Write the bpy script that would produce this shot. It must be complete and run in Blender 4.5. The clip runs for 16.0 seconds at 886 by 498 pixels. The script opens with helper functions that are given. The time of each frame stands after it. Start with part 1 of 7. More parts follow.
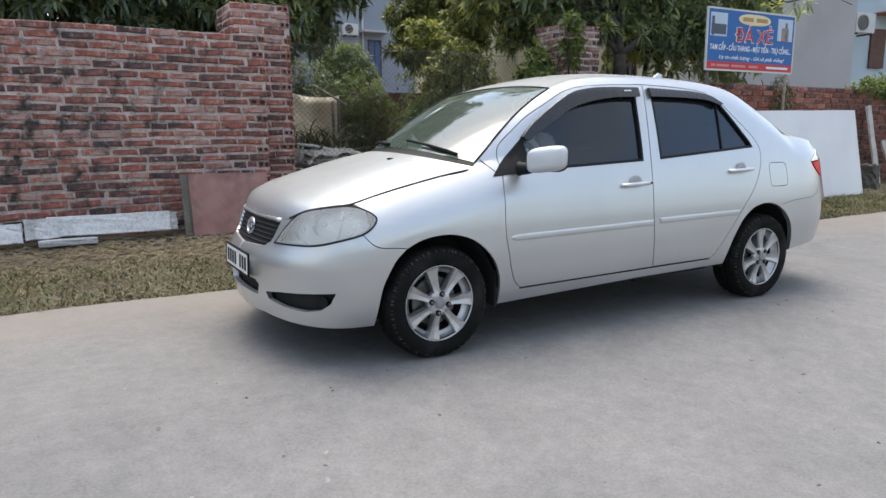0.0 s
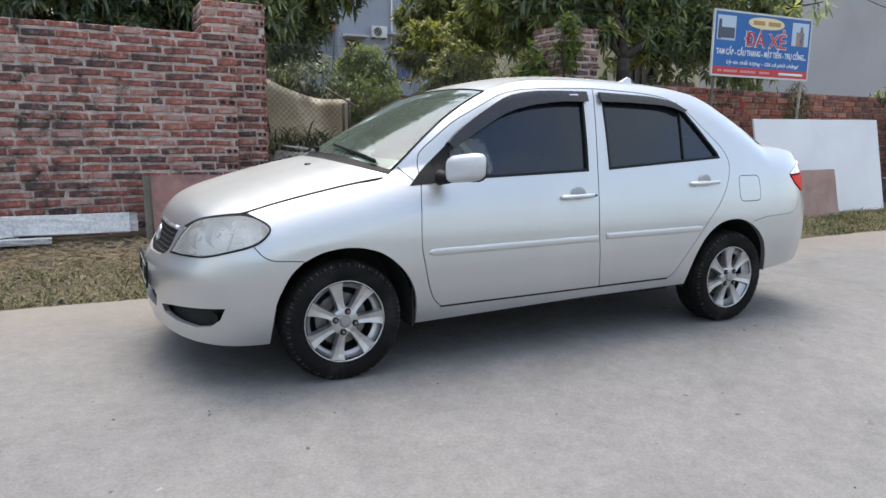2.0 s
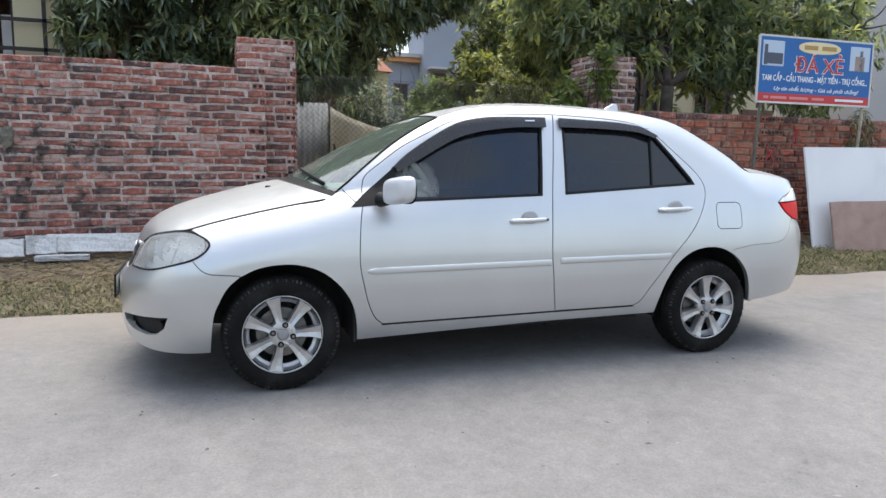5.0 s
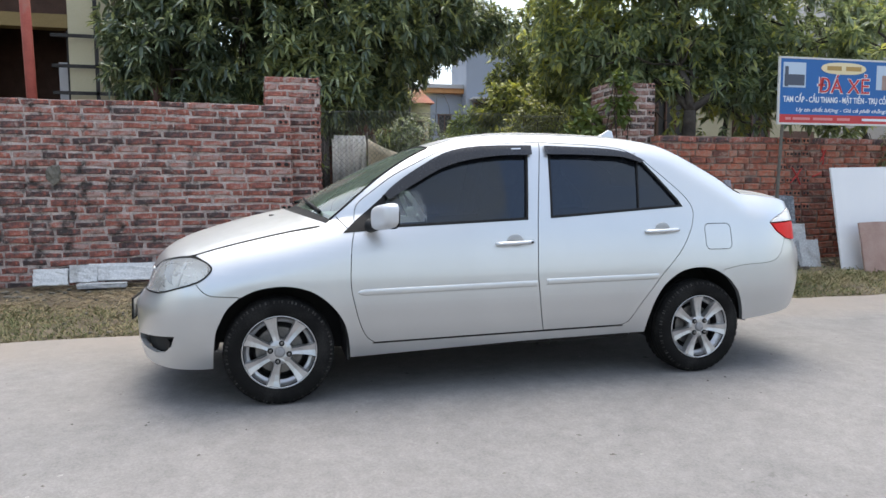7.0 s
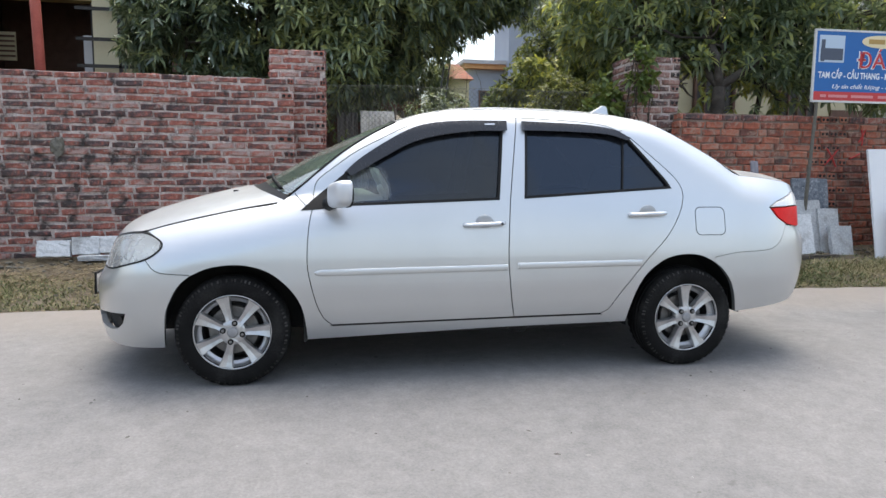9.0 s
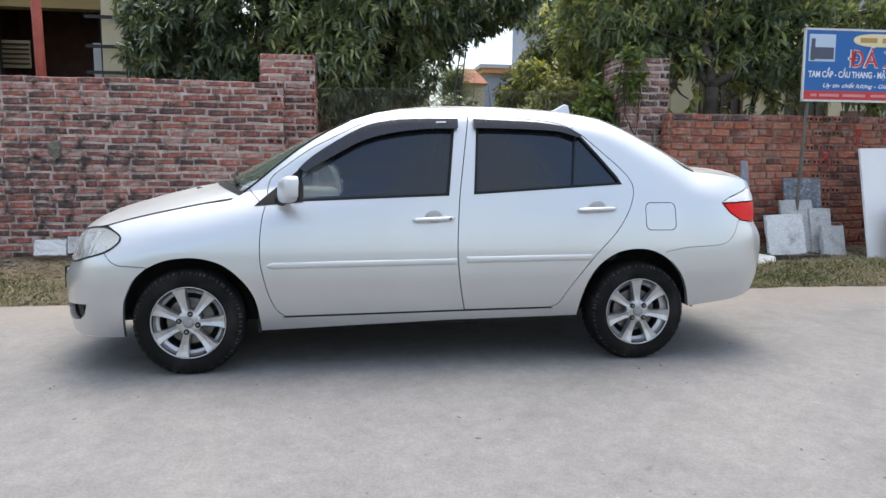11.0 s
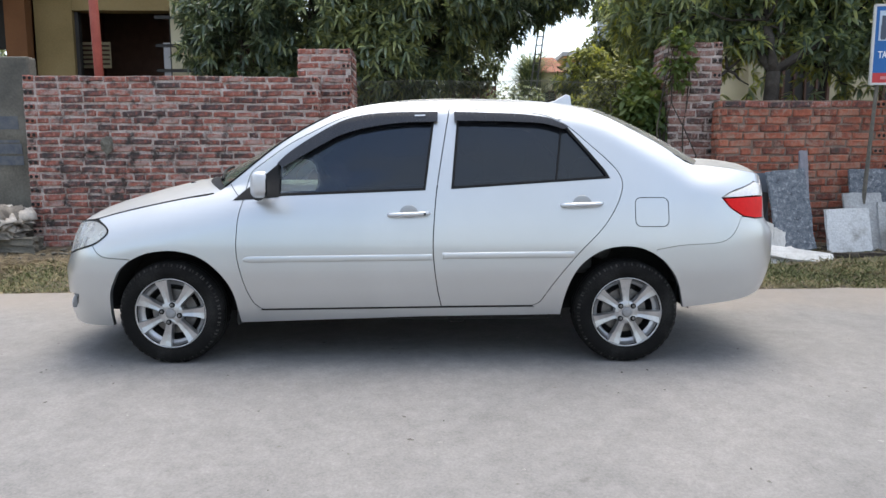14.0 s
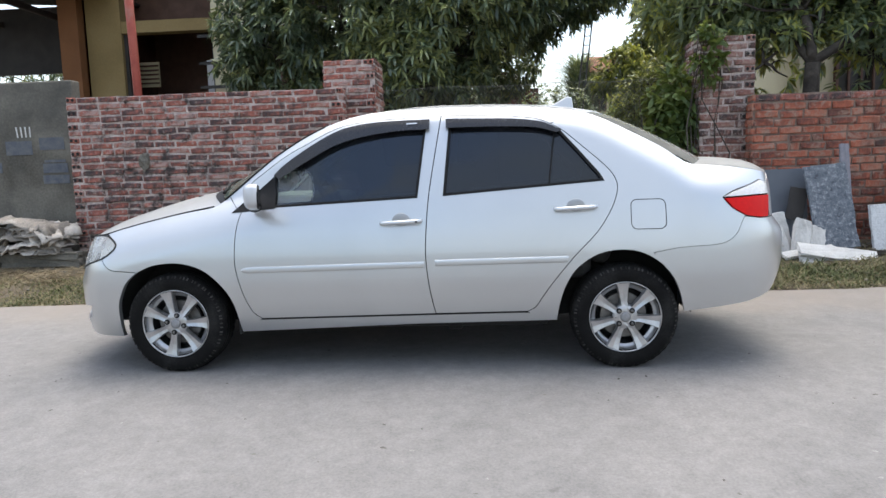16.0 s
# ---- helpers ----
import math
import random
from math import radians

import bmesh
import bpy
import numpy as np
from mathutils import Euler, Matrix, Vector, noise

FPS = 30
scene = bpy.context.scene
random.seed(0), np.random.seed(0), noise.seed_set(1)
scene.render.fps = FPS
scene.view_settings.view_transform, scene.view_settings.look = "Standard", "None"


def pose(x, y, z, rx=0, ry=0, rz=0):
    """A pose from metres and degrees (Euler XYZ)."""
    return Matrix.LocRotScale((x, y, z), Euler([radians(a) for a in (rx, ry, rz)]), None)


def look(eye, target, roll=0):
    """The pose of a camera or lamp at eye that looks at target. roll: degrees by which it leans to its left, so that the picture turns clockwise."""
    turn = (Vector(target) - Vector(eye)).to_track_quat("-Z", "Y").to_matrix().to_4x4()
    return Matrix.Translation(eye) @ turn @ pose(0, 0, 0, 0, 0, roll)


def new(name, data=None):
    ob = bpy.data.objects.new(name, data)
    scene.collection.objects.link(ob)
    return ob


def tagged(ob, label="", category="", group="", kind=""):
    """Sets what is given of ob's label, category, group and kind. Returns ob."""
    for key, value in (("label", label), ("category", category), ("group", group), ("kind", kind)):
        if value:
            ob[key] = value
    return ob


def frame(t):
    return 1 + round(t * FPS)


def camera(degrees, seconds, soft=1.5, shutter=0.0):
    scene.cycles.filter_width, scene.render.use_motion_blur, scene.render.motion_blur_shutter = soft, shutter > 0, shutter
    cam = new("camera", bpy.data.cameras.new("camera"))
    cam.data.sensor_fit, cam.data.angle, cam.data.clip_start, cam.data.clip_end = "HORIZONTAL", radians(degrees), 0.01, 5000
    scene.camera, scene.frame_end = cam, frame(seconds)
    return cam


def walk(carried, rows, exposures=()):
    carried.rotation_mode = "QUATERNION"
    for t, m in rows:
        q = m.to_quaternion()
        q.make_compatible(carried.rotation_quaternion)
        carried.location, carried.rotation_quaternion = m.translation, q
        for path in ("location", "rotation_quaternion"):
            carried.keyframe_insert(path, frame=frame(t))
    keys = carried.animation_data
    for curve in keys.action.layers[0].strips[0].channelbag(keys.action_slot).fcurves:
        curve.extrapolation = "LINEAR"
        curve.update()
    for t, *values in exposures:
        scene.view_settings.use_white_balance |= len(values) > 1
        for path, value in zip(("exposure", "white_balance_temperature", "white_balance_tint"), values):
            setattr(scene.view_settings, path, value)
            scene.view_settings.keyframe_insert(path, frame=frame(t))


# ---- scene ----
cam = camera(65.8, 16.0)
PATH = [
    (0, (-1.666, -2.949, 1.152), (-0.688, -1.238, 0.81), -0.2),
    (0.5, (-1.522, -3.005, 1.15), (-0.574, -1.277, 0.809), 0.5),
    (1, (-1.332, -2.968, 1.151), (-0.332, -1.267, 0.825), 1.3),
    (1.5, (-1.167, -2.936, 1.171), (-0.226, -1.199, 0.857), 1.5),
    (2, (-0.998, -2.992, 1.161), (-0.11, -1.231, 0.829), 0.7),
    (2.5, (-0.855, -3.107, 1.156), (-0.037, -1.309, 0.842), 1.4),
    (3, (-0.69, -3.133, 1.138), (0.091, -1.315, 0.844), 0.8),
    (3.5, (-0.536, -3.142, 1.156), (0.184, -1.301, 0.852), 0.9),
    (4, (-0.427, -3.199, 1.153), (0.237, -1.334, 0.864), 0.4),
    (4.2, (-0.388, -3.234, 1.148), (0.253, -1.36, 0.871), 0.8),
    (6.3, (-0.232, -3.623, 1.137), (0.407, -1.738, 0.941), 0.8),
    (6.4, (-0.209, -3.634, 1.139), (0.408, -1.741, 0.949), 0.7),
    (6.5, (-0.182, -3.636, 1.142), (0.416, -1.737, 0.957), 0.4),
    (7, (-0.052, -3.693, 1.132), (0.446, -1.763, 0.965), -0.3),
    (7.5, (0.065, -3.728, 1.123), (0.531, -1.797, 0.896), -0.4),
    (8, (0.19, -3.677, 1.111), (0.678, -1.75, 0.893), 0.9),
    (8.5, (0.365, -3.62, 1.134), (0.748, -1.667, 0.939), 0.7),
    (9, (0.428, -3.604, 1.132), (0.793, -1.651, 0.9), 0.5),
    (9.2, (0.483, -3.617, 1.129), (0.843, -1.665, 0.887), 0.4),
    (11.3, (0.86, -3.827, 1.085), (1.126, -1.857, 0.869), 0.3),
    (11.5, (0.887, -3.86, 1.086), (1.133, -1.888, 0.86), 0.2),
    (12, (0.947, -3.89, 1.1), (1.147, -1.922, 0.808), -0.9),
    (12.5, (1.11, -3.912, 1.1), (1.222, -1.94, 0.784), -0.4),
    (13, (1.248, -3.913, 1.1), (1.288, -1.931, 0.84), 0.5),
    (13.5, (1.317, -3.848, 1.09), (1.346, -1.863, 0.847), -0.2),
    (14, (1.464, -3.766, 1.108), (1.492, -1.781, 0.863), 0.0),
    (14.5, (1.529, -3.733, 1.12), (1.515, -1.75, 0.861), -0.7),
    (15, (1.654, -3.726, 1.123), (1.547, -1.745, 0.87), -0.8),
    (15.5, (1.771, -3.763, 1.117), (1.643, -1.783, 0.872), -0.6),
    (16, (1.838, -3.754, 1.116), (1.69, -1.772, 0.887), -1.8),
]
walk(cam, [(t, look(eye, target, roll)) for t, eye, target, roll in PATH], exposures=[(0.0, 1.33, 6500, 6), (1.6, 1.35, 6500, 6), (2.4, 1.54, 6500, 6), (16.0, 1.56, 6500, 6)])

# ---- world, sun, exposure ----
world = bpy.data.worlds.new("sky")
scene.world = world
world.use_nodes = True
wn = world.node_tree.nodes
sky = wn.new("ShaderNodeTexSky")
sky.sky_type = "NISHITA"
sky.sun_disc = False
sky.sun_elevation, sky.sun_rotation = radians(73), radians(14)
sky.air_density, sky.dust_density, sky.ozone_density = 1.0, 4.2, 1.0
wn["Background"].inputs["Strength"].default_value = 0.15
# thin broken cloud: the same sky, paler and greyer in soft patches
wl = world.node_tree.links
sky_co, cloud, cover = wn.new("ShaderNodeTexCoord"), wn.new("ShaderNodeTexNoise"), wn.new("ShaderNodeMapRange")
grey, lift_, thin = wn.new("ShaderNodeRGBToBW"), wn.new("ShaderNodeMath"), wn.new("ShaderNodeMix")
cloud.inputs["Scale"].default_value, cloud.inputs["Detail"].default_value, cloud.inputs["Distortion"].default_value = 2.6, 5, 0.5
cover.inputs[1].default_value, cover.inputs[2].default_value, cover.inputs[4].default_value = 0.42, 0.66, 0.8
lift_.operation, lift_.inputs[1].default_value = "MULTIPLY", 1.25
thin.data_type = "RGBA"
wl.new(sky_co.outputs["Generated"], cloud.inputs["Vector"])
wl.new(cloud.outputs["Fac"], cover.inputs[0])
wl.new(sky.outputs[0], grey.inputs[0])
wl.new(grey.outputs[0], lift_.inputs[0])
wl.new(cover.outputs[0], thin.inputs[0])
wl.new(sky.outputs[0], thin.inputs[6])
wl.new(lift_.outputs[0], thin.inputs[7])
wl.new(thin.outputs[2], wn["Background"].inputs["Color"])

sun = new("sun", bpy.data.lights.new("sun", "SUN"))
sun.data.energy, sun.data.angle, sun.data.color = 0.36, radians(42), (1.0, 0.98, 0.95)
sun.matrix_world = look((0.6, 2.4, 8.6), (0.0, 0.0, 0.0))


# ---- small tools ----
def material(name, colour, rough=0.6, metal=0.0, coat=0.0, spec=0.5):
    m = bpy.data.materials.new(name)
    m.use_nodes = True
    b = m.node_tree.nodes["Principled BSDF"]
    b.inputs["Base Color"].default_value = (*colour, 1)
    b.inputs["Roughness"].default_value = rough
    b.inputs["Metallic"].default_value = metal
    b.inputs["Coat Weight"].default_value = coat
    b.inputs["Specular IOR Level"].default_value = spec
    return m


def textured(name, stops, scale=8.0, rough=(0.6, 0.85), bump=0.3, fine=60.0, metal=0.0, coat=0.0, vary="", smear=None, stain=None, distort=0.4, spec=0.5, dist=0.01):
    """A surface with a ramp of colours over noise at two scales, fine relief, and, where asked, a change from piece to piece."""
    m = material(name, stops[0], 0.7, metal, coat, spec)
    t = m.node_tree
    n, l = t.nodes, t.links
    b = n["Principled BSDF"]
    co = n.new("ShaderNodeTexCoord")
    big = n.new("ShaderNodeTexNoise")
    big.inputs["Scale"].default_value, big.inputs["Detail"].default_value, big.inputs["Distortion"].default_value = scale, 6, distort
    small = n.new("ShaderNodeTexNoise")
    small.inputs["Scale"].default_value, small.inputs["Detail"].default_value = fine, 5
    l.new(co.outputs["Object"], big.inputs["Vector"])
    l.new(co.outputs["Object"], small.inputs["Vector"])
    mixv = n.new("ShaderNodeMath")
    mixv.operation = "MULTIPLY_ADD"
    l.new(small.outputs["Fac"], mixv.inputs[0])
    mixv.inputs[1].default_value = 0.45
    l.new(big.outputs["Fac"], mixv.inputs[2])
    add = n.new("ShaderNodeMath")
    add.operation = "SUBTRACT"
    l.new(mixv.outputs[0], add.inputs[0])
    add.inputs[1].default_value = 0.225
    value = add.outputs[0]
    if vary:
        src = n.new("ShaderNodeObjectInfo") if vary == "object" else n.new("ShaderNodeNewGeometry")
        out = src.outputs["Random"] if vary == "object" else src.outputs["Random Per Island"]
        sh = n.new("ShaderNodeMath")
        sh.operation = "MULTIPLY_ADD"
        l.new(out, sh.inputs[0])
        sh.inputs[1].default_value = 0.5
        l.new(value, sh.inputs[2])
        sub = n.new("ShaderNodeMath")
        sub.operation = "SUBTRACT"
        l.new(sh.outputs[0], sub.inputs[0])
        sub.inputs[1].default_value = 0.25
        value = sub.outputs[0]
    ramp = n.new("ShaderNodeValToRGB")
    e = ramp.color_ramp.elements
    while len(e) < len(stops):
        e.new(0.5)
    for i, c in enumerate(stops):
        e[i].position = 0.25 + 0.5 * i / max(1, len(stops) - 1)
        e[i].color = (*c, 1)
    l.new(value, ramp.inputs[0])
    col = ramp.outputs[0]
    if stain:
        colour, s_scale, lo, hi = stain[:4]
        st = n.new("ShaderNodeTexNoise")
        st.inputs["Scale"].default_value, st.inputs["Detail"].default_value, st.inputs["Roughness"].default_value = s_scale, 7, 0.65
        geo = n.new("ShaderNodeNewGeometry")
        l.new(geo.outputs["Position"], st.inputs["Vector"])
        mr = n.new("ShaderNodeMapRange")
        mr.inputs[1].default_value, mr.inputs[2].default_value = lo, hi
        amount = st.outputs["Fac"]
        if len(stain) > 4:
            centre, reach, more = stain[4:]
            away, near, sum_ = n.new("ShaderNodeVectorMath"), n.new("ShaderNodeMapRange"), n.new("ShaderNodeMath")
            away.operation = "DISTANCE"
            l.new(geo.outputs["Position"], away.inputs[0])
            away.inputs[1].default_value = centre
            near.inputs[1].default_value, near.inputs[2].default_value, near.inputs[3].default_value, near.inputs[4].default_value = 0.0, reach, more, 0.0
            l.new(away.outputs["Value"], near.inputs[0])
            l.new(near.outputs[0], sum_.inputs[0])
            l.new(amount, sum_.inputs[1])
            amount = sum_.outputs[0]
        l.new(amount, mr.inputs[0])
        mx = n.new("ShaderNodeMix")
        mx.data_type = "RGBA"
        l.new(mr.outputs[0], mx.inputs[0])
        l.new(col, mx.inputs[6])
        mx.inputs[7].default_value = (*colour, 1)
        col = mx.outputs[2]
    if smear:
        colour, s_scale, lo, hi = smear
        sm, geo2, mr2, mx2 = n.new("ShaderNodeTexNoise"), n.new("ShaderNodeNewGeometry"), n.new("ShaderNodeMapRange"), n.new("ShaderNodeMix")
        sm.inputs["Scale"].default_value, sm.inputs["Detail"].default_value, sm.inputs["Roughness"].default_value, sm.inputs["Distortion"].default_value = s_scale, 8, 0.7, 0.6
        l.new(geo2.outputs["Position"], sm.inputs["Vector"])
        mr2.inputs[1].default_value, mr2.inputs[2].default_value = lo, hi
        l.new(sm.outputs["Fac"], mr2.inputs[0])
        mx2.data_type = "RGBA"
        l.new(mr2.outputs[0], mx2.inputs[0])
        l.new(col, mx2.inputs[6])
        mx2.inputs[7].default_value = (*colour, 1)
        col = mx2.outputs[2]
    l.new(col, b.inputs["Base Color"])
    rr = n.new("ShaderNodeMapRange")
    rr.inputs[3].default_value, rr.inputs[4].default_value = rough
    l.new(small.outputs["Fac"], rr.inputs[0])
    l.new(rr.outputs[0], b.inputs["Roughness"])
    if bump:
        bp = n.new("ShaderNodeBump")
        bp.inputs["Strength"].default_value, bp.inputs["Distance"].default_value = bump, dist
        l.new(mixv.outputs[0], bp.inputs["Height"])
        l.new(bp.outputs[0], b.inputs["Normal"])
    return m


def mesh_of(name, verts, faces, mats, smooth=True, index=None):
    me = bpy.data.meshes.new(name)
    me.from_pydata([tuple(v) for v in verts], [], [tuple(f) for f in faces])
    for m in (mats if isinstance(mats, (list, tuple)) else [mats]):
        me.materials.append(m)
    if smooth is True:
        me.polygons.foreach_set("use_smooth", [True] * len(me.polygons))
    elif smooth:
        me.polygons.foreach_set("use_smooth", smooth)
    if index:
        me.polygons.foreach_set("material_index", index)
    me.update()
    return me


def put(name, me, parent=None, label="", m=None):
    ob = new(name, me)
    if parent:
        ob.parent = parent
    if m is not None:
        ob.matrix_local = m
    if label:
        tagged(ob, label)
    return ob


def part(name, bm, mat, parent=None, label="", smooth=False, m=None):
    """Links a bmesh as one mesh object under a thing or a part."""
    me = bpy.data.meshes.new(name)
    bm.to_mesh(me)
    bm.free()
    me.materials.append(mat)
    if smooth:
        me.polygons.foreach_set("use_smooth", [True] * len(me.polygons))
    return put(name, me, parent, label, m)


def thing(name, at, label, category, group="", kind="", turn=0.0):
    ob = new(name)
    ob.matrix_world = pose(*at, 0, 0, turn)
    return tagged(ob, label, category, group, kind)


def box(size, at=(0, 0, 0), bevel=0.0, m=None, segments=2):
    bm = bmesh.new()
    bmesh.ops.create_cube(bm, size=1)
    bmesh.ops.scale(bm, vec=size, verts=bm.verts)
    if bevel:
        bmesh.ops.bevel(bm, geom=bm.edges[:], offset=bevel, segments=segments, affect="EDGES", profile=0.5)
    bmesh.ops.translate(bm, vec=at, verts=bm.verts)
    if m is not None:
        bmesh.ops.transform(bm, matrix=m, verts=bm.verts)
    return bm


def rough_box(size, at=(0, 0, 0), jitter=0.01, cuts=3, seed=1, bevel=0.0):
    """A slab with broken, uneven edges."""
    rnd = random.Random(seed)
    bm = box(size, (0, 0, 0))
    bmesh.ops.subdivide_edges(bm, edges=bm.edges[:], cuts=cuts, use_grid_fill=True)
    for v in bm.verts:
        for k in range(3):
            lim = size[k] * 0.08
            v.co[k] += rnd.uniform(-1, 1) * min(jitter, lim)
    bmesh.ops.translate(bm, vec=at, verts=bm.verts)
    return bm


def tube(points, radius, sides=8, closed=False):
    """A round bar along points; radius a number or one per point."""
    pts = [Vector(p) for p in points]
    n = len(pts)
    rad = radius if isinstance(radius, (list, tuple)) else [radius] * n
    verts, faces = [], []
    up = Vector((0, 0, 1))
    for i, p in enumerate(pts):
        d = (pts[(i + 1) % n] - pts[i - 1]) if closed else (pts[min(i + 1, n - 1)] - pts[max(i - 1, 0)])
        d = d.normalized() if d.length > 1e-9 else Vector((0, 0, 1))
        a = d.cross(up if abs(d.z) < 0.95 else Vector((1, 0, 0))).normalized()
        b = d.cross(a)
        for k in range(sides):
            t = 2 * math.pi * k / sides
            verts.append(p + (a * math.cos(t) + b * math.sin(t)) * rad[i])
    for i in range(n if closed else n - 1):
        j = (i + 1) % n
        for k in range(sides):
            q = (k + 1) % sides
            faces.append((i * sides + k, i * sides + q, j * sides + q, j * sides + k))
    if not closed:
        faces.append(tuple(range(sides))[::-1])
        faces.append(tuple((n - 1) * sides + k for k in range(sides)))
    bm = bmesh.new()
    vs = [bm.verts.new(v) for v in verts]
    for f in faces:
        bm.faces.new([vs[k] for k in f])
    bmesh.ops.recalc_face_normals(bm, faces=bm.faces[:])
    return bm


def join(*bms):
    me = bpy.data.meshes.new("tmp")
    out = bmesh.new()
    for b in bms:
        b.to_mesh(me)
        out.from_mesh(me)
        b.free()
    bpy.data.meshes.remove(me)
    return out


def lathe(profile, sides=48, axis="y", closed=False):
    """Turns (radius, along) pairs about an axis through the origin."""
    bm = bmesh.new()
    rings = []
    for r, h in profile:
        ring = []
        for k in range(sides):
            a = 2 * math.pi * k / sides
            c, s = r * math.cos(a), r * math.sin(a)
            ring.append(bm.verts.new((c, h, s) if axis == "y" else (c, s, h)))
        rings.append(ring)
    m = len(rings)
    for i in range(m if closed else m - 1):
        a, b = rings[i], rings[(i + 1) % m]
        for k in range(sides):
            q = (k + 1) % sides
            bm.faces.new((a[k], a[q], b[q], b[k]))
    bmesh.ops.recalc_face_normals(bm, faces=bm.faces[:])
    return bm


def disc(radius, at, sides=24, axis="y", thick=0.004):
    bm = bmesh.new()
    bmesh.ops.create_cone(bm, cap_ends=True, segments=sides, radius1=radius, radius2=radius, depth=thick)
    if axis == "y":
        bmesh.ops.rotate(bm, cent=(0, 0, 0), matrix=Matrix.Rotation(math.pi / 2, 3, "X"), verts=bm.verts)
    elif axis == "x":
        bmesh.ops.rotate(bm, cent=(0, 0, 0), matrix=Matrix.Rotation(math.pi / 2, 3, "Y"), verts=bm.verts)
    bmesh.ops.translate(bm, vec=at, verts=bm.verts)
    return bm


def curve(points, n=5):
    """Points made smooth by a Catmull-Rom curve, n steps between two."""
    p = [Vector(q) for q in points]
    out = []
    for i in range(len(p) - 1):
        a, b, c, d = p[max(i - 1, 0)], p[i], p[i + 1], p[min(i + 2, len(p) - 1)]
        for k in range(n):
            t = k / n
            out.append(0.5 * ((2 * b) + (c - a) * t + (2 * a - 5 * b + 4 * c - d) * t * t + (3 * b - a - 3 * c + d) * t ** 3))
    out.append(p[-1])
    return out


# ---- materials ----
PAINT = textured("silver_paint", [(0.52, 0.535, 0.545), (0.56, 0.575, 0.585), (0.59, 0.605, 0.615)], scale=1.3, rough=(0.31, 0.39), bump=0.06, fine=700, metal=0.80, coat=1.0, dist=0.0012)
PAINT.node_tree.nodes["Principled BSDF"].inputs["Coat Roughness"].default_value = 0.05
PAINT.node_tree.nodes["Principled BSDF"].inputs["Coat Weight"].default_value = 0.7
MIRROR_PAINT = textured("silver_plastic_cap", [(0.55, 0.56, 0.58), (0.60, 0.61, 0.63)], scale=1.3, rough=(0.36, 0.45), bump=0.06, fine=700, metal=0.35, coat=0.3, dist=0.0012)


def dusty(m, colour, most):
    """A dusty film settled on faces that look up."""
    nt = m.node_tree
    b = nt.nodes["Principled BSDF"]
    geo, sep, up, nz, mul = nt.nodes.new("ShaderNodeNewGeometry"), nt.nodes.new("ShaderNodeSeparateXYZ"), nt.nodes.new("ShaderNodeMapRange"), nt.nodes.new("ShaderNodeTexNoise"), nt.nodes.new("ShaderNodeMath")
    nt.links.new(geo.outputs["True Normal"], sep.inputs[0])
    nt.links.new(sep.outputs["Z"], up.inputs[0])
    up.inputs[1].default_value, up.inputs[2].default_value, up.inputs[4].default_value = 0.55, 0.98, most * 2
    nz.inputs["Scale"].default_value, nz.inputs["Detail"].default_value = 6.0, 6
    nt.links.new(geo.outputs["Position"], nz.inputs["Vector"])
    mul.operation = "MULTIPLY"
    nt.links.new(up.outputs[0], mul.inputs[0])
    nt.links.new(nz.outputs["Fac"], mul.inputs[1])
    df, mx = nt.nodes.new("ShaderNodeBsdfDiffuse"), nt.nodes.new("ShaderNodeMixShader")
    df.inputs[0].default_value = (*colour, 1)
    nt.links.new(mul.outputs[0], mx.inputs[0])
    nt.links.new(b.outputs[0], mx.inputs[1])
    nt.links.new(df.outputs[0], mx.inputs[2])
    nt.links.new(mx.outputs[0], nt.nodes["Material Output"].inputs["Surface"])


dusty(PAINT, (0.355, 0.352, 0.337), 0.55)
BLACK = textured("black_plastic", [(0.005, 0.005, 0.0055), (0.010, 0.010, 0.0105)], scale=20, rough=(0.45, 0.65), bump=0.05, fine=300, spec=0.2)
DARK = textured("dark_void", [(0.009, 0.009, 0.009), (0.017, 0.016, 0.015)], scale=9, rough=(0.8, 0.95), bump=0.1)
RUBBER = textured("tyre_rubber", [(0.006, 0.006, 0.006), (0.010, 0.0098, 0.0095), (0.024, 0.0232, 0.0224)], scale=7, rough=(0.8, 0.95), bump=0.15, fine=120, spec=0.12)
ALLOY = textured("alloy_rim", [(0.37, 0.37, 0.375), (0.46, 0.46, 0.465), (0.53, 0.53, 0.535)], scale=14, rough=(0.26, 0.38), bump=0.0, fine=200, metal=0.8, coat=0.3)
CHROME = material("chrome", (0.60, 0.61, 0.63), 0.25, 1.0)
SATIN = textured("satin_silver", [(0.55, 0.57, 0.59), (0.62, 0.64, 0.66)], scale=30, rough=(0.2, 0.3), bump=0.0, metal=0.6, coat=0.8)
STEEL = textured("brake_steel", [(0.12, 0.115, 0.11), (0.26, 0.25, 0.24)], scale=12, rough=(0.4, 0.6), bump=0.1, metal=0.8)
CLOTH = textured("seat_cloth", [(0.05, 0.05, 0.05), (0.08, 0.08, 0.078)], scale=30, rough=(0.85, 0.95), bump=0.2, fine=300)
TRIM = textured("cabin_trim", [(0.03, 0.03, 0.032), (0.05, 0.05, 0.052)], scale=18, rough=(0.6, 0.8), bump=0.1)


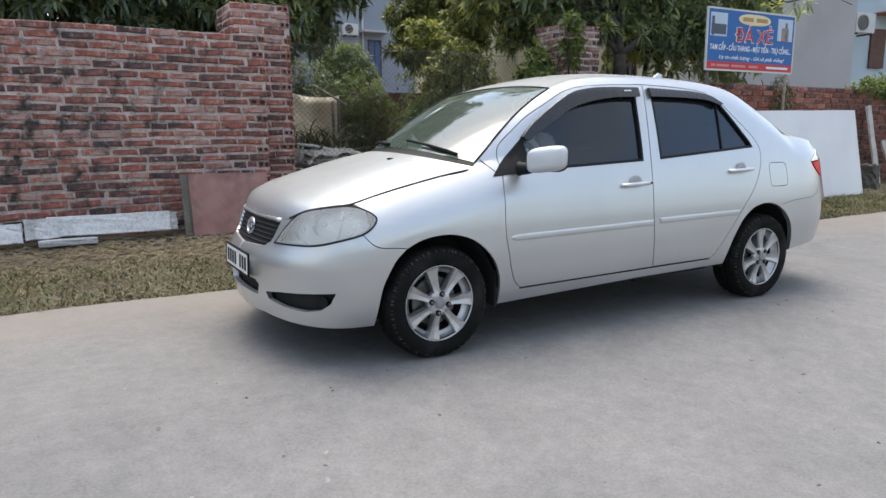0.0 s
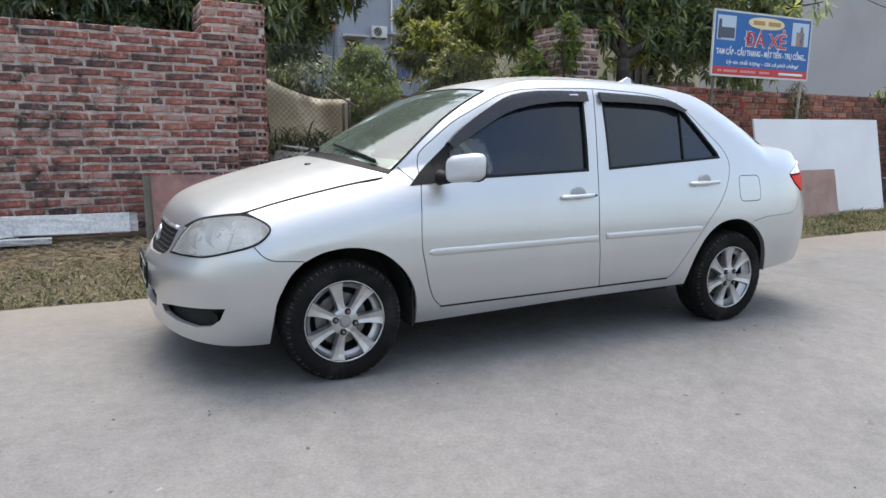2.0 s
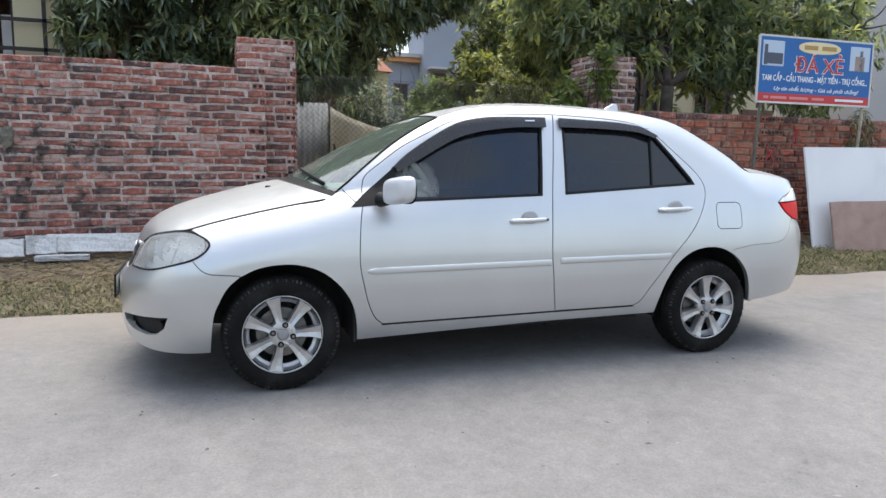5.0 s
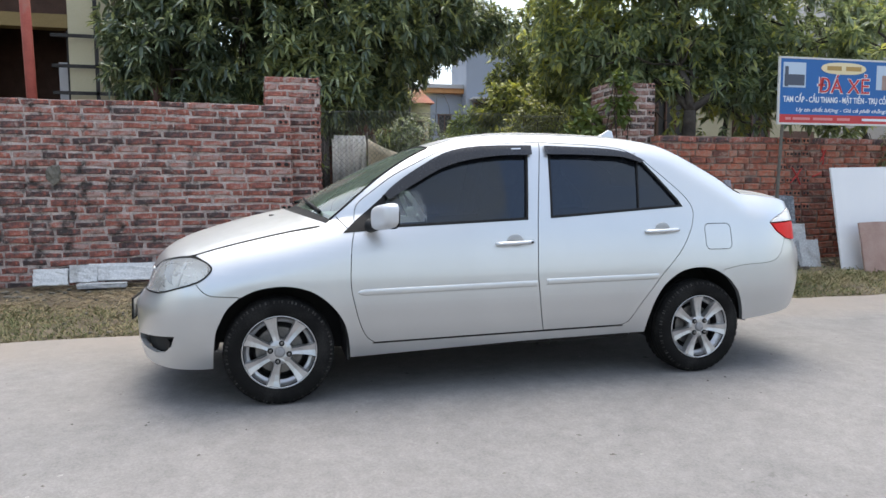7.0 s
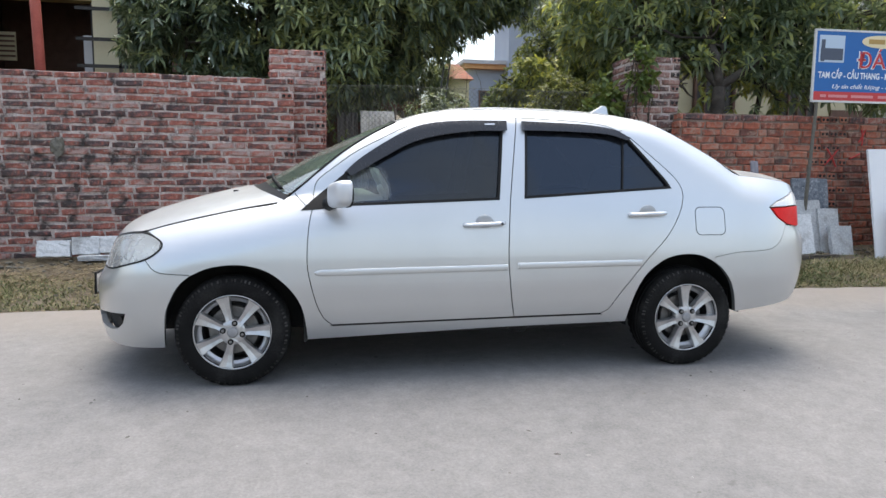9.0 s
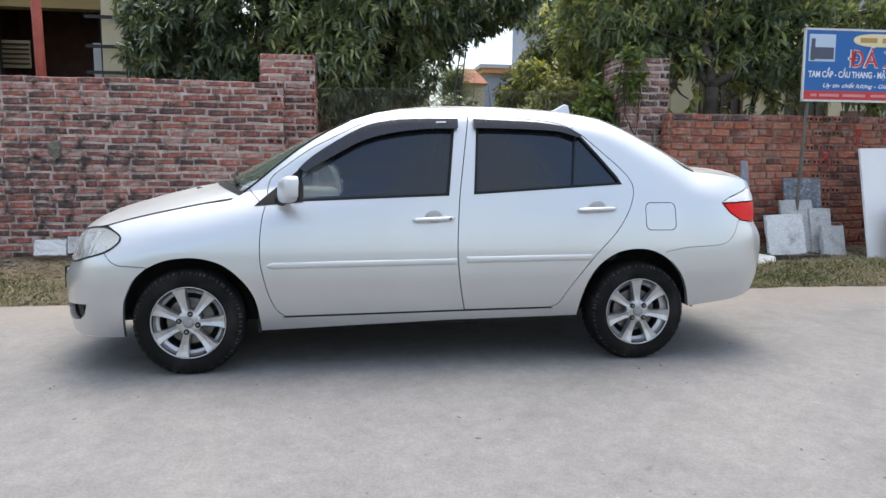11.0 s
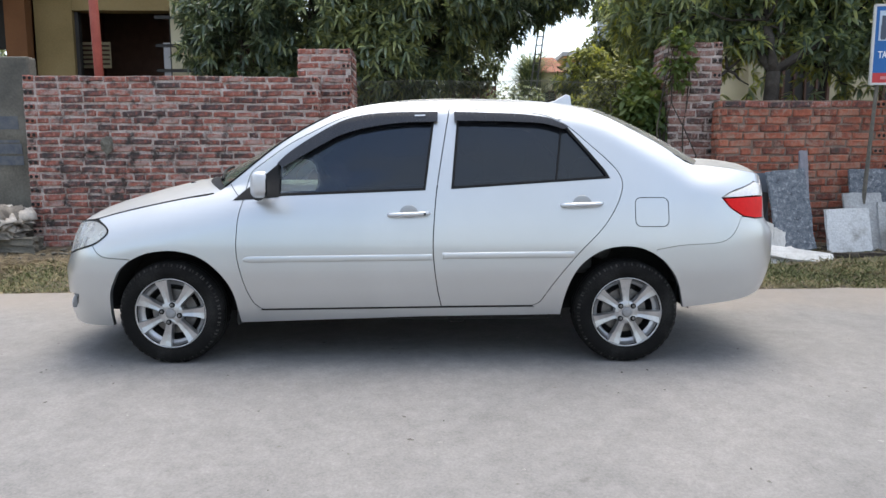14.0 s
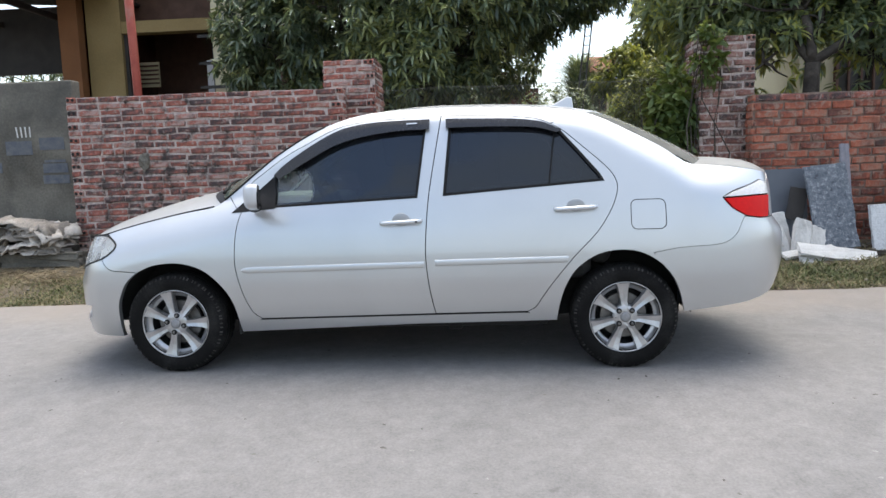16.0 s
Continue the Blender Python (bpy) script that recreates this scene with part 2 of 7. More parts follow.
def glass(name, tint, gloss_ior=1.5, rough=0.0, haze=0.0, haze_tone=(0.55, 0.53, 0.48), sheen=(1, 1, 1)):
    """Clear sheet glass: light goes straight through, tinted, and the surface mirrors by Fresnel."""
    m = bpy.data.materials.new(name)
    m.use_nodes = True
    n, l = m.node_tree.nodes, m.node_tree.links
    n.remove(n["Principled BSDF"])
    tr, gl, fr, mx = n.new("ShaderNodeBsdfTransparent"), n.new("ShaderNodeBsdfGlossy"), n.new("ShaderNodeFresnel"), n.new("ShaderNodeMixShader")
    tr.inputs[0].default_value = (*tint, 1)
    gl.inputs["Roughness"].default_value = rough
    gl.inputs["Color"].default_value = (*sheen, 1)
    fr.inputs[0].default_value = gloss_ior
    l.new(fr.outputs[0], mx.inputs[0])
    l.new(tr.outputs[0], mx.inputs[1])
    l.new(gl.outputs[0], mx.inputs[2])
    out = mx.outputs[0]
    if haze:
        df, mh, nz, mr = n.new("ShaderNodeBsdfDiffuse"), n.new("ShaderNodeMixShader"), n.new("ShaderNodeTexNoise"), n.new("ShaderNodeMapRange")
        df.inputs[0].default_value = (*haze_tone, 1)
        nz.inputs["Scale"].default_value, nz.inputs["Detail"].default_value = 5.0, 8
        mr.inputs[3].default_value, mr.inputs[4].default_value = 0.7 * haze, 1.3 * haze
        l.new(nz.outputs["Fac"], mr.inputs[0])
        l.new(mr.outputs[0], mh.inputs[0])
        l.new(out, mh.inputs[1])
        l.new(df.outputs[0], mh.inputs[2])
        out = mh.outputs[0]
    l.new(out, n["Material Output"].inputs["Surface"])
    return m


# Bluish haze and sheen put reflected sky into the colour of the windows.
TINTED = glass("tinted_glass", (0.045, 0.052, 0.066), 1.60, 0.01, 0.025, (0.36, 0.41, 0.52), (0.80, 0.89, 1.0))
FRONT_TINT = glass("lightly_tinted_glass", (0.62, 0.66, 0.66), 1.62, 0.01, 0.13, (0.52, 0.57, 0.60))
# Pale green haze stands in for glare on the windscreen.
SCREEN = glass("windscreen_glass", (0.60, 0.78, 0.66), 1.95, 0.015, 0.09, (0.52, 0.64, 0.54))
LENS = glass("lamp_lens", (0.95, 0.96, 0.94), 1.45, 0.04, 0.25, (0.90, 0.90, 0.88))
# Haze here is dust and also grazing reflection put into the colour.
REAR_GLASS = glass("dusty_rear_glass", (0.05, 0.055, 0.06), 1.62, 0.03, 0.30, (0.46, 0.46, 0.43))
RED = textured("red_lens", [(0.58, 0.004, 0.006), (0.66, 0.010, 0.010)], scale=40, rough=(0.35, 0.45), bump=0.0, spec=0.15)
CLEAR = textured("clear_lens", [(0.62, 0.60, 0.58), (0.72, 0.70, 0.68)], scale=60, rough=(0.15, 0.25), bump=0.1, coat=1.0)

ROAD = textured("worn_concrete_road", [(0.138, 0.134, 0.131), (0.165, 0.160, 0.156), (0.190, 0.184, 0.179)], scale=3.5, rough=(0.8, 0.95), bump=0.5, fine=140, dist=0.006, distort=0.2, stain=((0.205, 0.195, 0.188), 0.5, 0.45, 0.75))
rt = ROAD.node_tree
rb_ = rt.nodes["Principled BSDF"]
old = rb_.inputs["Base Color"].links[0].from_socket
rgeo, vor, grit = rt.nodes.new("ShaderNodeNewGeometry"), rt.nodes.new("ShaderNodeTexVoronoi"), rt.nodes.new("ShaderNodeTexNoise")
vor.inputs["Scale"].default_value, vor.inputs["Randomness"].default_value = 2.3, 1.0
warp, wadd = rt.nodes.new("ShaderNodeTexNoise"), rt.nodes.new("ShaderNodeVectorMath")
warp.inputs["Scale"].default_value = 9.0
wadd.operation = "MULTIPLY_ADD"
rt.links.new(rgeo.outputs["Position"], warp.inputs["Vector"])
rt.links.new(warp.outputs["Color"], wadd.inputs[0])
wadd.inputs[1].default_value = (0.12, 0.12, 0.0)
rt.links.new(rgeo.outputs["Position"], wadd.inputs[2])
rt.links.new(wadd.outputs[0], vor.inputs["Vector"])
spot, pick_, both_ = rt.nodes.new("ShaderNodeMapRange"), rt.nodes.new("ShaderNodeMapRange"), rt.nodes.new("ShaderNodeMath")
spot.inputs[1].default_value, spot.inputs[2].default_value, spot.inputs[3].default_value, spot.inputs[4].default_value = 0.025, 0.060, 0.85, 0.0
rt.links.new(vor.outputs["Distance"], spot.inputs[0])
sep = rt.nodes.new("ShaderNodeSeparateColor")
rt.links.new(vor.outputs["Color"], sep.inputs[0])
pick_.inputs[1].default_value, pick_.inputs[2].default_value = 0.55, 0.75
rt.links.new(sep.outputs[0], pick_.inputs[0])
both_.operation = "MULTIPLY"
rt.links.new(spot.outputs[0], both_.inputs[0])
rt.links.new(pick_.outputs[0], both_.inputs[1])
mark = rt.nodes.new("ShaderNodeMix")
mark.data_type = "RGBA"
rt.links.new(both_.outputs[0], mark.inputs[0])
rt.links.new(old, mark.inputs[6])
mark.inputs[7].default_value = (0.07, 0.066, 0.062, 1)
grit.inputs["Scale"].default_value, grit.inputs["Detail"].default_value = 80.0, 6
rt.links.new(rgeo.outputs["Position"], grit.inputs["Vector"])
gr_, gm_ = rt.nodes.new("ShaderNodeMapRange"), rt.nodes.new("ShaderNodeMix")
gr_.inputs[1].default_value, gr_.inputs[2].default_value, gr_.inputs[3].default_value, gr_.inputs[4].default_value = 0.30, 0.70, 0.72, 1.27
patch_, psum = rt.nodes.new("ShaderNodeTexNoise"), rt.nodes.new("ShaderNodeMath")
patch_.inputs["Scale"].default_value, patch_.inputs["Detail"].default_value, patch_.inputs["Roughness"].default_value = 13.0, 8, 0.72
rt.links.new(rgeo.outputs["Position"], patch_.inputs["Vector"])
psum.operation, psum.inputs[1].default_value = "MULTIPLY_ADD", 0.55
phalf = rt.nodes.new("ShaderNodeMath")
phalf.operation, phalf.inputs[1].default_value = "MULTIPLY", 0.45
rt.links.new(grit.outputs["Fac"], phalf.inputs[0])
rt.links.new(patch_.outputs["Fac"], psum.inputs[0])
rt.links.new(phalf.outputs[0], psum.inputs[2])
rt.links.new(psum.outputs[0], gr_.inputs[0])
gm_.data_type, gm_.blend_type = "RGBA", "MULTIPLY"
gm_.inputs[0].default_value = 1.0
rt.links.new(mark.outputs[2], gm_.inputs[6])
rt.links.new(gr_.outputs[0], gm_.inputs[7])
# pale soil trodden onto the edge of the road
rsep, rim_, rn_, radd, rmix = rt.nodes.new("ShaderNodeSeparateXYZ"), rt.nodes.new("ShaderNodeMapRange"), rt.nodes.new("ShaderNodeTexNoise"), rt.nodes.new("ShaderNodeMath"), rt.nodes.new("ShaderNodeMix")
rt.links.new(rgeo.outputs["Position"], rsep.inputs[0])
rn_.inputs["Scale"].default_value, rn_.inputs["Detail"].default_value = 2.2, 7
rt.links.new(rgeo.outputs["Position"], rn_.inputs["Vector"])
radd.operation, radd.inputs[1].default_value = "MULTIPLY_ADD", 1.1
rt.links.new(rn_.outputs["Fac"], radd.inputs[0])
rt.links.new(rsep.outputs["Y"], radd.inputs[2])
rim_.inputs[1].default_value, rim_.inputs[2].default_value, rim_.inputs[4].default_value = 1.55, 2.65, 0.85
rt.links.new(radd.outputs[0], rim_.inputs[0])
rmix.data_type = "RGBA"
rt.links.new(rim_.outputs[0], rmix.inputs[0])
rt.links.new(gm_.outputs[2], rmix.inputs[6])
rmix.inputs[7].default_value = (0.235, 0.205, 0.175, 1)
rt.links.new(rmix.outputs[2], rb_.inputs["Base Color"])
DIRT = textured("verge_soil", [(0.045, 0.034, 0.022), (0.085, 0.066, 0.043), (0.13, 0.105, 0.072)], scale=3, rough=(0.9, 1.0), bump=0.8, fine=50, dist=0.02)
BRICK = textured("weathered_brick", [(0.062, 0.042, 0.042), (0.150, 0.074, 0.066), (0.262, 0.088, 0.066), (0.350, 0.122, 0.086), (0.38, 0.255, 0.225)], scale=24, rough=(0.8, 0.95), bump=0.9, fine=95, vary="object", dist=0.010, smear=((0.33, 0.25, 0.22), 17.0, 0.56, 0.66), stain=((0.042, 0.035, 0.033), 7.0, 0.57, 0.72, (-2.1, 3.6, 1.0), 1.8, 0.12))
BRICK_GREY = textured("sooty_brown_brick", [(0.062, 0.048, 0.044), (0.140, 0.076, 0.066), (0.250, 0.110, 0.086), (0.32, 0.20, 0.165)], scale=20, rough=(0.8, 0.95), bump=0.9, fine=95, vary="object", dist=0.010, smear=((0.40, 0.33, 0.295), 15.0, 0.52, 0.64), stain=((0.045, 0.038, 0.036), 6.0, 0.55, 0.72))
BRICK_NEW = textured("orange_brick", [(0.13, 0.050, 0.038), (0.27, 0.080, 0.048), (0.38, 0.115, 0.066), (0.40, 0.18, 0.12)], scale=16, rough=(0.8, 0.95), bump=0.6, fine=70, vary="object", dist=0.008, smear=((0.33, 0.215, 0.165), 12.0, 0.50, 0.64), stain=((0.06, 0.048, 0.042), 3.5, 0.54, 0.74))
MORTAR_DARK = textured("weathered_mortar", [(0.12, 0.08, 0.062), (0.21, 0.15, 0.12), (0.29, 0.23, 0.19)], scale=6, rough=(0.9, 1.0), bump=0.9, fine=45, dist=0.012)
BRICK_FAR = textured("far_brick", [(0.08, 0.040, 0.032), (0.16, 0.062, 0.044), (0.24, 0.092, 0.062)], scale=9, rough=(0.8, 0.95), bump=0.5, fine=70, vary="island")
MORTAR = textured("lime_mortar", [(0.33, 0.26, 0.235), (0.52, 0.44, 0.405), (0.66, 0.585, 0.545)], scale=14, rough=(0.9, 1.0), bump=1.0, fine=60, dist=0.015, smear=((0.15, 0.10, 0.085), 12.0, 0.56, 0.72), stain=((0.048, 0.040, 0.037), 7.0, 0.57, 0.72, (-2.1, 3.6, 1.0), 1.8, 0.12))
GRILLE_MAT = textured("grille_slat", [(0.012, 0.012, 0.013), (0.022, 0.022, 0.023)], scale=20, rough=(0.55, 0.7), bump=0.0, spec=0.2)
PLATE_WHITE = textured("plate_white", [(0.72, 0.72, 0.70), (0.80, 0.80, 0.78)], scale=10, rough=(0.35, 0.5), bump=0.0)
LAMP_BACK = textured("lamp_back", [(0.70, 0.71, 0.71), (0.80, 0.81, 0.81)], scale=14, rough=(0.3, 0.45), bump=0.1, metal=0.0)
CAP_GREY = textured("cap_grey", [(0.22, 0.22, 0.225), (0.30, 0.30, 0.305)], scale=30, rough=(0.4, 0.5), bump=0.0, metal=0.3)
DASH_MAT = textured("dash_grey", [(0.52, 0.52, 0.48), (0.62, 0.62, 0.58)], scale=12, rough=(0.7, 0.85), bump=0.15)
WHEEL_GREY = textured("wheel_grey", [(0.45, 0.45, 0.44), (0.55, 0.55, 0.54)], scale=20, rough=(0.5, 0.65), bump=0.1)
MIRROR = material("mirror", (0.85, 0.86, 0.87), 0.02, 1.0)
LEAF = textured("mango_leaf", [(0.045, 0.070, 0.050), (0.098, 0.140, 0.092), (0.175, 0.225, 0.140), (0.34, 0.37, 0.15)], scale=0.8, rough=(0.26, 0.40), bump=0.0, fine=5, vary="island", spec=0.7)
# Brighter, yellower copy of the mango leaf: sunlight is put into its colours.
LEAF_SUNLIT = textured("sunlit_mango_leaf", [(0.090, 0.130, 0.100), (0.215, 0.290, 0.205), (0.390, 0.460, 0.310), (0.64, 0.63, 0.18)], scale=0.8, rough=(0.26, 0.38), bump=0.0, fine=5, vary="island", spec=0.7)
LEAF_LIGHT = textured("bush_leaf", [(0.055, 0.095, 0.032), (0.105, 0.160, 0.050), (0.175, 0.225, 0.075)], scale=1.2, rough=(0.4, 0.55), bump=0.0, fine=6, vary="island")
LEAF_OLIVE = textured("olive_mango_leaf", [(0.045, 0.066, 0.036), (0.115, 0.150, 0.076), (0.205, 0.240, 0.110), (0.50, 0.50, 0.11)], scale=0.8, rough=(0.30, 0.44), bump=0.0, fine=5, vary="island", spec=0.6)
for leaf, k in ((LEAF, 0.34), (LEAF_OLIVE, 0.46), (LEAF_SUNLIT, 0.64), (LEAF_LIGHT, 0.4)):
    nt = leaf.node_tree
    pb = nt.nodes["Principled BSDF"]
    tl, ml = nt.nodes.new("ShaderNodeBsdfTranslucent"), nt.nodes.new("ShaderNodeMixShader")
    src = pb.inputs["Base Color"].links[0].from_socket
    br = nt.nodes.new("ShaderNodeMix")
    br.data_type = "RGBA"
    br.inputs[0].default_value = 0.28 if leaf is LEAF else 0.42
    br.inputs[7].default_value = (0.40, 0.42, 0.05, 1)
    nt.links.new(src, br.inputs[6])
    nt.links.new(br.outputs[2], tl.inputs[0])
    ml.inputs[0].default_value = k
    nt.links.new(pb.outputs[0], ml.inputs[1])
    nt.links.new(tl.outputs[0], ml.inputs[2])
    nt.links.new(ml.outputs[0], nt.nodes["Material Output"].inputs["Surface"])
BARK = textured("bark", [(0.025, 0.020, 0.016), (0.055, 0.045, 0.036), (0.10, 0.085, 0.07)], scale=7, rough=(0.85, 1.0), bump=0.9, fine=40, dist=0.02)
GRASS = textured("verge_grass", [(0.060, 0.080, 0.026), (0.115, 0.128, 0.044), (0.195, 0.175, 0.082), (0.28, 0.235, 0.135)], scale=1.4, rough=(0.7, 0.9), bump=0.0, fine=7, vary="island")
BAMBOO = textured("bamboo", [(0.20, 0.17, 0.12), (0.32, 0.28, 0.21), (0.42, 0.38, 0.31)], scale=9, rough=(0.6, 0.8), bump=0.3, fine=60)
GRANITE = textured("pale_granite", [(0.34, 0.35, 0.36), (0.47, 0.48, 0.49), (0.60, 0.61, 0.62)], scale=45, rough=(0.55, 0.8), bump=0.4, fine=160, vary="object", stain=((0.22, 0.21, 0.195), 5.0, 0.52, 0.74))
SLATE = textured("blue_grey_slate", [(0.050, 0.060, 0.078), (0.105, 0.122, 0.148), (0.16, 0.178, 0.205), (0.32, 0.34, 0.36)], scale=22, rough=(0.6, 0.85), bump=0.7, fine=60, smear=((0.36, 0.38, 0.40), 26.0, 0.57, 0.66))
BLUE_BOARD = textured("blue_grey_board", [(0.095, 0.108, 0.13), (0.125, 0.14, 0.165)], scale=3, rough=(0.6, 0.8), bump=0.1, fine=80)
PURPLE_STONE = textured("purple_grey_offcut", [(0.17, 0.165, 0.19), (0.26, 0.25, 0.28)], scale=12, rough=(0.6, 0.8), bump=0.3, fine=80)
RED_STONE = textured("dusty_red_granite", [(0.20, 0.095, 0.085), (0.25, 0.125, 0.11), (0.30, 0.17, 0.15)], scale=5, rough=(0.45, 0.7), bump=0.1, fine=200, stain=((0.115, 0.060, 0.052), 4.0, 0.48, 0.72))
BROWN_STONE = textured("dusty_brown_slab", [(0.24, 0.15, 0.125), (0.30, 0.20, 0.17), (0.36, 0.26, 0.22)], scale=4, rough=(0.6, 0.8), bump=0.15, fine=120)
WHITE_SLAB = textured("pale_polished_slab", [(0.60, 0.61, 0.63), (0.66, 0.67, 0.69), (0.70, 0.71, 0.72)], scale=1.5, rough=(0.35, 0.5), bump=0.05, fine=80)
PLANK = textured("grey_plank", [(0.22, 0.20, 0.18), (0.36, 0.34, 0.31), (0.50, 0.48, 0.45)], scale=5, rough=(0.8, 0.95), bump=0.4, fine=50, vary="object")
CEMENT = textured("stained_cement", [(0.07, 0.064, 0.052), (0.14, 0.130, 0.108), (0.22, 0.205, 0.175)], scale=1.6, rough=(0.85, 1.0), bump=0.4, fine=40, stain=((0.05, 0.05, 0.047), 0.9, 0.5, 0.75))
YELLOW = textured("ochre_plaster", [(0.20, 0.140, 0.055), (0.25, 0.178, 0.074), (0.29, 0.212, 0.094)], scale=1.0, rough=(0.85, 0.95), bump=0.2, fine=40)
CREAM = textured("cream_plaster", [(0.52, 0.46, 0.30), (0.60, 0.54, 0.37)], scale=1.0, rough=(0.85, 0.95), bump=0.2, fine=40)
ORANGE = textured("orange_column", [(0.17, 0.07, 0.026), (0.22, 0.095, 0.036)], scale=2.0, rough=(0.8, 0.95), bump=0.2, fine=40)
RED_POST = textured("red_oxide_steel", [(0.26, 0.05, 0.035), (0.34, 0.075, 0.05), (0.30, 0.12, 0.09)], scale=6, rough=(0.5, 0.8), bump=0.2, fine=60)
GREY_WALL = textured("grey_plaster", [(0.38, 0.37, 0.37), (0.44, 0.43, 0.43), (0.48, 0.47, 0.47)], scale=0.4, rough=(0.85, 0.95), bump=0.15, fine=20)
BLUE_WALL = textured("pale_blue_plaster", [(0.42, 0.52, 0.58), (0.52, 0.61, 0.66)], scale=0.6, rough=(0.85, 0.95), bump=0.15, fine=20)
SLATE_WALL = textured("blue_grey_plaster", [(0.24, 0.27, 0.325), (0.30, 0.33, 0.38)], scale=0.5, rough=(0.85, 0.95), bump=0.15, fine=20)
TILE_ROOF = textured("red_roof_tiles", [(0.25, 0.09, 0.06), (0.36, 0.15, 0.10)], scale=3, rough=(0.8, 0.95), bump=0.4, fine=20)
WINDOW_DARK = textured("dark_window", [(0.014, 0.013, 0.012), (0.035, 0.030, 0.026)], scale=1.5, rough=(0.35, 0.5), bump=0.0, fine=5)
TIN = textured("dull_tin", [(0.26, 0.27, 0.275), (0.36, 0.37, 0.375), (0.45, 0.455, 0.455)], scale=3, rough=(0.5, 0.7), bump=0.2, fine=30, metal=0.15)
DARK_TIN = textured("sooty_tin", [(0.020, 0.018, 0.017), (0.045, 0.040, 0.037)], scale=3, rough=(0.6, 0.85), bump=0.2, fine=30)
TARP = textured("beige_tarpaulin", [(0.64, 0.53, 0.385), (0.76, 0.66, 0.51), (0.82, 0.74, 0.60)], scale=2.2, rough=(0.7, 0.9), bump=0.3, fine=90)
SACK = textured("grey_sacking", [(0.12, 0.105, 0.09), (0.27, 0.24, 0.205), (0.44, 0.40, 0.35)], scale=5, rough=(0.8, 0.95), bump=0.5, fine=70)
WIRE = textured("dull_wire", [(0.09, 0.088, 0.084), (0.155, 0.152, 0.147)], scale=20, rough=(0.6, 0.8), bump=0.0)
SIGN_BLUE = textured("sign_blue", [(0.004, 0.098, 0.33), (0.006, 0.118, 0.38)], scale=2, rough=(0.35, 0.5), bump=0.0)
SIGN_WHITE = material("sign_white", (0.75, 0.77, 0.80), 0.5)
SIGN_RED = material("sign_red", (0.50, 0.035, 0.04), 0.5)
SIGN_GOLD = material("sign_gold", (0.40, 0.25, 0.07), 0.5)
SIGN_SKY = material("sign_picture_sky", (0.45, 0.55, 0.66), 0.5)
SIGN_SHADE = material("sign_picture_shade", (0.06, 0.075, 0.11), 0.5)
STENCIL = textured("faded_blue_paint", [(0.075, 0.088, 0.115), (0.11, 0.118, 0.135), (0.145, 0.148, 0.15)], scale=12, rough=(0.85, 0.95), bump=0.2)
AC_WHITE = textured("off_white_plastic", [(0.55, 0.55, 0.53), (0.64, 0.64, 0.62)], scale=4, rough=(0.5, 0.7), bump=0.0)
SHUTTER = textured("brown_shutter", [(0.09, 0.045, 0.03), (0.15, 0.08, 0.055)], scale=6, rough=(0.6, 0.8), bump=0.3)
BRICK_OLD = textured("dim_old_brick", [(0.06, 0.035, 0.03), (0.14, 0.065, 0.045), (0.20, 0.11, 0.08)], scale=5, rough=(0.85, 0.95), bump=0.5, fine=30)


# ---- ground ----
GROUND = [(-400, -0.30), (-6, -0.32), (-4, -0.29), (-2, -0.16), (-1, -0.08), (-0.35, -0.02), (0.0, 0.0), (0.9, 0.0), (1.75, 0.012), (2.0, 0.035), (2.4, 0.09), (3.0, 0.17), (3.6, 0.235), (4.5, 0.28), (9, 0.35), (400, 0.4)]


def ground_z(y):
    for (a, za), (b, zb) in zip(GROUND, GROUND[1:]):
        if y <= b:
            return za + (zb - za) * (y - a) / (b - a)
    return GROUND[-1][1]


def road_edge(x):
    """The uneven line where the road meets the verge."""
    return 1.97 + 0.05 * noise.noise((x * 0.9, 3.1, 0)) + 0.03 * noise.noise((x * 3.7, 1.2, 0)) + 0.012 * x


def steps(a, b, n):
    return [a + (b - a) * i / n for i in range(n + 1)]


def build_road():
    xs = [-400, -120, -40, -20, -12] + steps(-9, 14, 92) + [18, 26, 40, 120, 400]
    verts, faces = [], []
    rows = [-14.0, -9.0] + steps(-6, 1.7, 44)
    for x in xs:
        e = road_edge(x)
        for y in rows + [e]:
            dz = 0.012 * noise.noise((x * 0.35, y * 0.5, 0)) if y < -0.5 else 0.0
            verts.append((x, y, ground_z(y) + dz))
    n = len(rows) + 1
    for i in range(len(xs) - 1):
        for j in range(n - 1):
            faces.append((i * n + j, (i + 1) * n + j, (i + 1) * n + j + 1, i * n + j + 1))
    ob = put("road", mesh_of("road", verts, faces, ROAD))
    tagged(ob, "worn dusty grey concrete road with fine cracks and stains", "road", kind="structure")


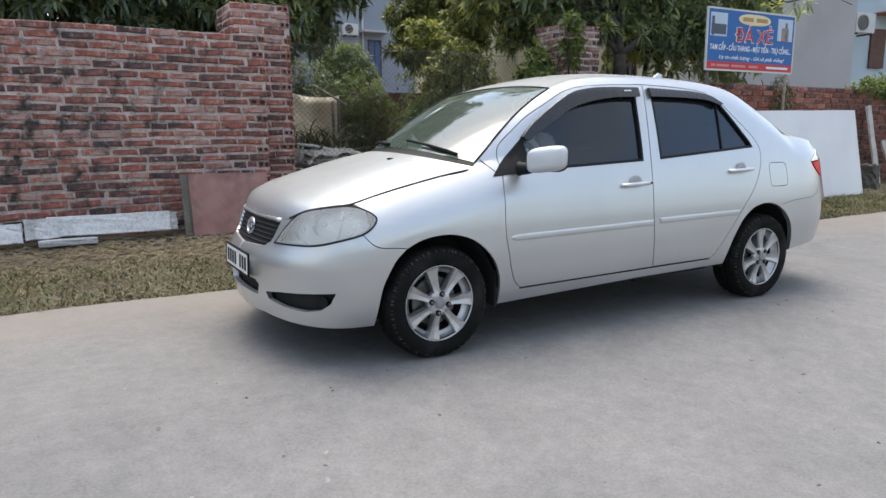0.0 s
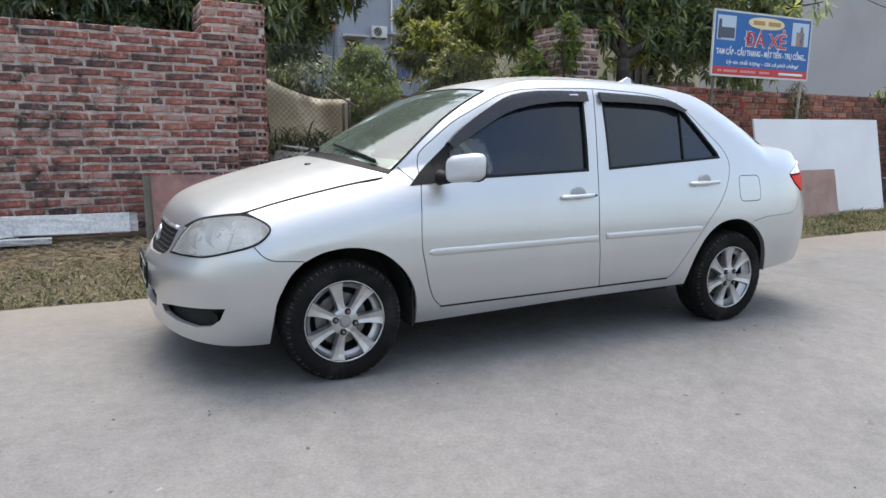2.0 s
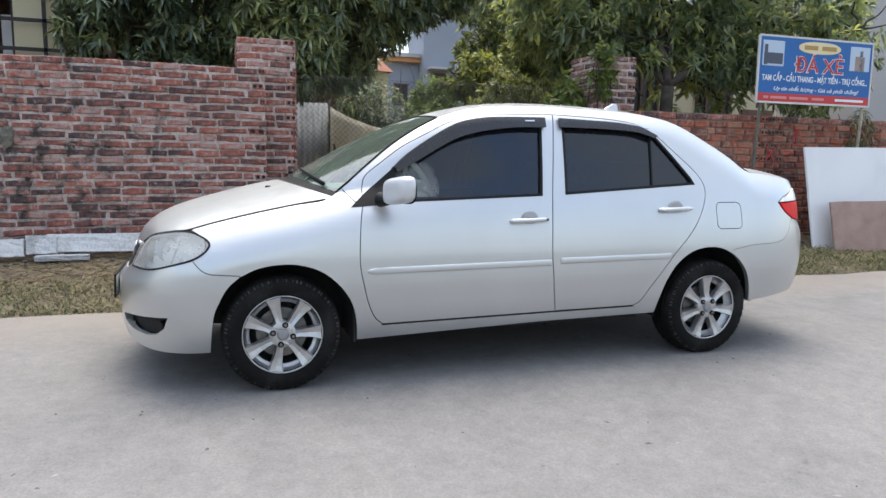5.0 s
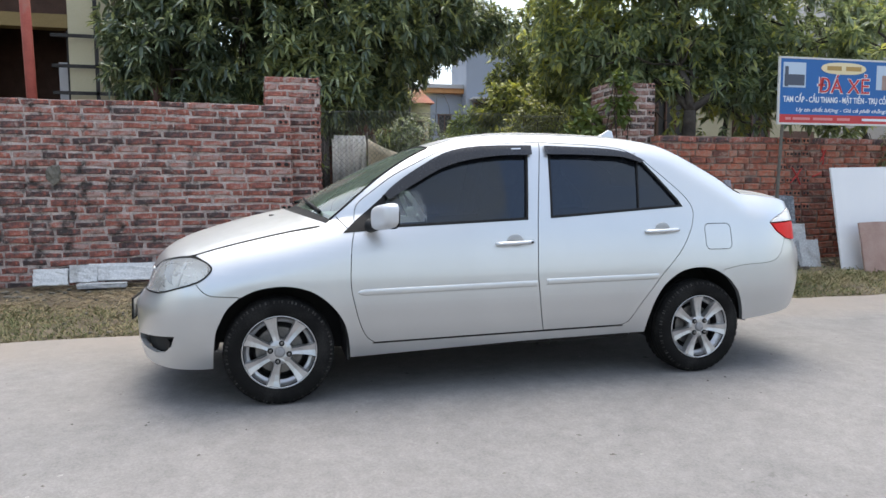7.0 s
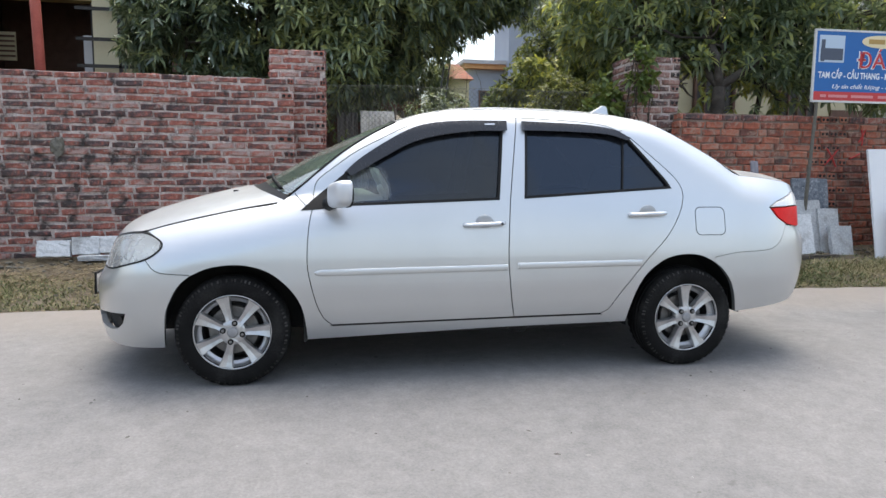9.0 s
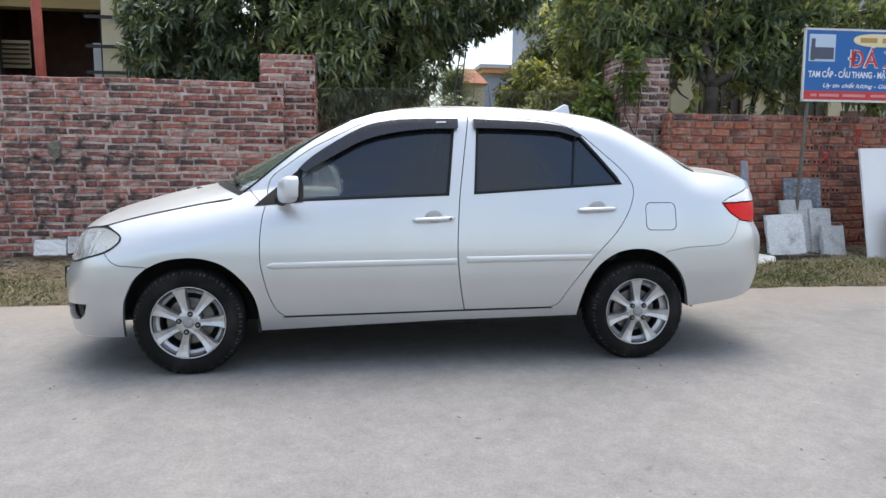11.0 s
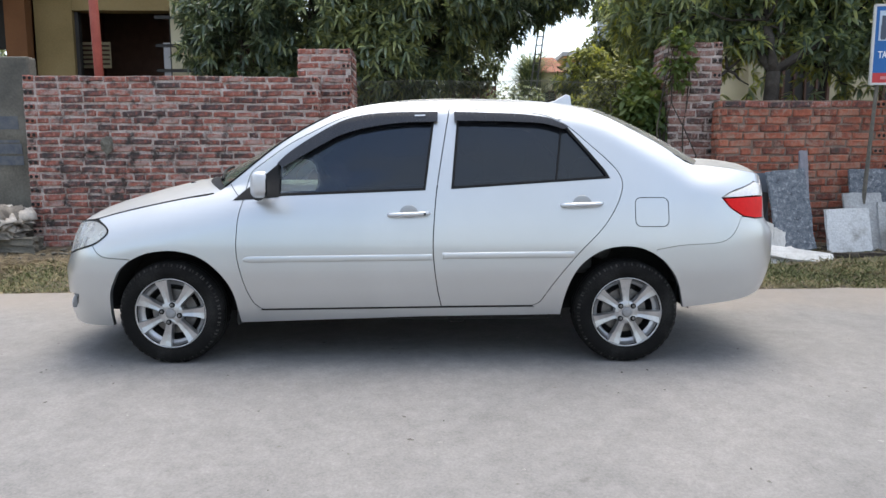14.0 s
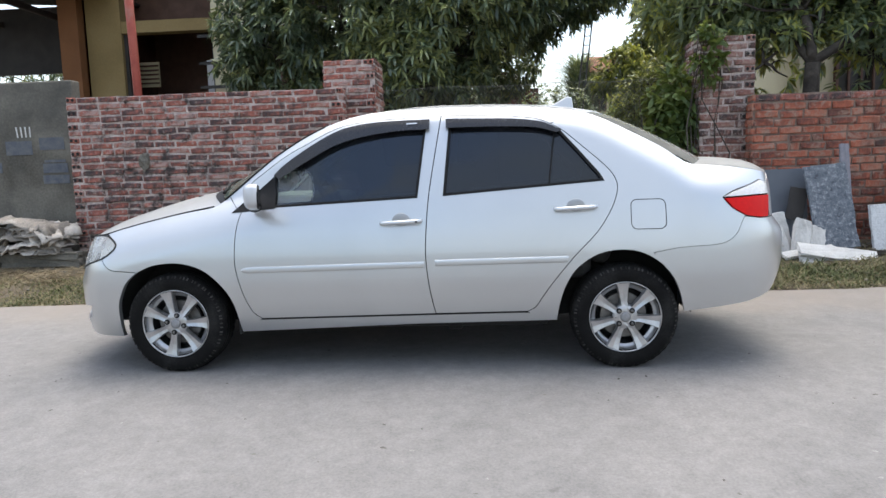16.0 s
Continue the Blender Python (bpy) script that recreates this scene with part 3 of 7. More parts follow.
def build_ground():
    """One sheet from behind the road to the horizon, a little below the road, rising as a verge beyond its edge."""
    xs = [-400, -120, -40, -20, -12] + steps(-9, 14, 115) + [18, 26, 40, 120, 400]
    rows = [-400, -60, -16, -13.9, -6, -4, -2, -1, -0.35, 0, 0.9, 1.6]
    off = [0.0, 0.06, 0.15, 0.3, 0.45, 0.6, 0.75, 0.9, 1.05, 1.2, 1.35, 1.5, 1.7, 2.0, 2.5, 3.5, 5, 8, 14, 30, 120, 400]
    verts, faces = [], []
    for x in xs:
        e = road_edge(x)
        for y in rows:
            verts.append((x, y, ground_z(y) - (0.08 if y > -13.95 else 0.0)))
        for o in off:
            y = e + o
            bump = 0.0 if o == 0 else 0.03 * noise.noise((x * 1.3, y * 1.3, 5)) + 0.012 * noise.noise((x * 6, y * 6, 2))
            verts.append((x, y, ground_z(y) + bump - (0.02 if o == 0 else 0.0)))
    n = len(rows) + len(off)
    for i in range(len(xs) - 1):
        for j in range(n - 1):
            faces.append((i * n + j, (i + 1) * n + j, (i + 1) * n + j + 1, i * n + j + 1))
    ob = put("ground", mesh_of("ground", verts, faces, DIRT))
    tagged(ob, "dry brown soil verge with patches of grass", "ground", kind="structure")


build_road()
build_ground()


# ---- the shape of the car ----
YC, HALF = 0.81, 0.845          # car's centre line and half width
X0, XA, LF = -0.30, 0.51, 0.95  # where the nose begins to turn in, its depth, its length round the curve
X1, XB, LR = 2.95, 0.58, 0.95


def spline(table):
    """A smooth monotone curve through (x, y) pairs."""
    xs, ys = [float(a) for a, b in table], [float(b) for a, b in table]
    n = len(xs)
    sl = [(ys[i + 1] - ys[i]) / (xs[i + 1] - xs[i]) for i in range(n - 1)]
    m = [sl[0]] + [0.0 if sl[i - 1] * sl[i] <= 0 else 2 * sl[i - 1] * sl[i] / (sl[i - 1] + sl[i]) for i in range(1, n - 1)] + [sl[-1]]

    def f(x):
        if x <= xs[0]:
            return ys[0]
        if x >= xs[-1]:
            return ys[-1]
        i = max(k for k in range(n - 1) if xs[k] <= x)
        h = xs[i + 1] - xs[i]
        u = (x - xs[i]) / h
        return (ys[i] * (1 + 2 * u) * (1 - u) ** 2 + h * m[i] * u * (1 - u) ** 2
                + ys[i + 1] * u * u * (3 - 2 * u) - h * m[i + 1] * u * u * (1 - u))
    return f


side_in = spline([(0.1, 0.15), (0.2, 0.088), (0.3, 0.044), (0.42, 0.015), (0.54, 0.0), (0.64, 0.0035), (0.75, 0.0165), (0.85, 0.036), (0.95, 0.062), (1.1, 0.111), (1.33, 0.198), (1.46, 0.255)])
nose_in = spline([(0.15, 0.07), (0.22, 0.03), (0.32, 0.004), (0.42, 0.0), (0.50, 0.0), (0.522, 0.010), (0.60, 0.062), (0.70, 0.11), (0.80, 0.18), (0.9, 0.26)])
tail_in = spline([(0.3, 0.13), (0.36, 0.065), (0.42, 0.024), (0.50, -0.008), (0.60, -0.026), (0.68, -0.026), (0.745, -0.004), (0.80, 0.046), (0.88, 0.056), (0.98, 0.066), (1.05, 0.085), (1.15, 0.11)])
top_line = spline([(-0.9, 0.76), (-0.5, 0.79), (-0.367, 0.805), (-0.147, 0.862), (0.10, 0.915), (0.23, 0.945), (0.31, 1.0), (0.45, 1.117), (0.6, 1.235), (0.75, 1.328), (0.9, 1.4), (1.0, 1.433),
                   (1.2, 1.462), (1.557, 1.475), (2.0, 1.464), (2.25, 1.44), (2.371, 1.415), (2.443, 1.39), (2.61, 1.307), (2.78, 1.212), (2.95, 1.107), (3.1, 1.094), (3.25, 1.078), (3.5, 1.05)])
roll_a = spline([(0.2, 0.0), (0.5, 0.02), (0.9, 0.04), (2.3, 0.042), (2.8, 0.07), (3.3, 0.09)])
roll_h = spline([(0.9, 0.09), (2.0, 0.10), (2.8, 0.17), (3.3, 0.18)])
belt_a = spline([(-0.6, 0.095), (0.0, 0.085), (0.3, 0.072), (0.6, 0.045), (0.9, 0.02), (1.3, 0.0)])
belt_z = spline([(-0.9, 0.76), (-0.5, 0.79), (-0.367, 0.805), (-0.147, 0.862), (0.10, 0.915), (0.23, 0.945), (0.45, 0.985), (0.8, 1.03), (1.3, 1.06)])


def skin(s, z, lift=0.0):
    """A place on the near side of the body: s runs along the side and round the corners, z is the height."""
    w, x, d = 1.0, s, HALF
    nx = 0.0
    if s < X0:
        a = min((X0 - s) / LF, 1.0) * math.pi / 2
        x, d, w, nx = X0 - XA * math.sin(a) ** 0.91, HALF * math.cos(a), math.cos(a) ** 2, -math.sin(a)
    elif s > X1:
        a = min((s - X1) / LR, 1.0) * math.pi / 2
        x, d, w, nx = X1 + XB * math.sin(a) ** 0.95, HALF * max(math.cos(a), 0.0) ** 0.6, math.cos(a) ** 2, math.sin(a)
    h = roll_h(x)
    r = min(max((z - top_line(x) + h) / h, 0.0), 1.2)
    b = min(max((z - belt_z(x) + 0.22) / 0.22, 0.0), 1.1)
    side = side_in(z) + roll_a(x) * r * r + belt_a(x) * b * b
    d = max(d - side * w + lift * math.sqrt(w), 0.0)
    if nx < 0:
        x += nose_in(z) * (1 - w) + lift * nx
    elif nx > 0:
        x += -tail_in(z) * (1 - w) + lift * nx
    return Vector((x, YC - d, z))


# ---- car ----
from mathutils.geometry import tessellate_polygon


def offset_in(poly, gap):
    """A polygon (counter-clockwise) drawn in by a gap."""
    n, out = len(poly), []
    for i in range(n):
        p, a, b = poly[i], poly[i - 1], poly[(i + 1) % n]
        e1, e2 = (p - a), (b - p)
        n1 = Vector((-e1.y, e1.x)).normalized() if e1.length > 1e-7 else Vector((0, 0))
        n2 = Vector((-e2.y, e2.x)).normalized() if e2.length > 1e-7 else Vector((0, 0))
        m = n1 + n2
        if m.length < 1e-6:
            out.append(p.copy())
            continue
        m.normalize()
        k = max(m.dot(n2), 0.4)
        out.append(p + m * (gap / k))
    return out


def area(poly):
    return 0.5 * sum(poly[i - 1].x * poly[i].y - poly[i].x * poly[i - 1].y for i in range(len(poly)))


def clip(poly, axis, value, keep_above):
    out = []
    for i in range(len(poly)):
        a, b = poly[i - 1], poly[i]
        ia, ib = (a[axis] >= value) == keep_above or a[axis] == value, (b[axis] >= value) == keep_above or b[axis] == value
        if ia != ib:
            t = (value - a[axis]) / (b[axis] - a[axis])
            out.append(a + (b - a) * t)
        if ib:
            out.append(b)
    return out


def poly2(*curves):
    """One outline of several runs of points; a run given as ('c', points) is made smooth."""
    out = []
    for c in curves:
        pts = [Vector(p) for p in curve(c[1], c[2] if len(c) > 2 else 4)] if c[0] == "c" else [Vector(p) for p in c]
        for p in pts:
            p = Vector((p[0], p[1]))
            if not out or (out[-1] - p).length > 1e-4:
                out.append(p)
    if (out[0] - out[-1]).length < 1e-4:
        out.pop()
    return out if area(out) > 0 else out[::-1]


def panel_mesh(name, outline, mat, holes=(), gap=0.0022, cell=0.035, lift=0.0, depth=0.018, far=False, fn=None, both=False):
    """A sheet-metal panel on the car's skin, cut to an outline in (s, z), with edges turned in."""
    fn = fn or skin
    rings = [offset_in(outline, gap) if gap else list(outline)]
    for h in holes:
        h = h if area(h) > 0 else h[::-1]
        rings.append(offset_in(h, -gap) if gap else list(h))
    flat_pts = [p for r in rings for p in r]
    tris = tessellate_polygon([[Vector((p.x, p.y, 0)) for p in r] for r in rings])
    key, pts, faces = {}, [], []

    def vid(p):
        k = (round(p.x * 4000), round(p.y * 4000))
        if k not in key:
            key[k] = len(pts)
            pts.append((p.x, p.y))
        return key[k]

    for t in tris:
        tri = [flat_pts[k] for k in t]
        if abs(area(tri)) < 1e-9:
            continue
        if area(tri) < 0:
            tri = tri[::-1]
        i = math.floor(min(p.x for p in tri) / cell)
        while i * cell < max(p.x for p in tri):
            strip = clip(clip(tri, 0, i * cell, True), 0, (i + 1) * cell, False)
            i += 1
            if len(strip) < 3:
                continue
            j = math.floor(min(p.y for p in strip) / cell)
            while j * cell < max(p.y for p in strip):
                f = clip(clip(strip, 1, j * cell, True), 1, (j + 1) * cell, False)
                j += 1
                ids = []
                for p in f:
                    v = vid(p)
                    if v not in ids:
                        ids.append(v)
                if len(ids) > 2:
                    faces.append(tuple(ids))
    verts = [fn(s, z, lift) for s, z in pts]
    smooth = [True] * len(faces)
    if depth:
        count = {}
        for f in faces:
            for a, b in zip(f, f[1:] + f[:1]):
                count[(a, b)] = 1
        rim, extra = {}, []
        for a, b in list(count):
            if (b, a) in count:
                continue
            ids = []
            for v in (a, b):
                if v not in rim:
                    rim[v] = len(verts)
                    verts.append(verts[v].copy())
                    s, z = pts[v]
                    verts.append(fn(s, z, lift - depth))
                ids.append(rim[v])
            extra.append((ids[1], ids[0], ids[0] + 1, ids[1] + 1))
        faces += extra
        smooth += [False] * len(extra)
    if both:
        n = len(verts)
        verts += [Vector((v.x, 2 * YC - v.y, v.z)) for v in verts]
        faces += [tuple(k + n for k in f[::-1]) for f in faces]
        smooth += smooth
    elif far:
        verts = [Vector((v.x, 2 * YC - v.y, v.z)) for v in verts]
        faces = [f[::-1] for f in faces]
    me = mesh_of(name, verts, faces, mat, smooth)
    if both:
        bm = bmesh.new()
        bm.from_mesh(me)
        bmesh.ops.remove_doubles(bm, verts=[v for v in bm.verts if abs(v.co.y - YC) < 0.004], dist=0.003)
        bm.to_mesh(me)
        bm.free()
    return me


def panel(name, outline, mat, parent, label="", **k):
    return put(name, panel_mesh(name, outline, mat, **k), parent, label)


def cap_patch(name, edge, mid, mat, parent, label="", nv=22, n=4, power=2.2, thick=0.012):
    """A panel that spans the car from edge to edge over a centre line."""
    e, c = curve(edge, n), curve(mid, n)
    verts, faces = [], []
    rows = len(e)
    for a, b in zip(e, c):
        for k in range(-nv // 2, nv // 2 + 1):
            v = k / (nv / 2)
            w = abs(v) ** power
            verts.append(Vector((b.x + (a.x - b.x) * w, YC + v * (YC - a.y), b.z + (a.z - b.z) * w)))
    m = nv // 2 * 2 + 1
    for i in range(rows - 1):
        for k in range(m - 1):
            faces.append((i * m + k, (i + 1) * m + k, (i + 1) * m + k + 1, i * m + k + 1))
    bm = bmesh.new()
    vs = [bm.verts.new(v) for v in verts]
    for f in faces:
        bm.faces.new([vs[k] for k in f])
    bmesh.ops.recalc_face_normals(bm, faces=bm.faces[:])
    if sum(f.normal.z for f in bm.faces) < 0:
        bmesh.ops.reverse_faces(bm, faces=bm.faces[:])
    rim = [x for x in bm.edges if x.is_boundary]
    for f in bm.faces:
        f.smooth = True
    if thick:
        r = bmesh.ops.extrude_edge_only(bm, edges=rim)
        bmesh.ops.translate(bm, vec=(0, 0, -thick), verts=[g for g in r["geom"] if isinstance(g, bmesh.types.BMVert)])
        for x in rim:
            x.smooth = False
        for f in [g for g in r["geom"] if isinstance(g, bmesh.types.BMFace)]:
            f.smooth = False
    return part(name, bm, mat, parent, label)


def ring_panel(name, outline, inward, outward, mat, own, far, lift=0.001, depth=0.016):
    """A narrow strip that follows an outline on the skin."""
    dense = []
    for i in range(len(outline)):
        a, b = outline[i], outline[(i + 1) % len(outline)]
        n = max(1, int((b - a).length / 0.05))
        dense += [a + (b - a) * k / n for k in range(n)]
    rings = [(offset_in(dense, outward), lift - depth), (offset_in(dense, outward), lift), (offset_in(dense, inward), lift), (offset_in(dense, inward), lift - depth)]
    verts = [skin(p.x, p.y, h) for r, h in rings for p in r]
    n = len(dense)
    faces = [(r * n + i, r * n + (i + 1) % n, (r + 1) * n + (i + 1) % n, (r + 1) * n + i) for r in range(3) for i in range(n)]
    if far:
        verts, faces = [Vector((v.x, 2 * YC - v.y, v.z)) for v in verts], [f[::-1] for f in faces]
    return put(name, mesh_of(name, verts, faces, mat, False), own, "black rubber seal")


CAR = thing("car", (0, 0, 0), "silver metallic four-door saloon car with tinted windows, parked on the road", "car")

# outlines on the skin, (s, z)
ARCH_F = [(-0.338, 0.205), (-0.328, 0.32), (-0.312, 0.42), (-0.262, 0.525), (-0.20, 0.583), (-0.11, 0.622), (0.004, 0.637), (0.10, 0.627), (0.19, 0.594), (0.27, 0.53), (0.33, 0.45), (0.362, 0.36), (0.378, 0.222)]
ARCH_R = [(2.180, 0.265), (2.195, 0.361), (2.224, 0.459), (2.269, 0.540), (2.332, 0.598), (2.41, 0.640), (2.506, 0.658), (2.602, 0.651), (2.683, 0.618), (2.749, 0.57), (2.801, 0.504), (2.838, 0.422), (2.868, 0.309)]
DOOR_F = [(0.412, 0.915), (0.395, 0.84), (0.384, 0.72), (0.384, 0.616), (0.402, 0.52), (0.428, 0.423), (0.464, 0.345), (0.51, 0.306)]
B_GAP = [(1.507, 0.319), (1.487, 0.415), (1.471, 0.529), (1.462, 0.657), (1.469, 0.815), (1.483, 0.972), (1.512, 1.162), (1.55, 1.391), (1.556, 1.425)]
DOOR_TOP = [(1.556, 1.425), (1.235, 1.414), (1.07, 1.400), (0.939, 1.369), (0.778, 1.290), (0.649, 1.222), (0.523, 1.132), (0.447, 1.072), (0.424, 1.02), (0.412, 0.915)]
REAR_EDGE = [(1.565, 1.425), (1.80, 1.417), (1.96, 1.407), (2.09, 1.389), (2.169, 1.357), (2.241, 1.312), (2.338, 1.225), (2.429, 1.142), (2.490, 1.075), (2.516, 1.01), (2.503, 0.936), (2.462, 0.85), (2.392, 0.750), (2.267, 0.621), (2.159, 0.490), (2.097, 0.401), (2.06, 0.347), (2.015, 0.324)]
GLASS_F = [(0.604, 0.940), (1.416, 0.972), (1.468, 1.385), (1.235, 1.385), (1.072, 1.366), (0.942, 1.330), (0.782, 1.246), (0.657, 1.165), (0.59, 1.108)]
GLASS_R = [(1.569, 0.979), (2.440, 1.037), (2.420, 1.072), (2.32, 1.195), (2.215, 1.318), (2.150, 1.345), (2.0, 1.365), (1.606, 1.385)]
CLEAR_PATCH = [(0.603, 0.945), (0.82, 0.952), (0.832, 1.0), (0.828, 1.06), (0.812, 1.11), (0.785, 1.138), (0.745, 1.150), (0.66, 1.150), (0.598, 1.108)]
HOOD_EDGE = [(-1.0, 0.700), (-0.90, 0.722), (-0.80, 0.757), (-0.70, 0.776), (-0.56, 0.792), (-0.43, 0.804), (-0.197, 0.862), (0.06, 0.916), (0.23, 0.945), (0.31, 1.0)]
LAMP = [(-0.965, 0.598), (-0.93, 0.655), (-0.89, 0.702), (-0.83, 0.746), (-0.75, 0.770), (-0.60, 0.788), (-0.46, 0.795), (-0.38, 0.778), (-0.332, 0.745), (-0.352, 0.708), (-0.42, 0.670), (-0.56, 0.638), (-0.69, 0.612), (-0.80, 0.604)]
WING_LINE = [(-0.42, 0.668), (-0.378, 0.625), (-0.335, 0.604), (-0.28, 0.597), (-0.200, 0.590)]
TAIL_LINE = [(2.70, 0.640), (2.82, 0.662), (2.89, 0.668), (3.05, 0.680), (3.13, 0.722), (3.20, 0.815)]
TAIL = [(3.068, 0.925), (3.14, 0.958), (3.25, 0.984), (3.38, 1.012), (3.44, 1.000), (3.47, 0.93), (3.45, 0.85), (3.43, 0.806), (3.33, 0.808), (3.215, 0.822), (3.125, 0.866)]
DECK = [(2.95, 1.107), (3.1, 1.094), (3.25, 1.078), (3.4, 1.062), (3.58, 1.045)]


def top_run(a, b, n=14):
    return [(a + (b - a) * i / n, top_line(a + (b - a) * i / n)) for i in range(n + 1)]


def rev(p):
    return list(p)[::-1]


def side(far):
    """One flank of the body."""
    k = dict(far=far)
    arch_top = [p for p in ARCH_F if p[0] > -0.21]
    fender = poly2(("c", arch_top), ("c", [(0.378, 0.222), (0.43, 0.235), (0.50, 0.30)]), ("c", rev(DOOR_F)), ("c", rev(DOOR_TOP)[:8]),
                   [(1.07, 1.400), (1.235, 1.414), (1.557, 1.425), (1.565, 1.425)], ("c", REAR_EDGE[:5]),
                   [(2.185, 1.365), (2.30, 1.425)], rev(top_run(0.31, 2.29)), ("c", rev(HOOD_EDGE[5:])),
                   [(-0.43, 0.804), (-0.38, 0.781), (-0.332, 0.747), (-0.350, 0.710), (-0.42, 0.669)],
                   ("c", WING_LINE))
    f = panel("front_fender", fender, PAINT, CAR, "", depth=0.02, **k)
    door = poly2(("c", DOOR_F), [(0.51, 0.306), (1.507, 0.319)], ("c", B_GAP), ("c", DOOR_TOP))
    d1 = panel("front_door", door, PAINT, CAR, "", holes=[poly2(GLASS_F + [(0.500, 1.01), (0.44, 0.925)])], **k)
    rdoor = poly2([(1.515, 0.320), (2.015, 0.324)], ("c", rev(REAR_EDGE)), ("c", rev([(p[0] + 0.001, p[1]) for p in B_GAP])))
    d2 = panel("rear_door", rdoor, PAINT, CAR, "", holes=[poly2(GLASS_R)], **k)
    fuel = poly2([(2.674 + sx * 0.060 + 0.032 * math.cos(q), 0.847 + sy * 0.047 + 0.032 * math.sin(q)) for sx, sy, q0 in ((-1, -1, math.pi), (1, -1, 1.5 * math.pi), (1, 1, 0.0), (-1, 1, 0.5 * math.pi)) for q in steps(q0, q0 + math.pi / 2, 5)])
    quarter = poly2(("c", rev(ARCH_R)[3:]), [(2.180, 0.265), (2.05, 0.300), (2.015, 0.324)], ("c", rev(REAR_EDGE)[:14]), [(2.185, 1.365), (2.30, 1.425)], top_run(2.31, 2.95),
                    DECK[1:], [(3.47, 0.99)], [(3.44, 1.000)], ("c", rev(TAIL[:4])), ("c", [TAIL[0], TAIL[10], TAIL[9]]), ("c", rev(TAIL_LINE)), [(2.70, 0.632)])
    q = panel("rear_quarter", quarter, PAINT, CAR, "", holes=[fuel], **k)
    panel("fuel_door", fuel, PAINT, q, "", depth=0.008, **k)
    panel("rail_joint", poly2([(2.10, 1.398), (2.18, 1.368), (2.25, 1.36), (2.36, 1.39), (2.36, 1.416), (2.29, 1.429), (2.20, 1.440)]), PAINT, q, "", lift=-0.0006, gap=0, depth=0, cell=0.02, **k)
    sill = poly2([(0.378, 0.222), (0.778, 0.236), (1.423, 0.258), (2.18, 0.268), (2.17, 0.302), (2.05, 0.312), (2.015, 0.314), (1.507, 0.309), (0.51, 0.296), (0.42, 0.30), (0.39, 0.31)])
    panel("sill", sill, PAINT, CAR, "", depth=0.05, gap=0.0, lift=-0.004, **k)
    seam = [mirrored_point(skin(s, z, -0.006), far) for s, z in [(0.47, 0.335), (0.49, 0.315)] + [(0.51 + 0.997 * t, 0.301 + 0.013 * t) for t in steps(0, 1, 8)] + [(1.507 + 0.508 * t, 0.314 + 0.005 * t) for t in steps(0.1, 1, 5)] + [(2.05, 0.332), (2.09, 0.385)]]
    part("door_gap", tube(seam, 0.0045, 6), DARK, CAR)
    panel("clear_window_patch", poly2(CLEAR_PATCH), FRONT_TINT, d1, "rounded clear patch left in the window film", lift=-0.016, gap=0.002, depth=0, **k)
    for name, out, own, mat in (("front_door_window", GLASS_F, d1, TINTED), ("rear_door_window", GLASS_R, d2, TINTED)):
        ob = panel(name, poly2(out), mat, own, "dark tinted window glass", lift=-0.016, gap=-0.012, depth=0, holes=[poly2(CLEAR_PATCH)] if own is d1 else (), **k)
        ring_panel("window_seal", poly2(out), 0.008, -0.006, BLACK, own, far)
    tri = poly2([(0.352, 0.910), (0.612, 0.930), (0.592, 1.112), (0.50, 1.035), (0.42, 0.972)])
    panel("mirror_triangle", tri, BLACK, d1, "black plastic corner panel", lift=0.003, gap=0, depth=0.02, **k)
    div = poly2([(2.143, 1.012), (2.152, 1.014), (2.194, 1.314), (2.185, 1.318)])
    panel("window_divider", div, BLACK, d2, "", lift=-0.006, gap=0, depth=0.02, **k)
    v1 = poly2(("c", [(1.488, 1.350), (1.45, 1.347), (1.301, 1.343), (1.105, 1.317), (0.944, 1.272), (0.785, 1.188), (0.622, 1.092)]), ("c", [(0.592, 1.118), (0.657, 1.178), (0.782, 1.262), (0.942, 1.350), (1.072, 1.386), (1.235, 1.401), (1.49, 1.405)]))
    v2 = poly2(("c", [(1.584, 1.352), (1.75, 1.352), (1.922, 1.348), (2.085, 1.338), (2.198, 1.306)]), ("c", [(2.228, 1.318), (2.16, 1.353), (2.105, 1.373), (1.958, 1.392), (1.75, 1.400), (1.582, 1.405)]))
    for v, own in ((v1, d1), (v2, d2)):
        panel("rain_visor", v, VISOR, own, "smoked plastic rain visor", lift=0.026, gap=0, depth=0.020, cell=0.02, **k)
    panel("visor_badge", poly2([(1.36, 1.378), (1.42, 1.380), (1.42, 1.388), (1.36, 1.386)]), SATIN, d1, "small silver badge", lift=0.030, gap=0, depth=0.003, **k)
    for a, b, za, zb, own in ((0.418, 1.456, 0.590, 0.602, d1), (1.512, 2.243, 0.609, 0.616, d2)):
        moulding(a, b, za, zb, own, far)
    for x, z, own in ((1.33, 0.838, d1), (2.288, 0.890, d2)):
        handle(x, z, own, far)
    return d1


def mirrored_point(p, far):
    return Vector((p.x, 2 * YC - p.y, p.z)) if far else p


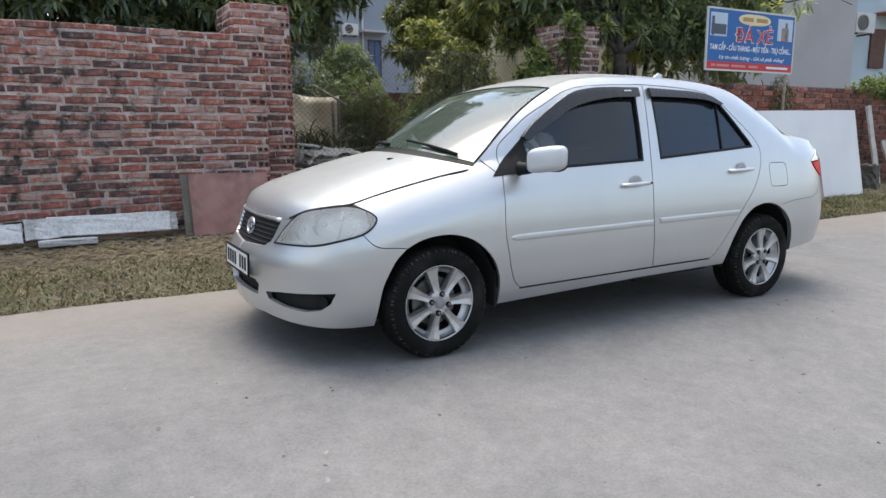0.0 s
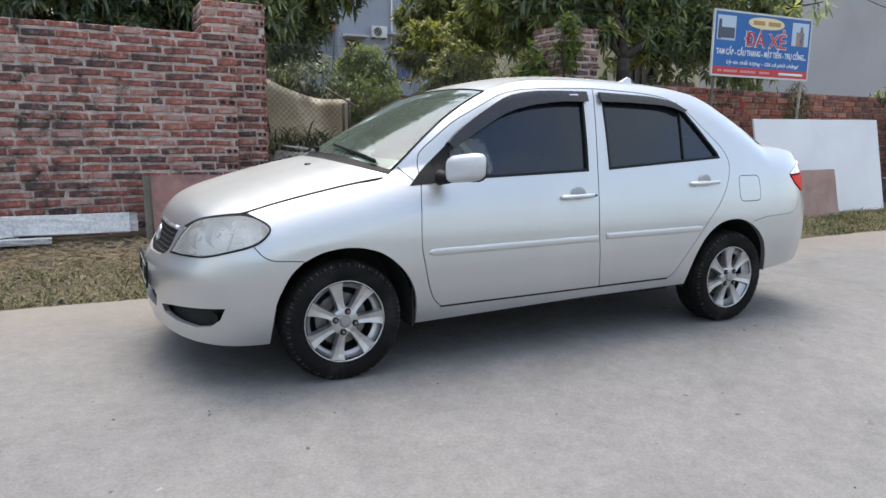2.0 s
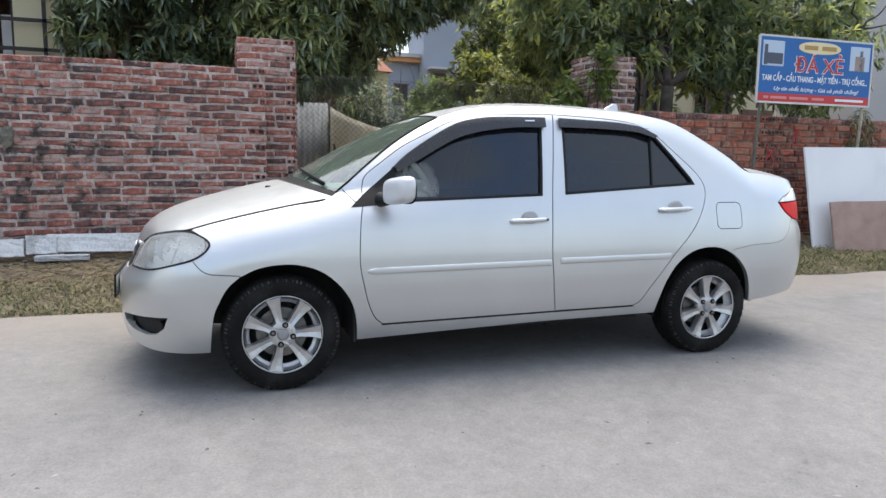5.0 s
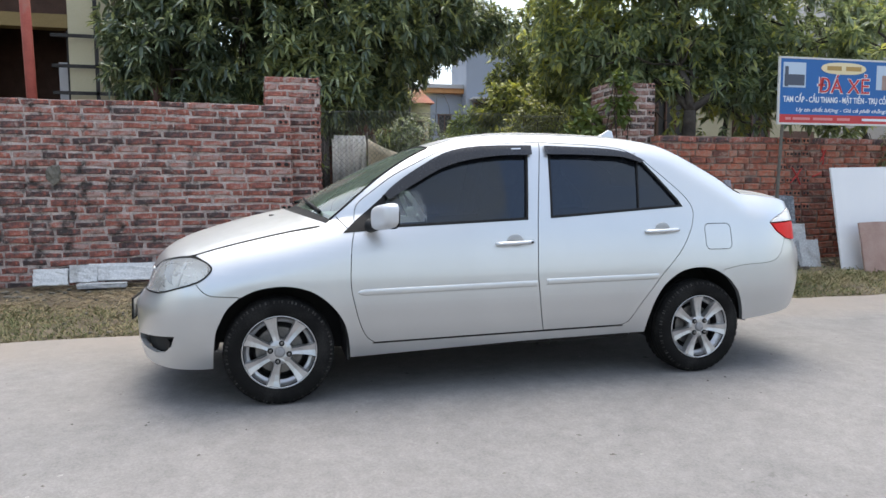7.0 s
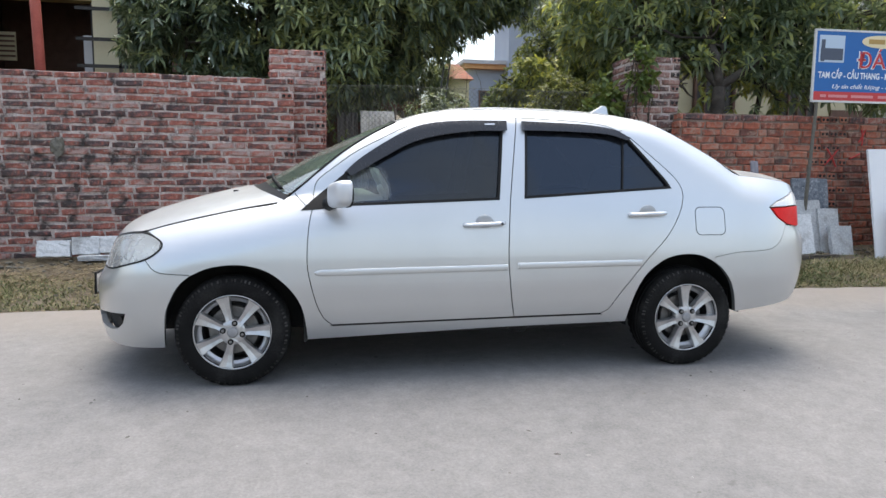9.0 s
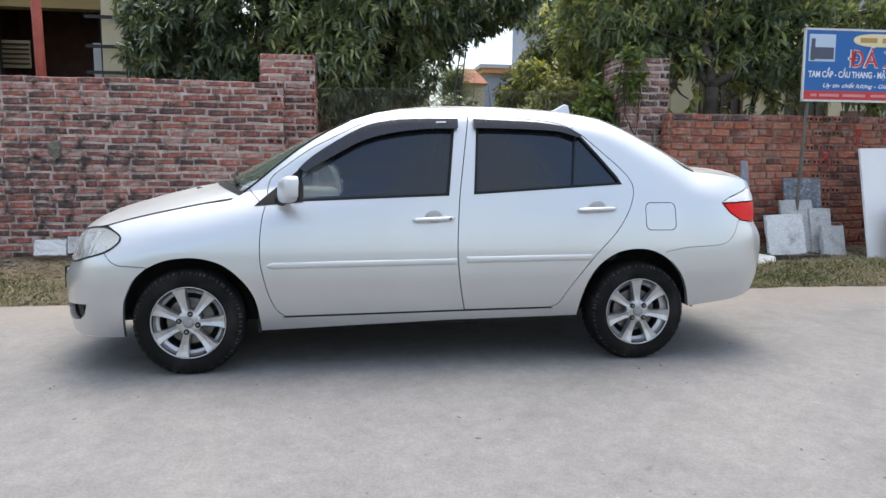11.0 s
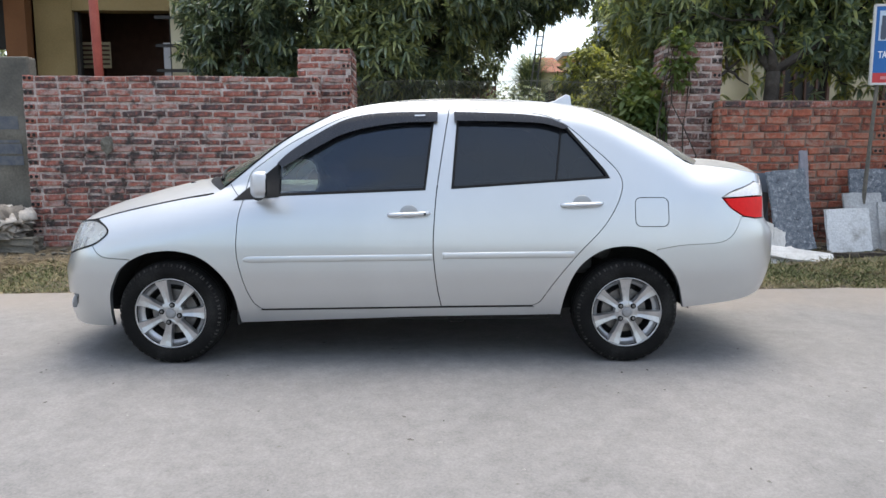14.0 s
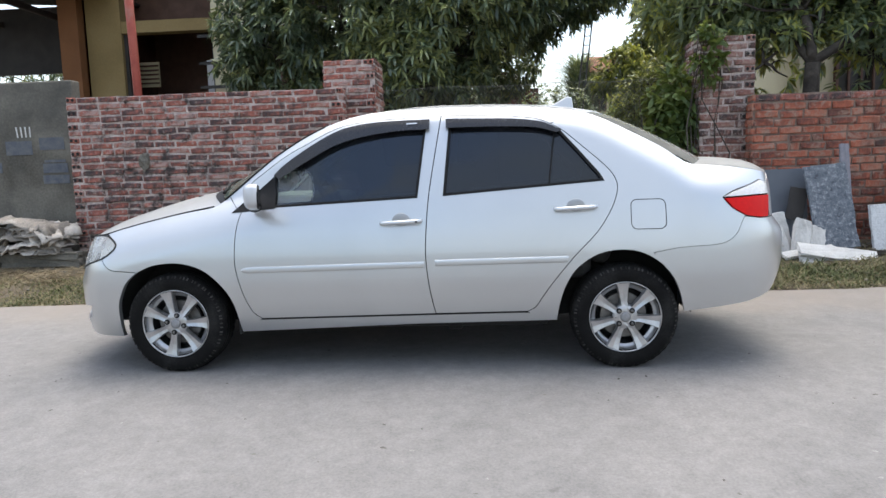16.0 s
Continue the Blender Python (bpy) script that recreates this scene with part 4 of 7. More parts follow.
def moulding(a, b, za, zb, own, far):
    """A rounded rub strip along a door."""
    prof = [(-1.0, -0.004), (-0.97, 0.006), (-0.86, 0.0095), (-0.4, 0.011), (0.2, 0.0115), (0.70, 0.0105), (0.93, 0.008), (1.0, 0.004), (1.0, -0.004)]
    verts, faces = [], []
    run = [a, a + 0.006, a + 0.016] + steps(a + 0.04, b - 0.012, 24) + [b - 0.004, b]
    for s in run:
        tip = min(1.0, max(0.25, math.sqrt(max(0.0, (s - a) / 0.03)))) if a < 1 else 1.0
        cut = 0.35 if s in (run[0], run[-1]) else 1.0
        for k, h in prof:
            verts.append(skin(s, za + (zb - za) * (s - a) / (b - a) + 0.0175 * k * tip, 0.68 * h * cut))
    n = len(prof)
    for i in range(len(run) - 1):
        for k in range(n - 1):
            faces.append((i * n + k, (i + 1) * n + k, (i + 1) * n + k + 1, i * n + k + 1))
    faces += [tuple(range(n))[::-1], tuple((len(run) - 1) * n + k for k in range(n))]
    if far:
        verts, faces = [Vector((v.x, 2 * YC - v.y, v.z)) for v in verts], [f[::-1] for f in faces]
    return put("side_moulding", mesh_of("side_moulding", verts, faces, PAINT, True), own, "body-coloured rub strip")


def mirrored(bm, far):
    if far:
        for v in bm.verts:
            v.co.y = 2 * YC - v.co.y
        bmesh.ops.reverse_faces(bm, faces=bm.faces[:])
    return bm


def handle(x, z, own, far):
    """A pull handle over a round recess whose shade is in its colour."""
    y = skin(x, z).y
    bm = bmesh.new()
    bmesh.ops.create_uvsphere(bm, u_segments=20, v_segments=10, radius=1)
    bmesh.ops.scale(bm, vec=(0.052, 0.006, 0.046), verts=bm.verts)
    bmesh.ops.translate(bm, vec=(x, y, z + 0.004), verts=bm.verts)
    part("handle_recess", mirrored(bm, far), RECESS_SHADE, own, "handle recess in body colour darkened for shade", smooth=True)
    pts = [(x - 0.112, y + 0.004, z - 0.006), (x - 0.10, y - 0.022, z - 0.005), (x - 0.05, y - 0.036, z - 0.002), (x + 0.03, y - 0.036, z + 0.001), (x + 0.085, y - 0.028, z + 0.003), (x + 0.110, y + 0.004, z + 0.004)]
    bar = tube(curve(pts, 5), 0.0125, 10)
    part("door_handle", mirrored(bar, far), SATIN, own, "bright silver pull handle", smooth=True)
    if x < 1.5:
        part("keyhole", mirrored(disc(0.007, (x + 0.088, y - 0.042, z + 0.003), 14), far), BLACK, own)


VISOR = textured("smoked_visor", [(0.012, 0.011, 0.013), (0.018, 0.017, 0.019)], scale=12, rough=(0.2, 0.32), bump=0.0, coat=0.25)
# Body paint made darker: the shade of the handle recess is in its colour.
RECESS_SHADE = textured("shaded_recess_paint", [(0.33, 0.34, 0.35), (0.37, 0.38, 0.39)], scale=3, rough=(0.35, 0.45), bump=0.0, metal=0.5)
for far in (False, True):
    side(far)


def on(s, z):
    return skin(s, z)


HOOD_MID = [(-0.70, 0.728), (-0.678, 0.765), (-0.64, 0.803), (-0.59, 0.838), (-0.51, 0.876), (-0.42, 0.907), (-0.25, 0.957), (-0.07, 1.002), (0.02, 1.020), (0.06, 1.028)]
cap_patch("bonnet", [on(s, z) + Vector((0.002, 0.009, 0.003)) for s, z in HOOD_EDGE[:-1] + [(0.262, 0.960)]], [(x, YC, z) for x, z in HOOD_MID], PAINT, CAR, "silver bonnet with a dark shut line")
for far in (False, True):
    run = [mirrored_point(on(s, z) + Vector((0.001, 0.004, 0.001)), far) for s, z in [(q.x, q.y) for q in curve([(a, b, 0) for a, b in HOOD_EDGE[1:-1]], 4)]]
    part("bonnet_gap", tube(run, 0.0058, 6), DARK, CAR)


for far in (False, True):
    part("pillar_seam", tube([mirrored_point(skin(x, z, 0.0005), far) for x, z in ((0.322, 0.997), (0.348, 0.967), (0.374, 0.940), (0.392, 0.922))], 0.0022, 6), DARK, CAR)


def edge_run(a, b, n):
    return [skin(x, top_line(x)) for x in steps(a, b, n)]


def mid_run(points):
    return [(x, YC, z) for x, z in points]


cap_patch("cowl", [skin(0.256, 0.954) + Vector((0, 0.010, -0.004)), skin(0.275, 0.968), skin(0.292, 0.982)], mid_run([(0.055, 1.026), (0.09, 1.030), (0.14, 1.052)]), BLACK, CAR, "black plastic cowl below the windscreen", n=2)
cap_patch("windscreen", edge_run(0.288, 0.87, 6), mid_run([(0.13, 1.05), (0.27, 1.128), (0.42, 1.210), (0.54, 1.270), (0.66, 1.326), (0.78, 1.377), (0.89, 1.418)]), SCREEN, CAR, "sloping windscreen glass", thick=0.0)
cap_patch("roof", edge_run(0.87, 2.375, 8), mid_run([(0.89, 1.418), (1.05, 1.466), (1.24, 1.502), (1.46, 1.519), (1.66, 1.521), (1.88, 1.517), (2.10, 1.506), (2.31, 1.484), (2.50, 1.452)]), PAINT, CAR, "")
for far in (False, True):
    rim = [mirrored_point(p, far) for p in edge_run(0.288, 0.87, 8)]
    part("screen_seal", tube(rim, 0.006, 6), BLACK, CAR, smooth=True)
head = [Vector((0.89 + (skin(0.87, top_line(0.87)).x - 0.89) * abs(v) ** 2.2, YC + v * (YC - skin(0.87, top_line(0.87)).y), 1.418 + (top_line(0.87) - 1.418) * abs(v) ** 2.2)) for v in steps(-1, 1, 24)]
part("screen_seal", tube(head, 0.0055, 6), BLACK, CAR, smooth=True)
cap_patch("rear_window", edge_run(2.375, 2.95, 5), mid_run([(2.50, 1.452), (2.63, 1.40), (2.76, 1.34), (2.88, 1.28), (3.00, 1.215), (3.11, 1.150)]), REAR_GLASS, CAR, "tinted rear window", thick=0.0)
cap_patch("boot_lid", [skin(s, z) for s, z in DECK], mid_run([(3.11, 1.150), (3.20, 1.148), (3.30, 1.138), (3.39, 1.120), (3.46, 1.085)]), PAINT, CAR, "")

FOG = [(-0.977, 0.345), (-0.874, 0.360), (-0.72, 0.372), (-0.566, 0.383), (-0.592, 0.330), (-0.645, 0.295), (-0.73, 0.282), (-0.86, 0.290), (-0.96, 0.312)]
bumper = poly2([(-1.25, 0.215), (-1.12, 0.218)], ("c", [(-1.12, 0.218), (-1.045, 0.222), (-0.83, 0.206), (-0.60, 0.198), (-0.338, 0.202)]), ("c", [p for p in ARCH_F if p[0] < -0.19]), [(-0.200, 0.590)], ("c", rev(WING_LINE)),
               ("c", [(-0.42, 0.668), (-0.56, 0.637), (-0.69, 0.611), (-0.80, 0.603), (-0.90, 0.598), (-0.966, 0.597)]), ("c", [(-0.966, 0.597), (-0.932, 0.655), (-0.893, 0.703), (-0.905, 0.718)]),
               [(-0.965, 0.706), (-1.0, 0.60), (-1.04, 0.572), (-1.25, 0.560), (-1.25, 0.405), (-1.06, 0.392), (-1.035, 0.372), (-1.05, 0.318), (-1.25, 0.325)])
BUMPER = put("front_bumper", panel_mesh("front_bumper", bumper, PAINT, holes=[poly2(FOG)], depth=0.03, both=True, cell=0.03), CAR, "body-coloured front bumper with fog lamp openings")
for far in (False, True):
    panel("fog_recess", poly2([(-1.25, 0.26), (-0.52, 0.26), (-0.52, 0.42), (-1.25, 0.43)]), DARK, BUMPER, "black recess", lift=-0.05, gap=0, depth=0, far=far)
    c = skin(-0.655, 0.333)
    if far:
        c.y = 2 * YC - c.y
    lamp = disc(0.026, (0, 0, 0), 20, "x", 0.02)
    bmesh.ops.rotate(lamp, cent=(0, 0, 0), matrix=Matrix.Rotation(radians(38 if not far else -38), 3, "Z"), verts=lamp.verts)
    bmesh.ops.translate(lamp, vec=c + Vector((0.03, -0.005 if far else 0.005, 0)), verts=lamp.verts)
    part("fog_lamp", lamp, BLACK, BUMPER, "small dark round fog lamp", smooth=False)

GRILLE = panel("grille", poly2([(-1.25, 0.555), (-1.02, 0.57), (-0.975, 0.60), (-0.955, 0.715), (-1.25, 0.73)]), DARK, CAR, "dark radiator grille with thin slats and an oval badge", lift=-0.012, gap=0, depth=0, both=True)


def grille_line(z, s_end, lift):
    near = [skin(s, z, lift) for s in steps(s_end, -1.25, 8)]
    return near + [Vector((p.x, 2 * YC - p.y, p.z)) for p in near[-2::-1]]


for z, s_end in ((0.582, -1.02), (0.604, -1.008), (0.626, -1.0), (0.648, -0.992), (0.670, -0.985), (0.690, -0.978)):
    part("slat", tube(grille_line(z, s_end, -0.006), 0.0048, 6), GRILLE_MAT, GRILLE, smooth=True)
part("grille_frame", tube(grille_line(0.706, -0.97, 0.0), 0.0105, 8), SATIN, GRILLE, "silver upper grille bar", smooth=True)
BADGE_X = skin(-1.25, 0.642).x - 0.003
oval = [Vector((BADGE_X, YC + 0.060 * math.cos(a), 0.642 + 0.042 * math.sin(a))) for a in steps(0, 2 * math.pi, 28)[:-1]]
part("badge", join(tube([p + Vector((0.25 * (p.z - 0.642), 0, 0)) for p in oval], 0.006, 6, True), tube([Vector((BADGE_X - 0.002 + 0.009 * math.sin(a), YC + 0.022 * math.cos(a), 0.642 + 0.036 * math.sin(a))) for a in steps(0, 2 * math.pi, 20)[:-1]], 0.0045, 6, True)), SATIN, GRILLE, "plain oval silver badge", smooth=True)

plate = new("number_plate")
plate.parent = CAR
plate.matrix_local = pose(-0.815, YC, 0.465, 0, 2, 0)
tagged(plate, "white number plate with dark characters as bars")
part("plate_sheet", box((0.006, 0.47, 0.112), bevel=0.002), PLATE_WHITE, plate)
part("plate_frame", join(*[box((0.010, 0.486, 0.010), (0, 0, dz)) for dz in (-0.058, 0.058)], *[box((0.010, 0.010, 0.126), (0, dy, 0)) for dy in (-0.24, 0.24)]), BLACK, plate)
for k in range(8):
    if k != 3:
        part("character_bar", box((0.003, 0.030, 0.070), (-0.004, -0.185 + 0.053 * k, 0)), BLACK, plate)


def headlight(far):
    h = panel("headlight", poly2(("c", LAMP + LAMP[:1], 3)), LENS, CAR, "cloudy clear plastic headlight", lift=0.004, gap=0.004, depth=0.012, cell=0.03, far=far)
    panel("lamp_housing", poly2(("c", LAMP + LAMP[:1], 3)), LAMP_BACK, h, "bright reflector housing", lift=-0.075, gap=-0.02, depth=0, cell=0.04, far=far)
    ring_panel("lamp_seal", poly2(("c", LAMP + LAMP[:1], 3)), 0.003, -0.005, BLACK, h, far, lift=0.003, depth=0.03)
    for s, z, r in ((-0.83, 0.668, 0.055), (-0.66, 0.700, 0.062)):
        c = skin(s, z, -0.058)
        bm = bmesh.new()
        bmesh.ops.create_uvsphere(bm, u_segments=20, v_segments=10, radius=r)
        bmesh.ops.delete(bm, geom=[v for v in bm.verts if v.co.z > 0.05 * r], context="VERTS")
        out = (skin(s, z, 0.05) - skin(s, z, -0.05)).normalized()
        bmesh.ops.transform(bm, matrix=Matrix.Translation(c) @ out.to_track_quat("Z", "Y").to_matrix().to_4x4(), verts=bm.verts)
        part("reflector", mirrored(bm, far), CHROME, h, "", smooth=True)
        b = bmesh.new()
        bmesh.ops.create_uvsphere(b, u_segments=12, v_segments=8, radius=0.014)
        bmesh.ops.translate(b, vec=c - out * 0.01, verts=b.verts)
        part("bulb", mirrored(b, far), CLEAR, h, "", smooth=True)
    pts = [skin(-0.50, 0.775, -0.02), skin(-0.53, 0.72, -0.02), skin(-0.565, 0.645, -0.02)]
    part("lamp_rib", mirrored(tube(curve(pts, 3), 0.008, 6), far), LAMP_BACK, h, smooth=True)


for far in (False, True):
    headlight(far)
    t = panel("tail_light", poly2([(3.074, 0.921), (3.125, 0.866), (3.215, 0.822), (3.33, 0.808), (3.43, 0.806), (3.452, 0.85), (3.470, 0.928), (3.30, 0.928)]), RED, CAR, "red tail light with a clear upper lens", lift=0.006, gap=0.003, depth=0.02, far=far)
    panel("clear_lens", poly2([(3.074, 0.926), (3.30, 0.932), (3.470, 0.932), (3.462, 0.97), (3.44, 1.0), (3.38, 1.010), (3.25, 0.982), (3.14, 0.956)]), CLEAR, t, "clear upper lens", lift=0.006, gap=0.002, depth=0.02, far=far)
rear = poly2(("c", [(2.868, 0.309), (3.05, 0.332), (3.25, 0.352), (3.42, 0.375), (3.60, 0.39)]), [(3.90, 0.40), (3.90, 0.80), (3.43, 0.803), (3.33, 0.805), (3.215, 0.818)], ("c", rev(TAIL_LINE)), ("c", [(2.70, 0.625)] + ARCH_R[9:]))
put("rear_bumper", panel_mesh("rear_bumper", rear, PAINT, gap=0.0008, depth=0.03, both=True), CAR, "body-coloured rear bumper")
put("boot_face", panel_mesh("boot_face", poly2([(3.475, 0.806), (3.90, 0.803), (3.90, 1.06), (3.58, 1.042), (3.47, 0.99)]), PAINT, both=True), CAR)

# wheels
HUB = 0.284
tyre_profile = [(0.186, 0.004), (0.194, -0.004), (0.205, -0.010), (0.235, -0.016), (0.262, -0.013), (0.279, -0.002), (0.288, 0.012), (0.291, 0.022), (0.2915, 0.030), (0.286, 0.032), (0.286, 0.038), (0.293, 0.040), (0.293, 0.066), (0.286, 0.068), (0.286, 0.076), (0.293, 0.078), (0.293, 0.110), (0.286, 0.112), (0.286, 0.120), (0.292, 0.122), (0.290, 0.160), (0.279, 0.178), (0.235, 0.192), (0.186, 0.170)]
tyre = lathe(tyre_profile, 120)
for v in tyre.verts:
    r = math.hypot(v.co.x, v.co.z)
    a = math.atan2(v.co.z, v.co.x) / (2 * math.pi) * 120
    if r > 0.276 and (v.co.y < 0.025 or v.co.y > 0.150) and int(round(a)) % 3 == 0:
        v.co.x *= 0.981
        v.co.z *= 0.981
    if v.co.z < -HUB + 0.001:
        v.co.z = -HUB + 0.001
TYRE_ME = bpy.data.meshes.new("tyre")
tyre.to_mesh(TYRE_ME)
tyre.free()
TYRE_ME.materials.append(RUBBER)
TYRE_ME.polygons.foreach_set("use_smooth", [True] * len(TYRE_ME.polygons))


def tread_marks():
    """Small dusty blocks round the shoulder of a tyre."""
    verts, faces = [], []
    for k in range(72):
        a = 2 * math.pi * (k + 0.2 * math.sin(k * 2.3)) / 72
        w = 0.0042 / 0.275
        for r, y, d in ((0.266, -0.0120, -1), (0.266, -0.0120, 1), (0.2795, -0.0035, 1), (0.2795, -0.0035, -1)):
            verts.append((r * math.cos(a + d * w), y, r * math.sin(a + d * w)))
        n = len(verts)
        verts += [(x * 1.0, y - 0.0022, z * 1.0) for x, y, z in verts[n - 4:n]]
        b = n - 4
        faces += [(b + 4, b + 5, b + 6, b + 7), (b, b + 1, b + 5, b + 4), (b + 1, b + 2, b + 6, b + 5), (b + 2, b + 3, b + 7, b + 6), (b + 3, b, b + 4, b + 7)]
    return mesh_of("tyre_shoulder", verts, faces, DUSTY_RUBBER, False)


DUSTY_RUBBER = textured("dusty_rubber", [(0.018, 0.017, 0.016), (0.036, 0.034, 0.032), (0.064, 0.061, 0.058)], scale=5, rough=(0.85, 0.95), bump=0.2, fine=150, vary="island", spec=0.15)
MARKS_ME = tread_marks()


def spoke_mesh():
    verts, faces = [], []
    secs = [(0.020, 0.030, -0.003), (0.050, 0.0195, -0.004), (0.085, 0.0195, 0.001), (0.125, 0.0245, 0.002), (0.160, 0.031, -0.002), (0.188, 0.040, -0.008)]
    for r, wd, y in secs:
        for a, b in ((-1.0, 0.038), (-1.0, 0.010), (-0.86, -0.001), (0.0, 0.003), (0.86, -0.003), (1.0, 0.010), (1.0, 0.038)):
            verts.append((a * wd, y + b, r))
    for i in range(len(secs) - 1):
        for k in range(6):
            faces.append((i * 7 + k, i * 7 + k + 1, (i + 1) * 7 + k + 1, (i + 1) * 7 + k))
    bm = bmesh.new()
    vs = [bm.verts.new(v) for v in verts]
    for f in faces:
        bm.faces.new([vs[k] for k in f])
    bmesh.ops.recalc_face_normals(bm, faces=bm.faces[:])
    if sum(f.normal.y for f in bm.faces if abs(f.normal.y) > 0.6) > 0:
        bmesh.ops.reverse_faces(bm, faces=bm.faces[:])
    me = bpy.data.meshes.new("spoke")
    bm.to_mesh(me)
    bm.free()
    me.materials.append(ALLOY)
    return me


SPOKE_ME = spoke_mesh()
# Darker copy of the alloy: the shade inside the rim is in its colour.
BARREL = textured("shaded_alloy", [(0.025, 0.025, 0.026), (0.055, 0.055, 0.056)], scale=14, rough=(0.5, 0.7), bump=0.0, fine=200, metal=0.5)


def me_of(name, bm, mat, smooth=True):
    me = bpy.data.meshes.new(name)
    bm.to_mesh(me)
    bm.free()
    me.materials.append(mat)
    me.polygons.foreach_set("use_smooth", [smooth] * len(me.polygons))
    return me


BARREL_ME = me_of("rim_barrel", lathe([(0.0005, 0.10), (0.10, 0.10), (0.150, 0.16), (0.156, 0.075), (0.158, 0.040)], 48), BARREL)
RIM_ME = me_of("rim", lathe([(0.158, 0.040), (0.160, 0.036), (0.171, 0.033), (0.175, 0.029), (0.186, 0.016), (0.190, -0.002), (0.1935, -0.009), (0.1975, -0.006), (0.197, 0.004), (0.190, 0.02)], 64), ALLOY)
HUBPLATE_ME = me_of("hub_plate", lathe([(0.0005, -0.004), (0.030, -0.005), (0.060, -0.004), (0.067, 0.002), (0.069, 0.03)], 40), ALLOY)
CAP_ME = me_of("centre_cap", lathe([(0.0005, -0.016), (0.018, -0.0155), (0.026, -0.013), (0.029, -0.006), (0.029, 0.0)], 28), CAP_GREY)
# Flat black disc stands for the shaded hole around each wheel nut.
NUT_HOLE_ME = me_of("lug_nut", disc(0.0150, (0, -0.0075, 0), 16, "y", 0.006), BLACK, False)
BOLT_ME = me_of("nut_head", lathe([(0.0005, -0.020), (0.0055, -0.020), (0.0085, -0.017), (0.0085, -0.008)], 6), STEEL, False)
DISC_ME = me_of("brake_disc", lathe([(0.0005, 0.055), (0.070, 0.052), (0.072, 0.062), (0.126, 0.062), (0.126, 0.082)], 40), STEEL, False)


def wheel(x, far, turn, nuts):
    w = put("wheel", RIM_ME, CAR, "seven-spoke alloy wheel with a black tyre", pose(x, (2 * YC - 0.002) if far else 0.002, HUB, 0, 0, 180 if far else 0))
    tyre_ob = put("tyre", TYRE_ME, w, "black rubber tyre, dusty tread")
    tagged(put("tyre_shoulder", MARKS_ME, tyre_ob), kind="stuff")
    spin = pose(0, 0, 0, 0, turn, 0)
    for k in range(7):
        put("spoke", SPOKE_ME, w, "", spin @ pose(0, 0, 0, 0, 360 / 7 * k, 0))
    put("rim_barrel", BARREL_ME, w, "inner rim darkened for shade")
    put("hub_plate", HUBPLATE_ME, w)
    put("centre_cap", CAP_ME, w, "grey centre cap")
    for k in range(4):
        a = radians(nuts + 90 * k)
        nut = put("lug_nut", NUT_HOLE_ME, w, "", pose(0.050 * math.sin(a), 0, 0.050 * math.cos(a)))
        put("nut_head", BOLT_ME, nut, "dull steel nut")
    put("brake_disc", DISC_ME, w, "dull steel brake disc")
    bm = bmesh.new()
    verts = []
    start, stop = (-0.06, 1.0) if x < 1 else (0.0, 1.05)
    if far:
        start, stop = 1 - stop, 1 - start
    for i, a in enumerate(steps(start * math.pi, stop * math.pi, 28)):
        r = 0.362 + 0.006 * math.sin(a)
        for y in (0.035, 0.30):
            verts.append(bm.verts.new((r * math.cos(a), y, r * math.sin(a) + 0.012)))
    for i in range(28):
        bm.faces.new((verts[2 * i], verts[2 * i + 1], verts[2 * i + 3], verts[2 * i + 2]))
    bm.faces.new([verts[2 * i + 1] for i in range(29)])
    part("wheel_housing", bm, DARK, CAR, "", False, pose(x, 2 * YC if far else 0, HUB, 0, 0, 180 if far else 0))


for x, turn, nuts in ((0.0, -14.0, 13.0), (2.55, -4.0, 45.0)):
    for far in (False, True):
        wheel(x, far, turn, nuts)

# underside and cabin
for y in (0.155, 2 * YC - 0.155):
    part("mud_liner", box((0.014, 0.24, 0.20), (0.366, y, 0.31), 0.004), DARK, CAR)
    part("mud_flap", box((0.012, 0.20, 0.14), (2.850, y + 0.01, 0.365), 0.004), BLACK, CAR, "short black rubber mud flap")
part("underbody", join(box((1.72, 1.40, 0.10), (1.28, YC, 0.27), 0.02), box((3.4, 0.62, 0.14), (1.3, YC, 0.36), 0.03), box((0.24, 1.0, 0.10), (-0.45, YC, 0.29), 0.02), box((0.36, 1.2, 0.10), (3.08, YC, 0.42), 0.02), box((0.10, 0.10, 0.07), (1.6, 0.25, 0.215), 0.02)), DARK, CAR)
# Near-black sheets added behind the panels so that their gaps read as shade.
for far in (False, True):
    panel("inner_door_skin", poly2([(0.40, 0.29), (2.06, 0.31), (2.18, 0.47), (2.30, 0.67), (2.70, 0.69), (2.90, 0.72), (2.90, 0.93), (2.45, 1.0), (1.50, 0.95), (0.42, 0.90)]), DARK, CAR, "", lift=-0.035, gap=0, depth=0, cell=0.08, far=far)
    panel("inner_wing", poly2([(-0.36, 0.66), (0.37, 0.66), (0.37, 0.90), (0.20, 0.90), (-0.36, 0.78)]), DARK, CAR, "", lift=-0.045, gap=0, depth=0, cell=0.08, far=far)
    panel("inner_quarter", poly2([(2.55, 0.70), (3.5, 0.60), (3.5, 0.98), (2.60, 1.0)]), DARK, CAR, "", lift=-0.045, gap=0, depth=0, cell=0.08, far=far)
part("cabin_floor", box((1.70, 1.40, 0.03), (1.27, YC, 0.36)), TRIM, CAR)
part("engine_bulkhead", box((0.04, 0.98, 0.55), (0.30, YC, 0.62)), DARK, CAR)
part("rear_bulkhead", box((0.06, 0.98, 0.70), (2.62, YC, 0.70)), TRIM, CAR)
